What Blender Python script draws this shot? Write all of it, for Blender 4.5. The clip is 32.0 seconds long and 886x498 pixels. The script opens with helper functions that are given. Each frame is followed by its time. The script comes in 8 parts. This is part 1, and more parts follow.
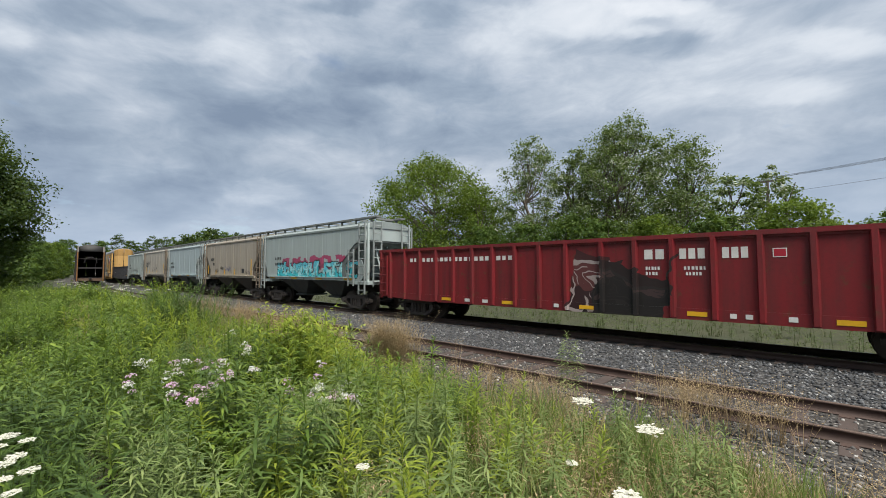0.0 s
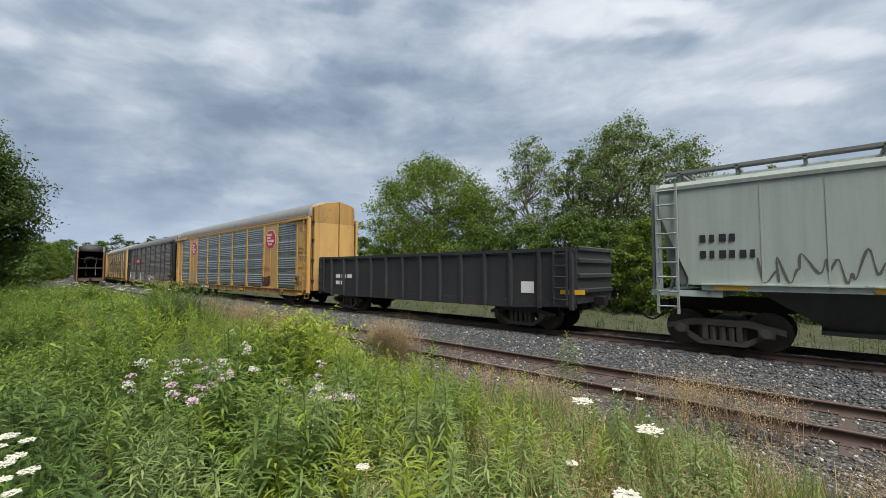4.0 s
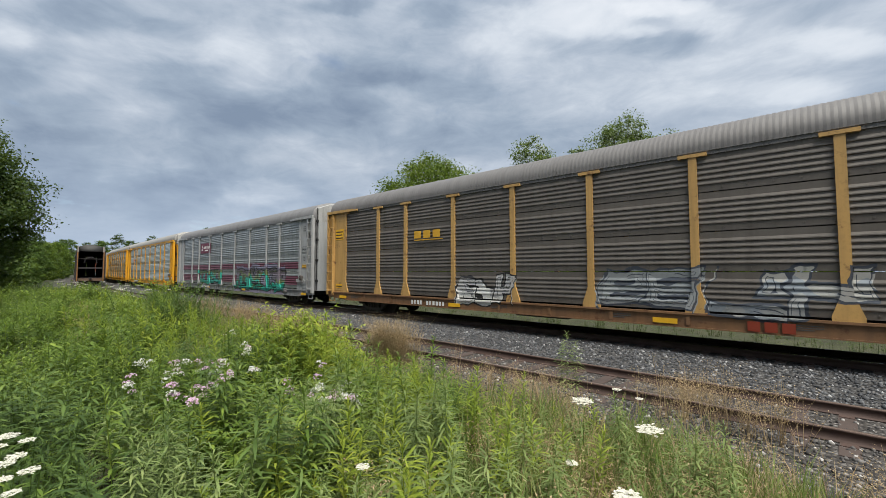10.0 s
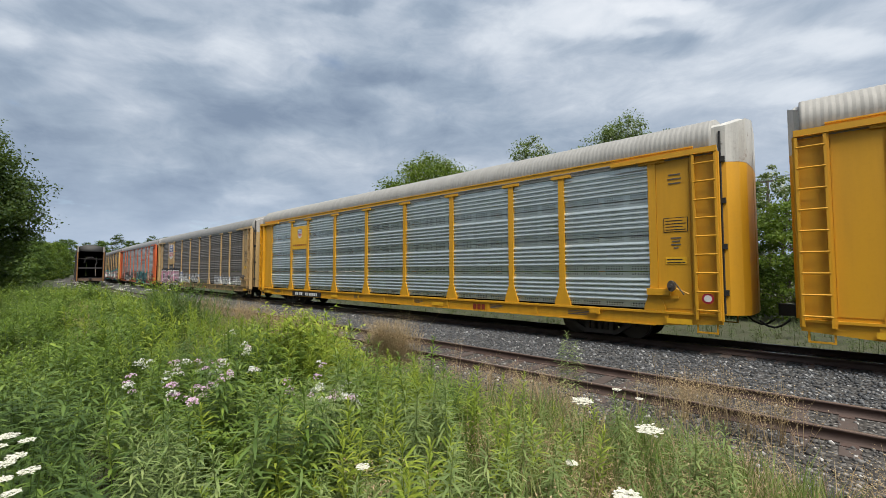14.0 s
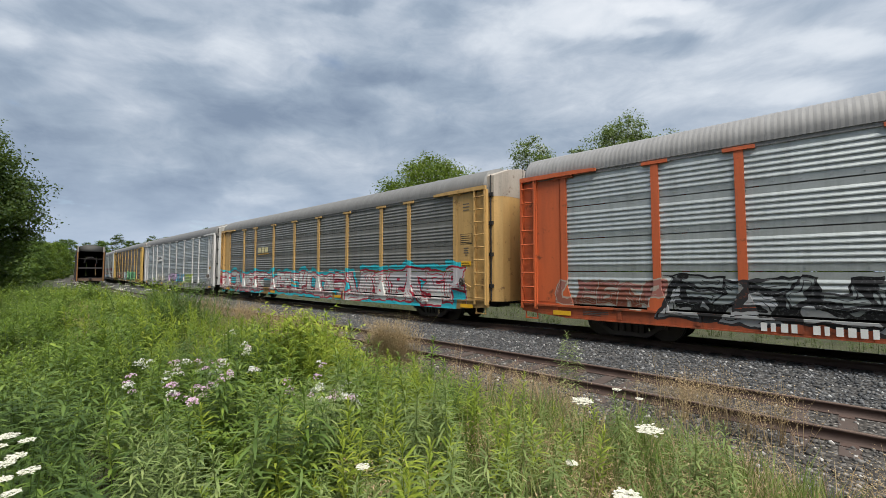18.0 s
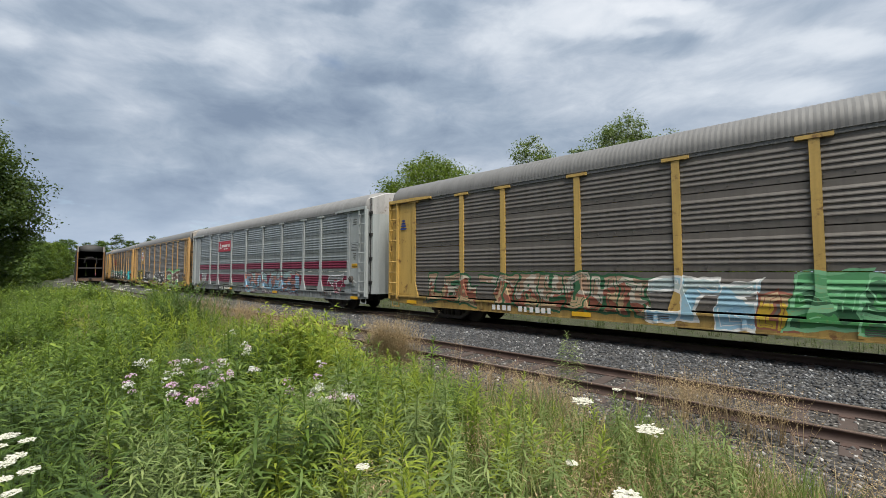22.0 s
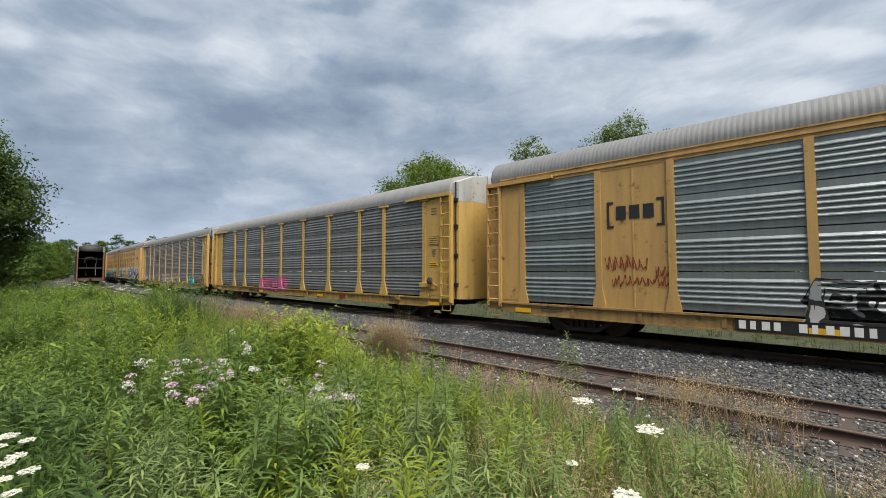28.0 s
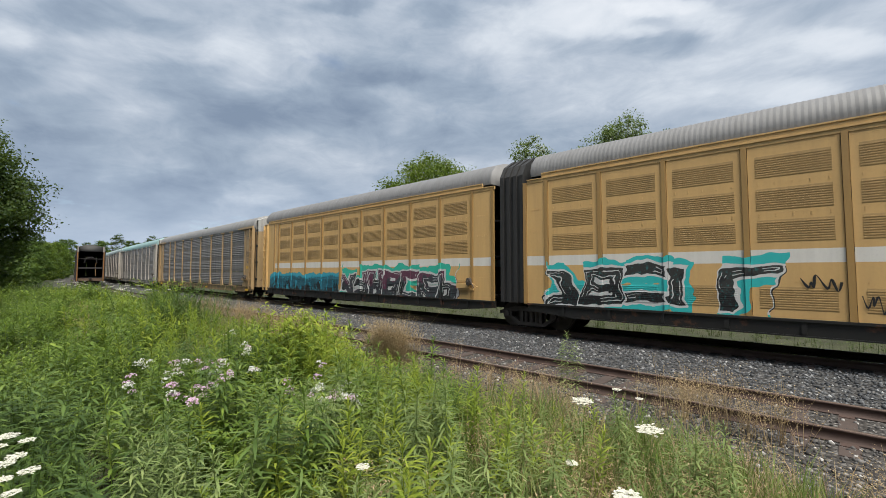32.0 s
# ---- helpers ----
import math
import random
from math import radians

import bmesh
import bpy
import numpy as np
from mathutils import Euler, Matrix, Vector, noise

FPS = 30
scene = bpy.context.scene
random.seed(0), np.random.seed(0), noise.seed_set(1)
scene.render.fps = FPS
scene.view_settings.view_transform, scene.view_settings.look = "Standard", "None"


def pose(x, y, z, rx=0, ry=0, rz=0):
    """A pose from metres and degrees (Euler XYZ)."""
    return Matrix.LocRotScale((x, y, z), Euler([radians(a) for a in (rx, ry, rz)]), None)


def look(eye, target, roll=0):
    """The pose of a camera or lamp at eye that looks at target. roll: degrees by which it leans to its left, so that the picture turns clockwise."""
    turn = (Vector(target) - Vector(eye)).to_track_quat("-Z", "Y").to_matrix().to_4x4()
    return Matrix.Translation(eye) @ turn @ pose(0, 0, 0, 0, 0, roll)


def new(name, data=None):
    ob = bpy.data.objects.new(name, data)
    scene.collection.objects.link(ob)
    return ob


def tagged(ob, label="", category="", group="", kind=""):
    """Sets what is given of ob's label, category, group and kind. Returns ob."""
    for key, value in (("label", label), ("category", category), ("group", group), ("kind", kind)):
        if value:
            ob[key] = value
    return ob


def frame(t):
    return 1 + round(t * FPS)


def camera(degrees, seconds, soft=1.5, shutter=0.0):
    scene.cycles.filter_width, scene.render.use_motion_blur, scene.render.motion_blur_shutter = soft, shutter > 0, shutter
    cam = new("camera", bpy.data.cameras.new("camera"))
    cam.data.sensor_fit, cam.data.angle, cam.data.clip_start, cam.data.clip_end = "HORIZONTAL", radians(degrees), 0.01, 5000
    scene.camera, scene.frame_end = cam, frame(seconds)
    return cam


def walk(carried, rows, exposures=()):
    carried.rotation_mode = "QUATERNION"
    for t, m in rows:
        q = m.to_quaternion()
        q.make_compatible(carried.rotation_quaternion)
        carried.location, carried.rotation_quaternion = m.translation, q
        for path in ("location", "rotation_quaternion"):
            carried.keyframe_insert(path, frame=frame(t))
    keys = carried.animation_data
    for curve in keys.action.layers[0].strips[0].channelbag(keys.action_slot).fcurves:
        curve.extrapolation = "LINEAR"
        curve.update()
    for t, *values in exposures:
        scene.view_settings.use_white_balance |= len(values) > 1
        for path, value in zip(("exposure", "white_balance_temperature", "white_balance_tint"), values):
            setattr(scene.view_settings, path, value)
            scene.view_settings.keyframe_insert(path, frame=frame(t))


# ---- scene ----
cam = camera(93.6, 32.0, soft=0.85)
EYE = Vector((0.0, 0.0, 1.86))
HEAD, UP = 0.825, 0.0533          # turn from the line towards the field, and the upward tilt
AIM = EYE + Vector((-math.cos(HEAD) * math.cos(UP), math.sin(HEAD) * math.cos(UP), math.sin(UP)))
walk(cam, [(0.0, look(EYE, AIM)), (32.0, look(EYE, AIM))], exposures=[(0.0, 1.0), (32.0, 1.0)])

# ---- light: bright clouded sky, hazy sun ----
SUN_EL, SUN_AZ = radians(60), radians(112)      # azimuth from +Y towards +X


# cloud banks: across, up, reach across, reach up, lighter or darker
CLOUDS = [(0.30, 0.50, 0.42, 0.17, 0.06), (-0.88, 0.20, 0.36, 0.15, -0.07), (0.05, 0.40, 0.25, 0.10, 0.03),
          (-1.02, 0.52, 0.061, 0.041, 0.062), (-0.92, 0.39, 0.081, 0.024, 0.050), (-0.73, 0.33, 0.081, 0.019, 0.050), (-0.48, 0.46, 0.102, 0.061, 0.056), (-0.30, 0.52, 0.081, 0.052, 0.062),
          (-0.11, 0.36, 0.061, 0.019, 0.043), (0.31, 0.56, 0.136, 0.057, 0.185), (0.51, 0.58, 0.095, 0.022, 0.195), (0.47, 0.52, 0.054, 0.016, 0.095), (0.75, 0.37, 0.204, 0.030, 0.085),
          (0.95, 0.50, 0.122, 0.033, 0.095), (-0.45, 0.14, 0.102, 0.019, 0.087), (-0.26, 0.21, 0.190, 0.030, 0.043), (-0.70, 0.21, 0.095, 0.019, 0.031), (0.12, 0.52, 0.081, 0.054, 0.085),
          (0.63, 0.54, 0.081, 0.041, 0.095), (-0.86, 0.55, 0.177, 0.046, -0.140), (-0.98, 0.46, 0.095, 0.030, -0.070), (-0.62, 0.41, 0.129, 0.041, -0.130), (-0.41, 0.33, 0.258, 0.049, -0.100),
          (-0.18, 0.41, 0.163, 0.038, -0.070), (-0.02, 0.40, 0.122, 0.054, -0.060), (-0.25, 0.59, 0.081, 0.019, -0.090), (0.53, 0.49, 0.122, 0.024, -0.075), (-0.67, 0.13, 0.106, 0.065, -0.130),
          (-0.66, 0.52, 0.081, 0.034, -0.060), (0.95, 0.56, 0.149, 0.030, -0.015), (-0.03, 0.56, 0.081, 0.034, -0.060), (-0.90, 0.27, 0.122, 0.022, -0.050), (-1.04, 0.40, 0.081, 0.027, -0.050),
          (0.29, 0.38, 0.163, 0.041, -0.005)]


def cloud_axes():
    fw = (AIM - EYE).normalized()
    rt = fw.cross(Vector((0, 0, 1))).normalized()
    return fw, rt, rt.cross(fw)


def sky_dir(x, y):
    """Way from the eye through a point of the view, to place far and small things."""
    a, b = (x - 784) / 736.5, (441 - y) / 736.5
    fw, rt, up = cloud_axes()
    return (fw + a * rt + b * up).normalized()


def build_world():
    w = bpy.data.worlds.new("sky")
    scene.world = w
    w.use_nodes = True
    nt = w.node_tree
    nt.nodes.clear()
    N = nt.nodes.new

    def math_node(op, a, b=0.0, clamp=False):
        n = N("ShaderNodeMath")
        n.operation, n.use_clamp = op, clamp
        for i, v in enumerate((a, b)):
            if isinstance(v, (int, float)):
                n.inputs[i].default_value = v
            else:
                nt.links.new(v, n.inputs[i])
        return n.outputs[0]

    def mix(fac, a, b):
        n = N("ShaderNodeMix")
        n.data_type = "RGBA"
        for i, v in ((0, fac), (6, a), (7, b)):
            if isinstance(v, (int, float)):
                n.inputs[i].default_value = v
            elif isinstance(v, tuple):
                n.inputs[i].default_value = (*v, 1)
            else:
                nt.links.new(v, n.inputs[i])
        return n.outputs[2]

    co = N("ShaderNodeTexCoord").outputs["Generated"]
    sep = N("ShaderNodeSeparateXYZ")
    nt.links.new(co, sep.inputs[0])
    zz = math_node("ADD", math_node("MAXIMUM", sep.outputs[2], 0.0), 0.22)
    flat = N("ShaderNodeCombineXYZ")
    nt.links.new(math_node("DIVIDE", sep.outputs[0], zz), flat.inputs[0])
    nt.links.new(math_node("DIVIDE", sep.outputs[1], zz), flat.inputs[1])

    def fbm(scale, detail, rough, distort, off, src=None):
        m = N("ShaderNodeMapping")
        m.inputs["Location"].default_value = off
        nt.links.new(src or flat.outputs[0], m.inputs[0])
        n = N("ShaderNodeTexNoise")
        n.inputs["Scale"].default_value = scale
        n.inputs["Detail"].default_value = detail
        n.inputs["Roughness"].default_value = rough
        n.inputs["Distortion"].default_value = distort
        nt.links.new(m.outputs[0], n.inputs["Vector"])
        return n.outputs["Fac"]

    nrm = N("ShaderNodeVectorMath")
    nrm.operation = "NORMALIZE"
    nt.links.new(co, nrm.inputs[0])

    def toward(way):
        dot = N("ShaderNodeVectorMath")
        dot.operation = "DOT_PRODUCT"
        nt.links.new(nrm.outputs[0], dot.inputs[0])
        dot.inputs[1].default_value = way
        return dot.outputs["Value"]

    squash = N("ShaderNodeMapping")
    squash.inputs["Scale"].default_value = (1, 1, 2.4)
    nt.links.new(co, squash.inputs[0])
    big = fbm(1.25, 4, 0.5, 0.3, (4.1, 0.7, 0.3), squash.outputs[0])
    fine = fbm(3.4, 7, 0.56, 0.3, (0.4, 5.2, 0), squash.outputs[0])
    small = fbm(9.0, 6, 0.62, 0.6, (1.4, 2.2, 0), squash.outputs[0])
    tone = math_node("ADD", math_node("ADD", math_node("MULTIPLY", big, 0.34), 0.045), math_node("ADD", math_node("MULTIPLY", fine, 0.46), math_node("MULTIPLY", small, 0.22)))
    # cloud banks, each an uneven oval in the part of the sky before the camera
    fw, rt, up = cloud_axes()
    ahead = math_node("MAXIMUM", toward(fw), 0.05)
    warp, lift = fbm(4.2, 5, 0.6, 0.2, (7.3, 2.1, 0.5), squash.outputs[0]), fbm(4.2, 5, 0.6, 0.2, (1.3, 8.1, 3.5), squash.outputs[0])
    ax = math_node("ADD", math_node("DIVIDE", toward(rt), ahead), math_node("MULTIPLY", math_node("SUBTRACT", warp, 0.5), 0.16))
    by = math_node("ADD", math_node("DIVIDE", toward(up), ahead), math_node("MULTIPLY", math_node("SUBTRACT", lift, 0.5), 0.11))
    front = math_node("MULTIPLY", math_node("SUBTRACT", toward(fw), 0.1), 5.0, True)
    for a, b, wa, wb, amp in CLOUDS:
        da = math_node("DIVIDE", math_node("SUBTRACT", ax, a), wa)
        db = math_node("DIVIDE", math_node("SUBTRACT", by, b), wb)
        q = math_node("ADD", math_node("MULTIPLY", da, da), math_node("MULTIPLY", db, db))
        oval = math_node("EXPONENT", math_node("MULTIPLY", math_node("MULTIPLY", q, q), -0.7))
        tone = math_node("ADD", tone, math_node("MULTIPLY", math_node("MULTIPLY", oval, front), amp))
    ramp = N("ShaderNodeValToRGB")
    cr = ramp.color_ramp
    cr.elements[0].position, cr.elements[0].color = 0.36, (0.115, 0.15, 0.205, 1)
    cr.elements[1].position, cr.elements[1].color = 0.82, (0.42, 0.44, 0.47, 1)
    for p, c in ((0.48, (0.175, 0.215, 0.27)), (0.58, (0.25, 0.285, 0.335)), (0.68, (0.34, 0.37, 0.41))):
        cr.elements.new(p).color = (*c, 1)
    nt.links.new(tone, ramp.inputs[0])
    sky = N("ShaderNodeTexSky")
    sky.sky_type, sky.sun_disc = "NISHITA", False
    sky.sun_elevation, sky.sun_rotation = SUN_EL, SUN_AZ
    sk = N("ShaderNodeVectorMath")
    sk.operation = "SCALE"
    sk.inputs["Scale"].default_value = 0.07
    nt.links.new(sky.outputs[0], sk.inputs[0])
    cover = math_node("MULTIPLY", math_node("SUBTRACT", fbm(1.9, 5, 0.55, 0.2, (2.7, 9.2, 0)), 0.22), 7.0, True)
    col = mix(cover, sk.outputs[0], ramp.outputs[0])
    haze = math_node("MULTIPLY", math_node("SUBTRACT", 0.24, sep.outputs[2]), 4.2, True)
    col = mix(math_node("MULTIPLY", haze, 0.62), col, (0.25, 0.305, 0.385))
    bg = N("ShaderNodeBackground")
    bg.inputs["Strength"].default_value = 1.0
    nt.links.new(col, bg.inputs["Color"])
    nt.links.new(bg.outputs[0], N("ShaderNodeOutputWorld").inputs["Surface"])


build_world()
sun = new("sun", bpy.data.lights.new("sun", "SUN"))
sun.data.energy, sun.data.angle, sun.data.color = 3.3, radians(35), (1.0, 0.95, 0.85)
sun.matrix_world = look((0, 0, 60), Vector((0, 0, 60)) - Vector((math.sin(SUN_AZ) * math.cos(SUN_EL), math.cos(SUN_AZ) * math.cos(SUN_EL), math.sin(SUN_EL))))


# ---- node materials ----
class Nodes:
    """A material's node tree with short calls."""

    def __init__(self, name):
        self.m = bpy.data.materials.new(name)
        self.m.use_nodes = True
        self.t = self.m.node_tree
        self.b = self.t.nodes["Principled BSDF"]

    def n(self, kind, **kw):
        return self.t.nodes.new(kind)

    def put(self, socket, v):
        if isinstance(v, (int, float)):
            socket.default_value = v
        elif isinstance(v, (tuple, list, Vector)):
            socket.default_value = (*v, 1) if len(v) == 3 and len(socket.default_value) == 4 else v
        else:
            self.t.links.new(v, socket)

    def math(self, op, a, b=0.0, c=None, clamp=False):
        n = self.t.nodes.new("ShaderNodeMath")
        n.operation, n.use_clamp = op, clamp
        self.put(n.inputs[0], a)
        self.put(n.inputs[1], b)
        if c is not None:
            self.put(n.inputs[2], c)
        return n.outputs[0]

    def mix(self, fac, a, b, blend="MIX"):
        n = self.t.nodes.new("ShaderNodeMix")
        n.data_type, n.blend_type = "RGBA", blend
        self.put(n.inputs[0], fac)
        self.put(n.inputs[6], a)
        self.put(n.inputs[7], b)
        return n.outputs[2]

    def coord(self, ob=None, which="Object"):
        n = self.t.nodes.new("ShaderNodeTexCoord")
        if ob is not None:
            n.object = ob
        return n.outputs[which]

    def mapped(self, v, scale=(1, 1, 1), loc=(0, 0, 0)):
        n = self.t.nodes.new("ShaderNodeMapping")
        n.inputs["Scale"].default_value, n.inputs["Location"].default_value = scale, loc
        self.put(n.inputs[0], v)
        return n.outputs[0]

    def noise(self, v, scale, detail=4.0, rough=0.55, distort=0.0, col=False):
        n = self.t.nodes.new("ShaderNodeTexNoise")
        for k, x in (("Scale", scale), ("Detail", detail), ("Roughness", rough), ("Distortion", distort)):
            n.inputs[k].default_value = x
        self.put(n.inputs["Vector"], v)
        return n.outputs["Color" if col else "Fac"]

    def ramp(self, fac, stops, flat=False):
        n = self.t.nodes.new("ShaderNodeValToRGB")
        cr = n.color_ramp
        if flat:
            cr.interpolation = "CONSTANT"
        cr.elements[0].position, cr.elements[0].color = stops[0][0], (*stops[0][1], 1)
        cr.elements[1].position, cr.elements[1].color = stops[-1][0], (*stops[-1][1], 1)
        for p, c in stops[1:-1]:
            cr.elements.new(p).color = (*c, 1)
        self.put(n.inputs[0], fac)
        return n.outputs[0]

    def bump(self, h, strength=0.3, dist=0.02):
        n = self.t.nodes.new("ShaderNodeBump")
        n.inputs["Strength"].default_value, n.inputs["Distance"].default_value = strength, dist
        self.put(n.inputs["Height"], h)
        self.put(self.b.inputs["Normal"], n.outputs[0])

    def done(self, col, rough=0.6, metal=0.0):
        self.put(self.b.inputs["Base Color"], col)
        self.put(self.b.inputs["Roughness"], rough)
        self.put(self.b.inputs["Metallic"], metal)
        return self.m


def plain(name, col, rough=0.6, metal=0.0, var=0.25, scale=3.0, dark=0.6, rand=0.15, bump=0.15):
    """Worn paint, metal, timber: two scales of variation and a slight relief."""
    k = Nodes(name)
    co = k.coord()
    info = k.t.nodes.new("ShaderNodeObjectInfo")
    shift = k.t.nodes.new("ShaderNodeVectorMath")
    shift.operation = "ADD"
    k.put(shift.inputs[0], co)
    k.put(shift.inputs[1], k.math("MULTIPLY", info.outputs["Random"], 17.0))
    v = shift.outputs[0]
    a, b = k.noise(v, scale, 5), k.noise(v, scale * 9, 3, 0.7)
    c = k.mix(k.math("MULTIPLY", k.math("SUBTRACT", a, 0.42, clamp=True), 4 * var, clamp=True), col, tuple(x * dark for x in col))
    c = k.mix(k.math("MULTIPLY", k.math("SUBTRACT", b, 0.5, clamp=True), 2.5 * var, clamp=True), c, tuple(x * dark * 0.8 for x in col))
    c = k.mix(k.math("MULTIPLY", info.outputs["Random"], rand), c, tuple(x * 0.55 for x in col))
    if bump:
        k.bump(b, bump, 0.01)
    return k.done(c, k.math("ADD", rough - 0.08, k.math("MULTIPLY", a, 0.16)), metal)


def leafy(name, stops, trans=0.35, rough=0.55, island=True, scale=0.35):
    """Leaves: tint by leaf and by patch, with light passing through."""
    k = Nodes(name)
    if island:
        r = k.t.nodes.new("ShaderNodeNewGeometry").outputs["Random Per Island"]
    else:
        r = k.noise(k.coord(), 6.0, 3)
    patch = k.noise(k.coord(), scale, 3)
    f = k.math("ADD", k.math("MULTIPLY", r, 0.5), k.math("ADD", k.math("MULTIPLY", k.math("SUBTRACT", patch, 0.5), 1.1), 0.27), clamp=True)
    c = k.ramp(f, stops)
    k.b.inputs["Specular IOR Level"].default_value = 0.22
    m = k.done(c, rough)
    tr = k.t.nodes.new("ShaderNodeBsdfTranslucent")
    k.put(tr.inputs[0], k.mix(0.35, c, (0.30, 0.42, 0.04)))
    ms = k.t.nodes.new("ShaderNodeMixShader")
    ms.inputs[0].default_value = trans
    out = k.t.nodes["Material Output"]
    k.t.links.new(k.b.outputs[0], ms.inputs[1])
    k.t.links.new(tr.outputs[0], ms.inputs[2])
    k.t.links.new(ms.outputs[0], out.inputs[0])
    return m


def coat(name, col, car, rough=0.5, metal=0.0, grime=0.4, sprays=(), rust=0.0, fade=0.0, holes=False, bands=(), ribs=0.0):
    """Car paint: streaks of dirt, rust, and sprayed shapes, all laid out on the whole car."""
    k = Nodes(name)
    co = k.coord(car)
    sep = k.t.nodes.new("ShaderNodeSeparateXYZ")
    k.put(sep.inputs[0], co)
    x, y, z = sep.outputs
    streak = k.noise(k.mapped(co, (2.6, 1, 0.22)), 1.6, 5, 0.6)
    blot = k.noise(co, 0.55, 4, 0.6)
    grain = k.noise(co, 14, 3, 0.7)
    c = col
    for z0, z1, bc in bands:
        c = k.mix(k.math("LESS_THAN", k.math("ABSOLUTE", k.math("SUBTRACT", z, (z0 + z1) / 2)), (z1 - z0) / 2), c, bc)
    if fade:
        c = k.mix(k.math("MULTIPLY", k.math("SUBTRACT", blot, 0.35, clamp=True), 3 * fade, clamp=True), c, tuple(0.5 * v + 0.22 for v in col))
    c = k.mix(k.math("MULTIPLY", k.math("SUBTRACT", streak, 0.40, clamp=True), 3.5 * grime, clamp=True), c, k.mix(0.55, c, (0.022, 0.02, 0.018)))
    c = k.mix(k.math("MULTIPLY", k.math("SUBTRACT", grain, 0.5, clamp=True), 2 * grime, clamp=True), c, k.mix(0.6, c, (0.01, 0.01, 0.01)))
    if rust:
        rf = k.math("MULTIPLY", k.math("SUBTRACT", k.noise(co, 2.7, 6, 0.65), 0.62 - 0.1 * rust, clamp=True), 9, clamp=True)
        c = k.mix(k.math("MULTIPLY", rf, 0.85), c, (0.10, 0.04, 0.02))
    side = k.math("LESS_THAN", y, -0.9)
    for i, (x0, x1, z0, z1, fills, line, halo, cell) in enumerate(sprays):
        # block strokes side by side, stem, bars and slant, each cell with its own choice of them
        h, wide = z1 - z0, x1 - x0
        count = max(1, round(wide / (0.86 * h * min(1.5, max(0.55, cell / 0.65)))))
        cw, th = wide / count / h, 0.145
        flat = k.t.nodes.new("ShaderNodeCombineXYZ")
        k.put(flat.inputs[0], x)
        k.put(flat.inputs[1], z)
        wob = k.t.nodes.new("ShaderNodeSeparateColor")
        k.put(wob.inputs[0], k.noise(k.mapped(flat.outputs[0], (1, 1, 1), (i * 3.1, x0, 0)), 1.7 / h, 2, 0.5, col=True))
        zc = k.math("DIVIDE", k.math("SUBTRACT", z, (z0 + z1) / 2), h)
        px = k.math("ADD", k.math("MULTIPLY", k.math("SUBTRACT", x, x0), count / wide), k.math("MULTIPLY", k.math("SUBTRACT", wob.outputs[0], 0.5), 0.75))
        px = k.math("SUBTRACT", px, k.math("MULTIPLY", zc, 0.16))
        idx = k.math("FLOOR", px)
        X = k.math("MULTIPLY", k.math("SUBTRACT", k.math("SUBTRACT", px, idx), 0.5), cw)
        pick = []
        for salt in (0.0, 13.7):
            wn = k.t.nodes.new("ShaderNodeTexWhiteNoise")
            wn.noise_dimensions = "1D"
            k.put(wn.inputs["W"], k.math("ADD", idx, i * 7.3 + x0 + salt))
            rs = k.t.nodes.new("ShaderNodeSeparateColor")
            k.put(rs.inputs[0], wn.outputs["Color"])
            pick += list(rs.outputs[:3])
        Y = k.math("ADD", k.math("MULTIPLY", zc, 1.04), k.math("ADD", k.math("MULTIPLY", k.math("SUBTRACT", pick[5], 0.5), 0.14), k.math("MULTIPLY", k.math("SUBTRACT", wob.outputs[1], 0.5), 0.42)))
        inside = k.math("MULTIPLY", k.math("GREATER_THAN", px, -0.05), k.math("LESS_THAN", px, count + 0.05))
        on = k.math("MULTIPLY", side, inside)
        absY = k.math("ABSOLUTE", Y)

        def block(cx, hx, cy, hy, gone=None):
            d = k.math("MAXIMUM", k.math("SUBTRACT", k.math("ABSOLUTE", k.math("SUBTRACT", X, cx)), hx), k.math("SUBTRACT", k.math("ABSOLUTE", k.math("SUBTRACT", Y, cy)), hy))
            return d if gone is None else k.math("ADD", d, k.math("MULTIPLY", gone, 9.0))
        edge = cw / 2 - th - 0.02
        up, low = k.math("LESS_THAN", pick[1], 0.34), k.math("GREATER_THAN", pick[1], 0.67)
        d = block(-edge, th, 0.0, 0.45, k.math("GREATER_THAN", pick[0], 0.86))
        d = k.math("MINIMUM", d, block(edge, th, k.math("MULTIPLY", k.math("SUBTRACT", up, low), 0.22), k.math("SUBTRACT", 0.45, k.math("MULTIPLY", k.math("ADD", up, low), 0.2)), k.math("GREATER_THAN", pick[3], 0.82)))
        for cy, r, odds in ((0.345, pick[2], 0.74), (0.0, pick[3], 0.62), (-0.345, pick[4], 0.70)):
            d = k.math("MINIMUM", d, block(0.0, edge + th, cy, 0.115, k.math("GREATER_THAN", r, odds)))
        slant = k.math("SUBTRACT", k.math("ABSOLUTE", k.math("ADD", k.math("MULTIPLY", X, 0.9 / math.hypot(0.9, cw)), k.math("MULTIPLY", Y, cw / math.hypot(0.9, cw)))), th)
        slant = k.math("ADD", k.math("MAXIMUM", slant, k.math("SUBTRACT", absY, 0.45)), k.math("MULTIPLY", k.math("LESS_THAN", pick[5], 0.6), 9.0))
        d = k.math("MINIMUM", d, slant)
        body = k.math("MULTIPLY", k.math("LESS_THAN", d, 0.055), on)
        patch = k.math("ADD", k.math("MULTIPLY", k.noise(flat.outputs[0], 1.6 / h, 2, 0.5), 0.8), k.math("MULTIPLY", k.math("SUBTRACT", z, z0), 0.3 / h))
        lo, hi = 0.36, 0.72
        step = (hi - lo) / len(fills)
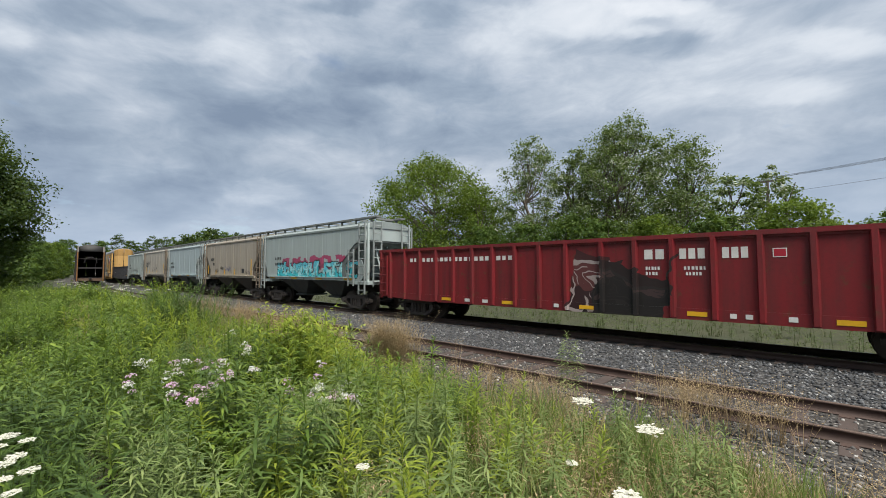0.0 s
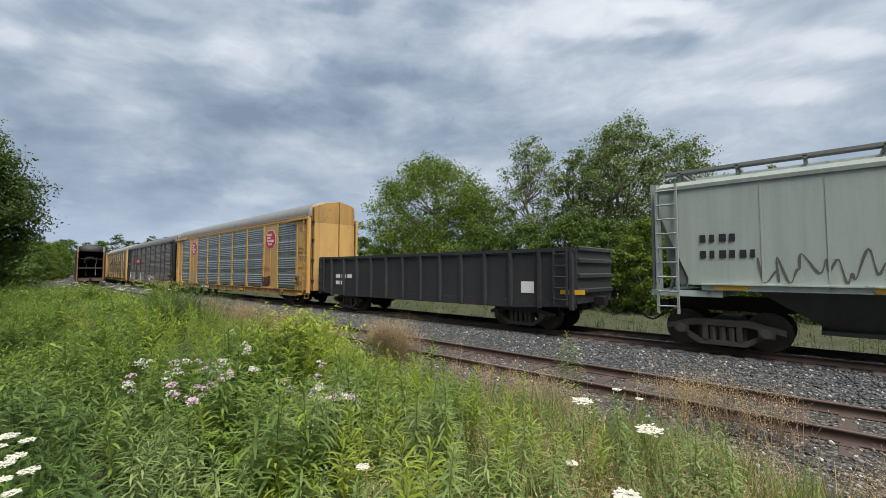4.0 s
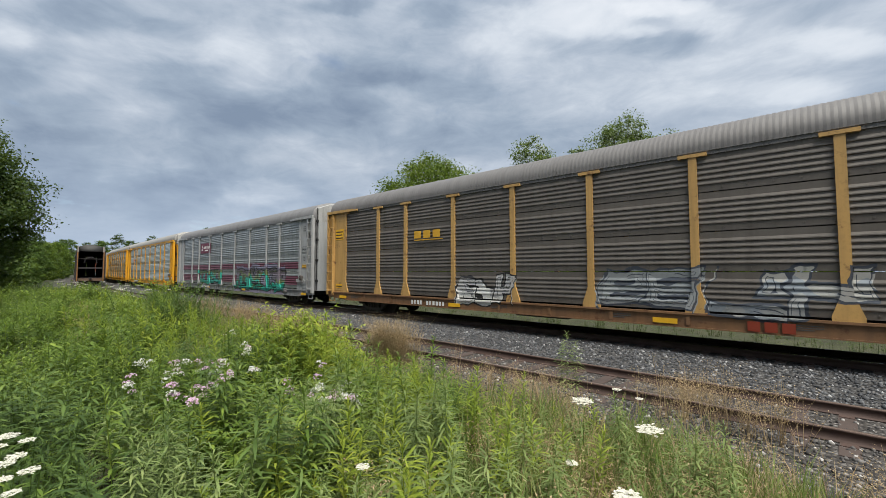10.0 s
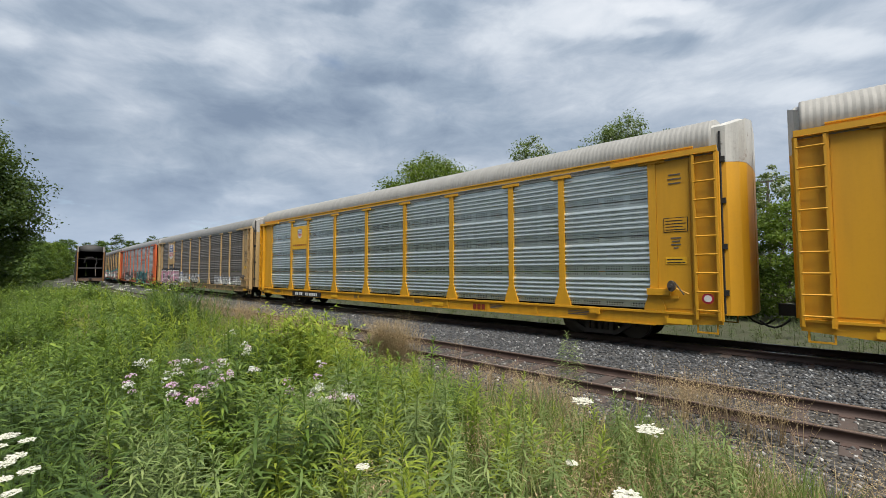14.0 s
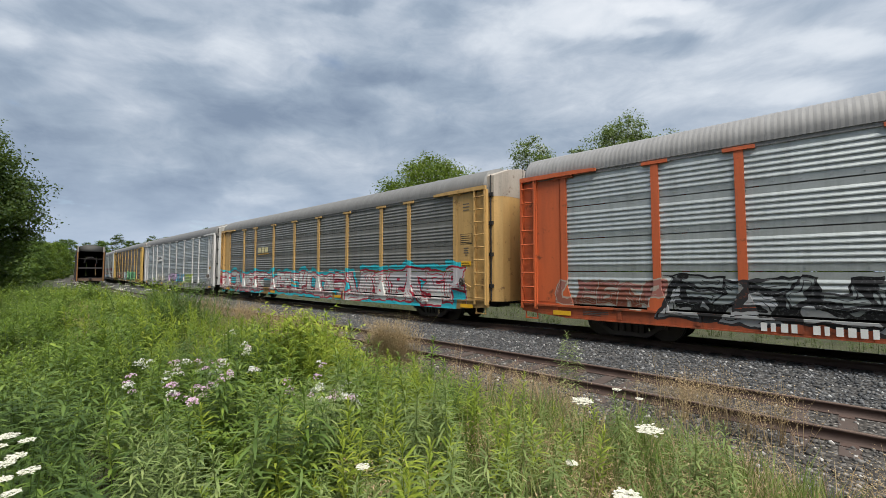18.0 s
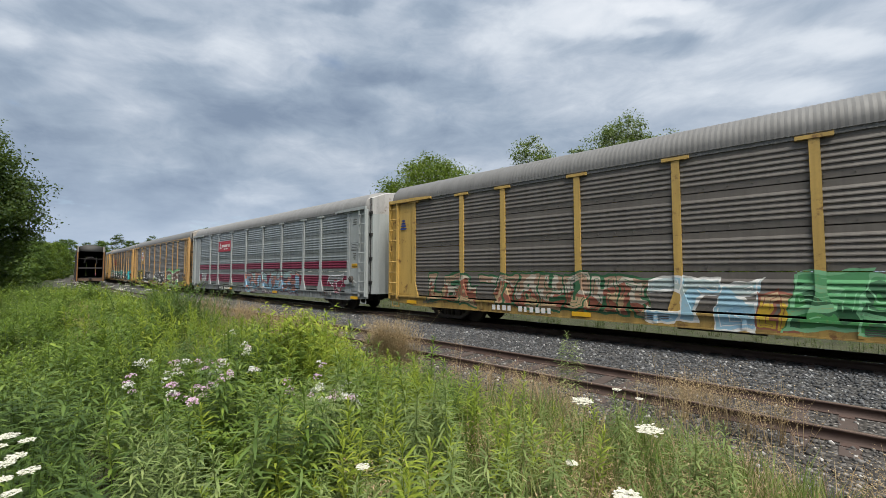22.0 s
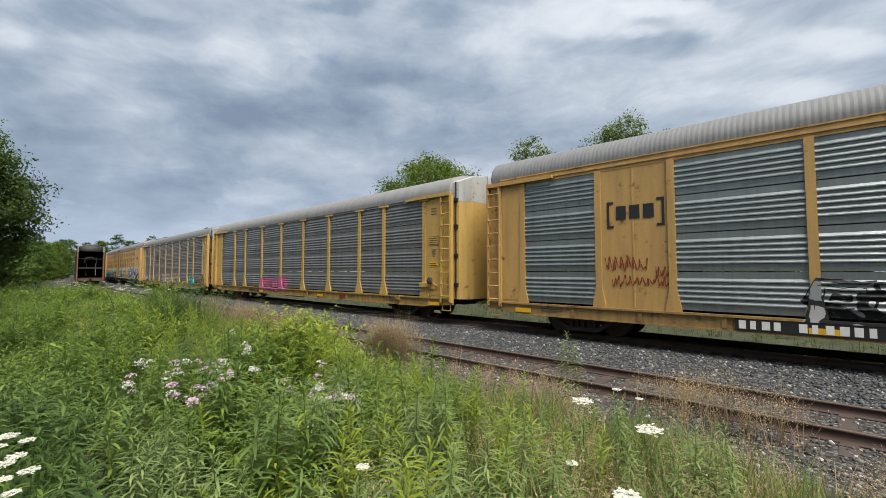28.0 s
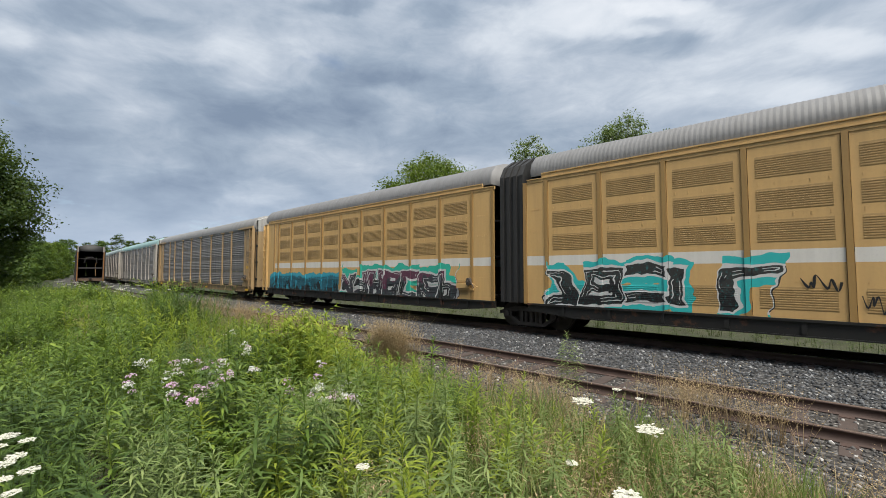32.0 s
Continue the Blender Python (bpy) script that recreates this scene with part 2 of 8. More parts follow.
        fill = k.ramp(patch, [(0.0 if j == 0 else lo + j * step, f) for j, f in enumerate(fills)] if len(fills) > 1 else [(0, fills[0]), (1, fills[0])], flat=True)
        if halo:
            hm = k.math("MULTIPLY", k.math("LESS_THAN", d, k.math("ADD", 0.02, k.math("MULTIPLY", wob.outputs[2], 0.34))), on)
            c = k.mix(hm, c, halo)
        worn = k.math("SUBTRACT", 1.0, k.math("MULTIPLY", k.math("SUBTRACT", grain, 0.55, clamp=True), 1.6, clamp=True))
        art = k.mix(k.math("GREATER_THAN", d, -0.005), fill, line)
        shine = k.math("LESS_THAN", k.math("ABSOLUTE", k.math("ADD", d, 0.075)), 0.009)
        art = k.mix(k.math("MULTIPLY", shine, k.math("GREATER_THAN", wob.outputs[2], 0.5)), art, line)
        c = k.mix(k.math("MULTIPLY", body, worn), c, art)
    if holes:
        hv = k.t.nodes.new("ShaderNodeTexVoronoi")
        hv.voronoi_dimensions = "2D"
        hv.inputs["Randomness"].default_value = 0.12
        hv.inputs["Scale"].default_value = 1.0
        fl = k.t.nodes.new("ShaderNodeCombineXYZ")
        k.put(fl.inputs[0], k.math("MULTIPLY", x, 13.0))
        k.put(fl.inputs[1], k.math("MULTIPLY", z, 13.0))
        k.put(hv.inputs["Vector"], fl.outputs[0])
        ph = k.math("PINGPONG", k.math("SUBTRACT", z, 0.82), 0.5225)
        band = k.math("LESS_THAN", k.math("ABSOLUTE", k.math("SUBTRACT", ph, 0.085)), 0.055)
        gap = k.math("LESS_THAN", k.math("PINGPONG", x, 0.36), 0.27)
        c = k.mix(k.math("MULTIPLY", k.math("MULTIPLY", k.math("LESS_THAN", hv.outputs["Distance"], 0.27), band), gap), c, (0.01, 0.01, 0.012))
    if ribs:
        # corrugations, the troughs' shade put into the colour, uneven by blotches
        ph = k.math("DIVIDE", k.math("PINGPONG", x, ribs / 2), ribs / 2)
        c = k.mix(k.math("MULTIPLY", k.math("LESS_THAN", ph, 0.34), k.math("ADD", 0.02, k.math("MULTIPLY", blot, 0.10))), c, k.mix(0.4, c, (0.03, 0.03, 0.03)))
        k.bump(ph, 0.22, 0.03)
    else:
        k.bump(k.noise(co, 5, 4), 0.12, 0.02)
    return k.done(c, k.math("ADD", rough - 0.1, k.math("MULTIPLY", streak, 0.25)), metal)


# ---- meshes ----
class Shape:
    """Collects boxes, prisms and tubes into one mesh."""

    def __init__(self):
        self.v, self.f = [], []

    def add(self, vs, fs):
        o = len(self.v)
        self.v += [tuple(p) for p in vs]
        self.f += [tuple(i + o for i in f) for f in fs]
        return self

    def box(self, x0, x1, y0, y1, z0, z1):
        return self.add([(x0, y0, z0), (x1, y0, z0), (x1, y1, z0), (x0, y1, z0), (x0, y0, z1), (x1, y0, z1), (x1, y1, z1), (x0, y1, z1)],
                        [(3, 2, 1, 0), (4, 5, 6, 7), (0, 1, 5, 4), (1, 2, 6, 5), (2, 3, 7, 6), (3, 0, 4, 7)])

    def prism(self, poly, a, b, axis="y"):
        """A closed outline, drawn out from a to b along an axis."""
        put = {"y": lambda p, t: (p[0], t, p[1]), "x": lambda p, t: (t, p[0], p[1]), "z": lambda p, t: (p[0], p[1], t)}[axis]
        n = len(poly)
        vs = [put(p, a) for p in poly] + [put(p, b) for p in poly]
        fs = [tuple(range(n))[::-1], tuple(range(n, 2 * n))] + [(i, (i + 1) % n, n + (i + 1) % n, n + i) for i in range(n)]
        return self.add(vs, fs)

    def tube(self, p, q, r, n=8, r2=None):
        p, q = Vector(p), Vector(q)
        w = (q - p).normalized()
        u = w.orthogonal().normalized()
        s = w.cross(u)
        r2 = r if r2 is None else r2
        vs = []
        for c, rr in ((p, r), (q, r2)):
            for i in range(n):
                a = 2 * math.pi * i / n
                vs.append(c + rr * (math.cos(a) * u + math.sin(a) * s))
        return self.add(vs, [tuple(range(n))[::-1], tuple(range(n, 2 * n))] + [(i, (i + 1) % n, n + (i + 1) % n, n + i) for i in range(n)])

    def disc_stack(self, rings, n=24):
        """Rings of (y, radius) about the y axis: wheels."""
        vs = [(r * math.cos(2 * math.pi * i / n), y, r * math.sin(2 * math.pi * i / n)) for y, r in rings for i in range(n)]
        fs = [(j * n + i, j * n + (i + 1) % n, (j + 1) * n + (i + 1) % n, (j + 1) * n + i) for j in range(len(rings) - 1) for i in range(n)]
        fs += [tuple(range(n))[::-1], tuple(range((len(rings) - 1) * n, len(rings) * n))]
        return self.add(vs, fs)

    def mesh(self, name, smooth=False):
        me = bpy.data.meshes.new(name)
        me.from_pydata(self.v, [], self.f)
        bm = bmesh.new()
        bm.from_mesh(me)
        bmesh.ops.recalc_face_normals(bm, faces=bm.faces)
        bm.to_mesh(me)
        bm.free()
        if smooth:
            me.shade_smooth()
        return me


MESHES = {}


def shared(key, build, smooth=False):
    """One mesh for all alike pieces."""
    if key not in MESHES:
        s = Shape()
        build(s)
        MESHES[key] = s.mesh(str(key[0] if isinstance(key, tuple) else key), smooth)
        MESHES[key].materials.append(None)
    return MESHES[key]


def part(name, mesh, material, parent, at=(0, 0, 0), rz=0.0, label=""):
    """One mesh object under a thing or a part; it may share its mesh."""
    if isinstance(mesh, Shape):
        mesh = mesh.mesh(name)
    if not mesh.materials:
        mesh.materials.append(None)
    ob = new(name, mesh)
    ob.material_slots[0].link = "OBJECT"
    ob.material_slots[0].material = material
    ob.parent = parent
    ob.location, ob.rotation_euler = at, (0, 0, radians(rz))
    if label:
        ob["label"] = label
    return ob


def big_mesh(name, verts, faces, material, smooth=False):
    """A large mesh from arrays: verts (n,3), faces (m,k) with one k."""
    me = bpy.data.meshes.new(name)
    verts, faces = np.asarray(verts, np.float32), np.asarray(faces, np.int32)
    k = faces.shape[1]
    me.vertices.add(len(verts))
    me.vertices.foreach_set("co", verts.ravel())
    me.loops.add(faces.size)
    me.loops.foreach_set("vertex_index", faces.ravel())
    me.polygons.add(len(faces))
    me.polygons.foreach_set("loop_start", np.arange(0, faces.size, k, dtype=np.int32))
    if smooth:
        me.polygons.foreach_set("use_smooth", np.ones(len(faces), bool))
    me.update(calc_edges=True)
    me.materials.append(material)
    return me


# ---- the line: straight, then a wide bend away ----
BEND, RADIUS, BEND_END = 18.4, 1260.6, 300.0
RAIL = -0.2                     # top of the main line's rails
MID = 14.3                      # main line's middle
SIDING = -5.6                   # siding's middle, from the main line's


def line(s, off=0.0):
    """Place and heading at s metres up the line; off: away from the camera."""
    th = min(max(s - BEND, 0), BEND_END - BEND) / RADIUS
    if s <= BEND:
        x, y = -s, MID
    else:
        rest = max(s - BEND_END, 0)
        x = -(BEND + RADIUS * math.sin(th) + rest * math.cos(th))
        y = MID + RADIUS * (1 - math.cos(th)) + rest * math.sin(th)
    return x + off * math.sin(th), y + off * math.cos(th), th


def offset_of(x, y):
    """Signed distance from the main line's middle, for arrays."""
    r = RADIUS - np.hypot(x + BEND, y - MID - RADIUS)
    return np.where(x > -BEND, y - MID, r)


def ground_z(x, y):
    """The ground's height: formation, ditch, field, rising bank near the camera."""
    x, y = np.asarray(x, float), np.asarray(y, float)
    o = offset_of(x, y)
    z = np.interp(o, [-40, -16, -14.3, -12.5, -9.5, -8.3, -7.2, -4.0, -2.6, 2.4, 4.6, 9, 60, 200], [-0.3, -0.25, -0.28, -0.42, -0.70, -0.70, -0.65, -0.65, -0.7, -0.7, -1.0, -0.95, -0.6, 0.0])
    far = np.clip((np.hypot(x, y) - 300) / 200, 0, 1)
    z = z * (1 - far) - 0.5 * far
    wob = 0.05 * np.sin(x * 0.9 + 1.3 * np.sin(y * 0.7)) * np.sin(y * 1.1 + 0.8) + 0.03 * np.sin(x * 2.3 + y * 1.7)
    return z + wob * np.clip((np.abs(o + 3.2) - 5.5) / 2, 0, 1)


# ---- paints shared by the rolling stock ----
STEEL = plain("worn_steel", (0.075, 0.066, 0.06), 0.55, 0.4, 0.5)
GRIMY = plain("grimy_iron", (0.022, 0.02, 0.019), 0.7, 0.1, 0.5)
WHEEL = plain("wheel_iron", (0.06, 0.05, 0.045), 0.5, 0.5, 0.5)
RUBBER = plain("black_rubber", (0.02, 0.02, 0.021), 0.75, 0, 0.4)
WHITE = plain("white_lettering", (0.72, 0.72, 0.70), 0.6, 0, 0.3, bump=0)
BLACK = plain("black_lettering", (0.018, 0.018, 0.02), 0.5, 0, 0.3, bump=0)
RED = plain("red_lettering", (0.42, 0.02, 0.04), 0.5, 0, 0.3, bump=0)
DULLRED = plain("dull_red_lettering", (0.22, 0.03, 0.01), 0.6, 0, 0.3, bump=0)
BLUE = plain("blue_lettering", (0.02, 0.05, 0.22), 0.5, 0, 0.3, bump=0)
SIGNAL = plain("yellow_reflector", (0.75, 0.42, 0.02), 0.45, 0, 0.3, bump=0)
FADED = plain("faded_stencil", (0.10, 0.095, 0.09), 0.6, 0, 0.3, bump=0)
FAINT = plain("faint_spray", (0.42, 0.40, 0.36), 0.6, 0, 0.3, bump=0)
GOLD = plain("yellow_lettering", (0.65, 0.36, 0.03), 0.5, 0, 0.3, bump=0)
DECK = plain("dark_deck_steel", (0.035, 0.03, 0.03), 0.7, 0.2, 0.4)
GALV = plain("dull_silver_rail", (0.5, 0.5, 0.5), 0.4, 0.6, 0.3)


def wheelset(s):
    for side in (-1, 1):
        c = Shape()
        c.disc_stack([(-0.07, 0.16), (-0.07, 0.37), (-0.075, 0.455), (0.045, 0.455), (0.055, 0.49), (0.085, 0.49), (0.085, 0.39), (0.03, 0.36), (0.05, 0.16)], 18)
        s.add([(x, side * 0.7 - side * y, z) for x, y, z in c.v], c.f)
    s.tube((0, -1.0, 0), (0, 1.0, 0), 0.085, 8)


def side_frame(s):
    # a cast frame with two openings, drawn as bars
    s.prism([(-1.25, 0.56), (-0.6, 0.74), (0.6, 0.74), (1.25, 0.56), (1.25, 0.44), (0.55, 0.58), (-0.55, 0.58), (-1.25, 0.44)], -0.09, 0.09)
    s.prism([(-1.0, 0.44), (-0.5, 0.10), (0.5, 0.10), (1.0, 0.44), (0.86, 0.46), (0.44, 0.22), (-0.44, 0.22), (-0.86, 0.46)], -0.08, 0.08)
    for a in (-0.42, 0.30):
        s.box(a, a + 0.12, -0.08, 0.08, 0.2, 0.6)
    for i in (-0.2, 0.0, 0.2):
        s.tube((i, 0, 0.21), (i, 0, 0.56), 0.075, 8)
    # added plate behind the springs, standing in for the shade there
    s.box(-0.5, 0.5, 0.05, 0.09, 0.16, 0.66)
    for a in (-0.89, 0.89):
        s.box(a - 0.16, a + 0.16, -0.12, 0.1, 0.36, 0.62)
        s.tube((a, -0.2, 0.47), (a, 0.1, 0.47), 0.11, 10)


TRUCK = plain("dusty_cast_iron", (0.062, 0.052, 0.046), 0.75, 0.0, 0.5)


def truck(parent, x, mat=TRUCK):
    t = part("truck", shared("bolster", lambda s: s.box(-0.28, 0.28, -1.05, 1.05, 0.5, 0.74)), mat, parent, (x, 0, RAIL))
    t.scale = (1.055, 1.02, 1.055)
    fr = shared("side_frame", side_frame)
    part("side_frame", fr, mat, t, (0, -1.05, 0))
    part("side_frame", fr, mat, t, (0, 1.05, 0), 180)
    wh = shared("wheelset", wheelset)
    for a in (-0.89, 0.89):
        part("wheelset", wh, WHEEL, t, (a, 0, 0.455))
    return t


def coupler(s):
    s.box(-0.75, 0.0, -0.11, 0.11, 0.76, 0.95)
    s.prism([(0.0, -0.16), (0.32, -0.2), (0.36, 0.0), (0.24, 0.06), (0.3, 0.2), (0.0, 0.18)], 0.7, 1.0, "z")
    pts = [(0.1 + 0.16 * i, 0.32, 0.62 - 0.24 * math.sin(math.pi * min(i, 4) / 4.4)) for i in range(5)]
    for p, q in zip(pts, pts[1:]):
        s.tube(p, q, 0.028, 6)
    s.box(-0.5, -0.3, 0.2, 0.45, 0.55, 0.8)


def couplers(car, half, m=GRIMY):
    me = shared("coupler", coupler)
    part("coupler", me, m, car, (half, 0, 0))
    part("coupler", me, m, car, (-half, 0, 0), 180)


def ladder_shape(w, z0, z1, n):
    def build(s):
        for a in (-w / 2, w / 2):
            s.box(a - 0.03, a + 0.03, -0.07, 0.0, z0, z1)
        for i in range(n):
            z = z0 + (i + 0.5) * (z1 - z0) / n
            s.tube((-w / 2, -0.06, z), (w / 2, -0.06, z), 0.024, 6)
    return build


def bars(car, name, x, z, h, widths, mat, y=-1.66, gap=0.35, label="", lean=0.0):
    """A line of lettering as plain bars, each of its own width; ten of them stand as four, a space, and six."""
    s = Shape()
    wide = (1.0, 0.8, 1.1, 0.9, 1.05, 0.72, 1.0, 1.1)
    n, x0 = len(widths), x
    total = sum(widths) + gap * h * (n - 1)
    pitch = total / (n + (1 if n == 10 else 0))
    for i, w in enumerate(widths):
        a = x0 + pitch * (i + (1 if n == 10 and i > 3 else 0))
        w = pitch * (0.62 if n > 3 else 0.74) * (wide[i % 8] if n > 3 else 1)
        poly = [(a, z), (a + w, z), (a + w + lean * h, z + h), (a + lean * h, z + h)]
        if name == "reporting_mark" or n <= 4:
            part("mark_bar" if n > 4 else "lettering_bar", Shape().prism(poly, y - 0.006, y), mat, car)
        else:
            s.prism(poly, y - 0.006, y)
    return part(name, s, mat, car, label=label) if s.v else None


def plate(car, name, poly, mat, y=-1.66, label=""):
    return part(name, Shape().prism(poly, y - 0.006, y), mat, car, label=label)


def scrawl(car, x0, x1, z0, z1, mat, y, seed, turns=9, wide=0.028):
    """A thin sprayed line of hasty strokes and hooks, one unbroken ribbon, not lettering."""
    rnd = random.Random(seed)
    n = turns * 4
    key = []
    for i in range(n + 1):
        back = (-0.75, 0.4, 0.9, -0.2)[i % 4] if rnd.random() < 0.6 else 0.3
        key.append((x0 + (x1 - x0) * min(1.0, max(0.0, (i + back) / n + rnd.uniform(-0.3, 0.3) / n)), z0 + (z1 - z0) * min(1.0, max(0.0, (0.86, 0.12, 0.55, 0.2)[i % 4] + rnd.uniform(-0.26, 0.26)))))
    pts = []
    for i in range(n):
        a, b, c, d = (key[max(0, min(n, i + q))] for q in (-1, 0, 1, 2))
        for q in range(5):
            t = q / 5
            pts.append(tuple(0.5 * (2 * b[m] + (c[m] - a[m]) * t + (2 * a[m] - 5 * b[m] + 4 * c[m] - d[m]) * t * t + (3 * b[m] - a[m] - 3 * c[m] + d[m]) * t ** 3) for m in (0, 1)))
    vs = []
    for i, (px, pz) in enumerate(pts):
        (ax, az), (bx, bz) = pts[max(0, i - 1)], pts[min(len(pts) - 1, i + 1)]
        d = math.hypot(bx - ax, bz - az) or 1.0
        w = wide / 2 * (0.75 + 0.35 * math.sin(i * 0.9 + seed))
        yy = y - 0.0004 * (i % 7)
        vs += [(px - (bz - az) / d * w, yy, pz + (bx - ax) / d * w), (px + (bz - az) / d * w, yy, pz - (bx - ax) / d * w)]
    s = Shape().add(vs, [(2 * i, 2 * i + 1, 2 * i + 3, 2 * i + 2) for i in range(len(pts) - 1)])
    return part("scrawl", s, mat, car, label="thin sprayed scrawl")


def rect(x0, x1, z0, z1):
    return [(x0, z0), (x1, z0), (x1, z1), (x0, z1)]


def notice(car, x, z, w, h, mat, lines=3, y=-1.66, ink=BLACK):
    """A small notice: a framed plate with lines of fine print."""
    p = plate(car, "notice_plate", rect(x, x + w, z, z + h), mat, y)
    s = Shape()
    for i in range(lines):
        zz = z + h * (i + 0.6) / (lines + 0.4)
        s.box(x + 0.06 * w, x + w * (0.94 - 0.13 * (i % 2)), y - 0.010, y - 0.0062, zz - 0.18 * h / lines, zz + 0.1 * h / lines)
    part("fine_print", s, ink, p)
    return p


# ---- enclosed car carriers ----
HALF, SIDE = 13.5, 1.60
POSTS_A = [-11.9, -9.12, -7.15, -4.28, -1.43, 1.43, 4.28, 7.15, 9.12, 11.9]
POSTS_B = [-12.0, -9.3, -7.25, -4.35, -1.45, 1.45, 4.35, 7.25, 9.3, 12.0]


def slat_shape(w, h, ribs, deep=0.05, band=0.70):
    def build(s):
        out = [(0.0, 0.0)]
        for i in range(ribs):
            z = h * ((1 - band) / 2 + band * (i + 0.5) / ribs)
            d = band * h / ribs
            out += [(0.0, z - 0.34 * d), (-deep, z - 0.22 * d), (-deep * 0.96, z - 0.04 * d), (0.0, z + 0.40 * d)]
        out += [(0.0, h), (0.03, h), (0.03, 0.0)]
        s.prism(out, -w / 2, w / 2, "x")
        for i in range(6):                                # bolt heads along the plain band, straps at the ends
            a = -w / 2 + 0.06 + i * (w - 0.12) / 5
            s.box(a - 0.018, a + 0.018, -0.022, 0.0, 0.075, 0.11)
        for a in (-w / 2 + 0.03, w / 2 - 0.03):
            s.box(a - 0.03, a + 0.03, -0.03, 0.0, h - 0.05, h - 0.005)
    return build


def post_shape(z0, z1, w, foot, cap=True):
    def build(s):
        s.prism([(-w / 2 - foot, z0), (w / 2 + foot, z0), (w / 2 + foot, z0 + 0.12), (w / 2, z0 + 0.62), (w / 2, z1), (-w / 2, z1), (-w / 2, z0 + 0.62), (-w / 2 - foot, z0 + 0.12)], -0.075, 0.03)
        if cap:
            s.box(-w / 2 - 0.24, w / 2 + 0.24, -0.10, 0.02, z1 - 0.06, z1 + 0.03)
    return build


def roof_shape(x0, x1):
    prof = [(-1.58, 5.00), (-1.61, 5.20), (-1.52, 5.48), (-1.25, 5.76), (-0.7, 5.95), (0, 6.03)]
    prof = prof + [(-y, z) for y, z in prof[-2::-1]]

    def build(s):
        k = int((x1 - x0) / 0.13)
        xs = [x0 + (x1 - x0) * i / (2 * k) for i in range(2 * k + 1)]
        n, m = len(xs) - 1, len(prof)
        vs, fs = [], []
        for i, xx in enumerate(xs):
            up = 0.011 * (i % 2)
            for y, z in prof:
                vs.append((xx, y * (1 + up * 0.6), z + up * (0.4 if abs(y) > 1.5 else 1.0)))
        for i in range(n):
            for j in range(m - 1):
                fs.append((i * m + j, i * m + j + 1, (i + 1) * m + j + 1, (i + 1) * m + j))
        fs += [tuple(range(m)), tuple(range(n * m, n * m + m))]
        s.add(vs, fs)
    return build


def door_plan(grow=0.0):
    """Half of the bowed end door, in plan, about the car's end."""
    g = grow
    return [(-0.62, -1.42 - g), (-0.1, -1.44 - g), (0.28, -1.38 - g), (0.54, -1.18 - g), (0.66 + g, -0.9), (0.70 + g, -0.04), (0.58, -0.04), (0.50, -0.86), (0.18, -1.26), (-0.62, -1.32)]


def end_door_shape(z0, z1):
    return lambda s: s.prism(door_plan(), z0, z1, "z")


def end_head_shape(z0, lift=0.0):
    """The door's upper sheet, cut along the roof's arch and rounded down to the end."""
    def build(s):
        plan = door_plan(0.004)
        n = len(plan)
        top = [(x, y, 6.01 + lift - 0.30 * abs(y) ** 2.2 * 0.72 - 0.10 * max(0.0, x + 0.2) ** 2) for x, y in plan]
        s.add([(x, y, z0) for x, y in plan] + top, [tuple(range(n))[::-1], tuple(range(n, 2 * n))] + [(i, (i + 1) % n, n + (i + 1) % n, n + i) for i in range(n)])
    return build


def door_seal(s):
    s.tube((0.16, -1.43, 0.75), (0.16, -1.43, 5.55), 0.028, 6)
    for z in (1.3, 2.5, 3.7, 4.8):
        s.box(0.08, 0.26, -1.47, -1.38, z - 0.07, z + 0.07)


def corner_shape(w):
    def build(s):
        s.box(-w / 2, w / 2, -0.03, 0.03, 0.72, 4.98)
        s.box(-w / 2 + 0.06, w / 2 - 0.1, -0.045, -0.02, 0.85, 4.85)
    return build


def ladder_plate(s):
    s.prism([(-0.32, 0.02), (-0.32, -0.12), (-0.24, -0.12), (-0.24, -0.02), (0.26, -0.02), (0.26, -0.12), (0.32, -0.12), (0.32, 0.02)], 0.58, 4.97, "z")


def brake_box(s):
    s.box(-0.42, 0.18, -0.18, 0.0, 1.20, 1.38)
    s.box(-0.42, 0.36, -0.10, 0.0, 1.12, 1.19)
    s.tube((0.3, -0.12, 1.4), (0.62, -0.14, 1.25), 0.02, 6)


def brake_wheel(s):
    s.prism([(0.09 * math.cos(a * math.pi / 6), 0.15 * math.sin(a * math.pi / 6)) for a in range(12)], -0.10, 0.06)
    s.tube((0.0, -0.16, 0.0), (0.0, 0.1, 0.0), 0.05, 8)
    s.tube((0.1, -0.1, 0.1), (0.32, -0.12, -0.22), 0.018, 6)


def sill_shape(half):
    def build(s):
        s.prism([(-half, 0.50), (-half + 1.6, 0.36), (half - 1.6, 0.36), (half, 0.50), (half, 0.74), (-half, 0.74)], -0.04, 0.06)
        s.box(-half, half, -0.10, 0.06, 0.70, 0.76)
        s.box(-half + 1.6, half - 1.6, -0.07, 0.06, 0.35, 0.385)
        for i in range(13):
            a = -half + 1.3 + i * (2 * half - 2.6) / 12
            s.box(a - 0.05, a + 0.05, -0.075, 0.0, 0.42, 0.70)
    return build


def eave_shape(half):
    return lambda s: (s.box(-half, half, -0.04, 0.03, 4.93, 5.05), s.box(-half, half, -0.07, 0.03, 5.03, 5.06))


def eave_cap(s):
    """The door's top track, over the last stretch of the side."""
    s.prism([(-1.35, 4.97), (1.35, 4.97), (1.35, 5.12), (-0.6, 5.10), (-1.35, 5.06)], -0.17, -0.045)


def flip_ends(s, k):
    """Mirrors a shape end for end."""
    s.v[:] = [(x * k, y, z) for x, y, z in s.v]


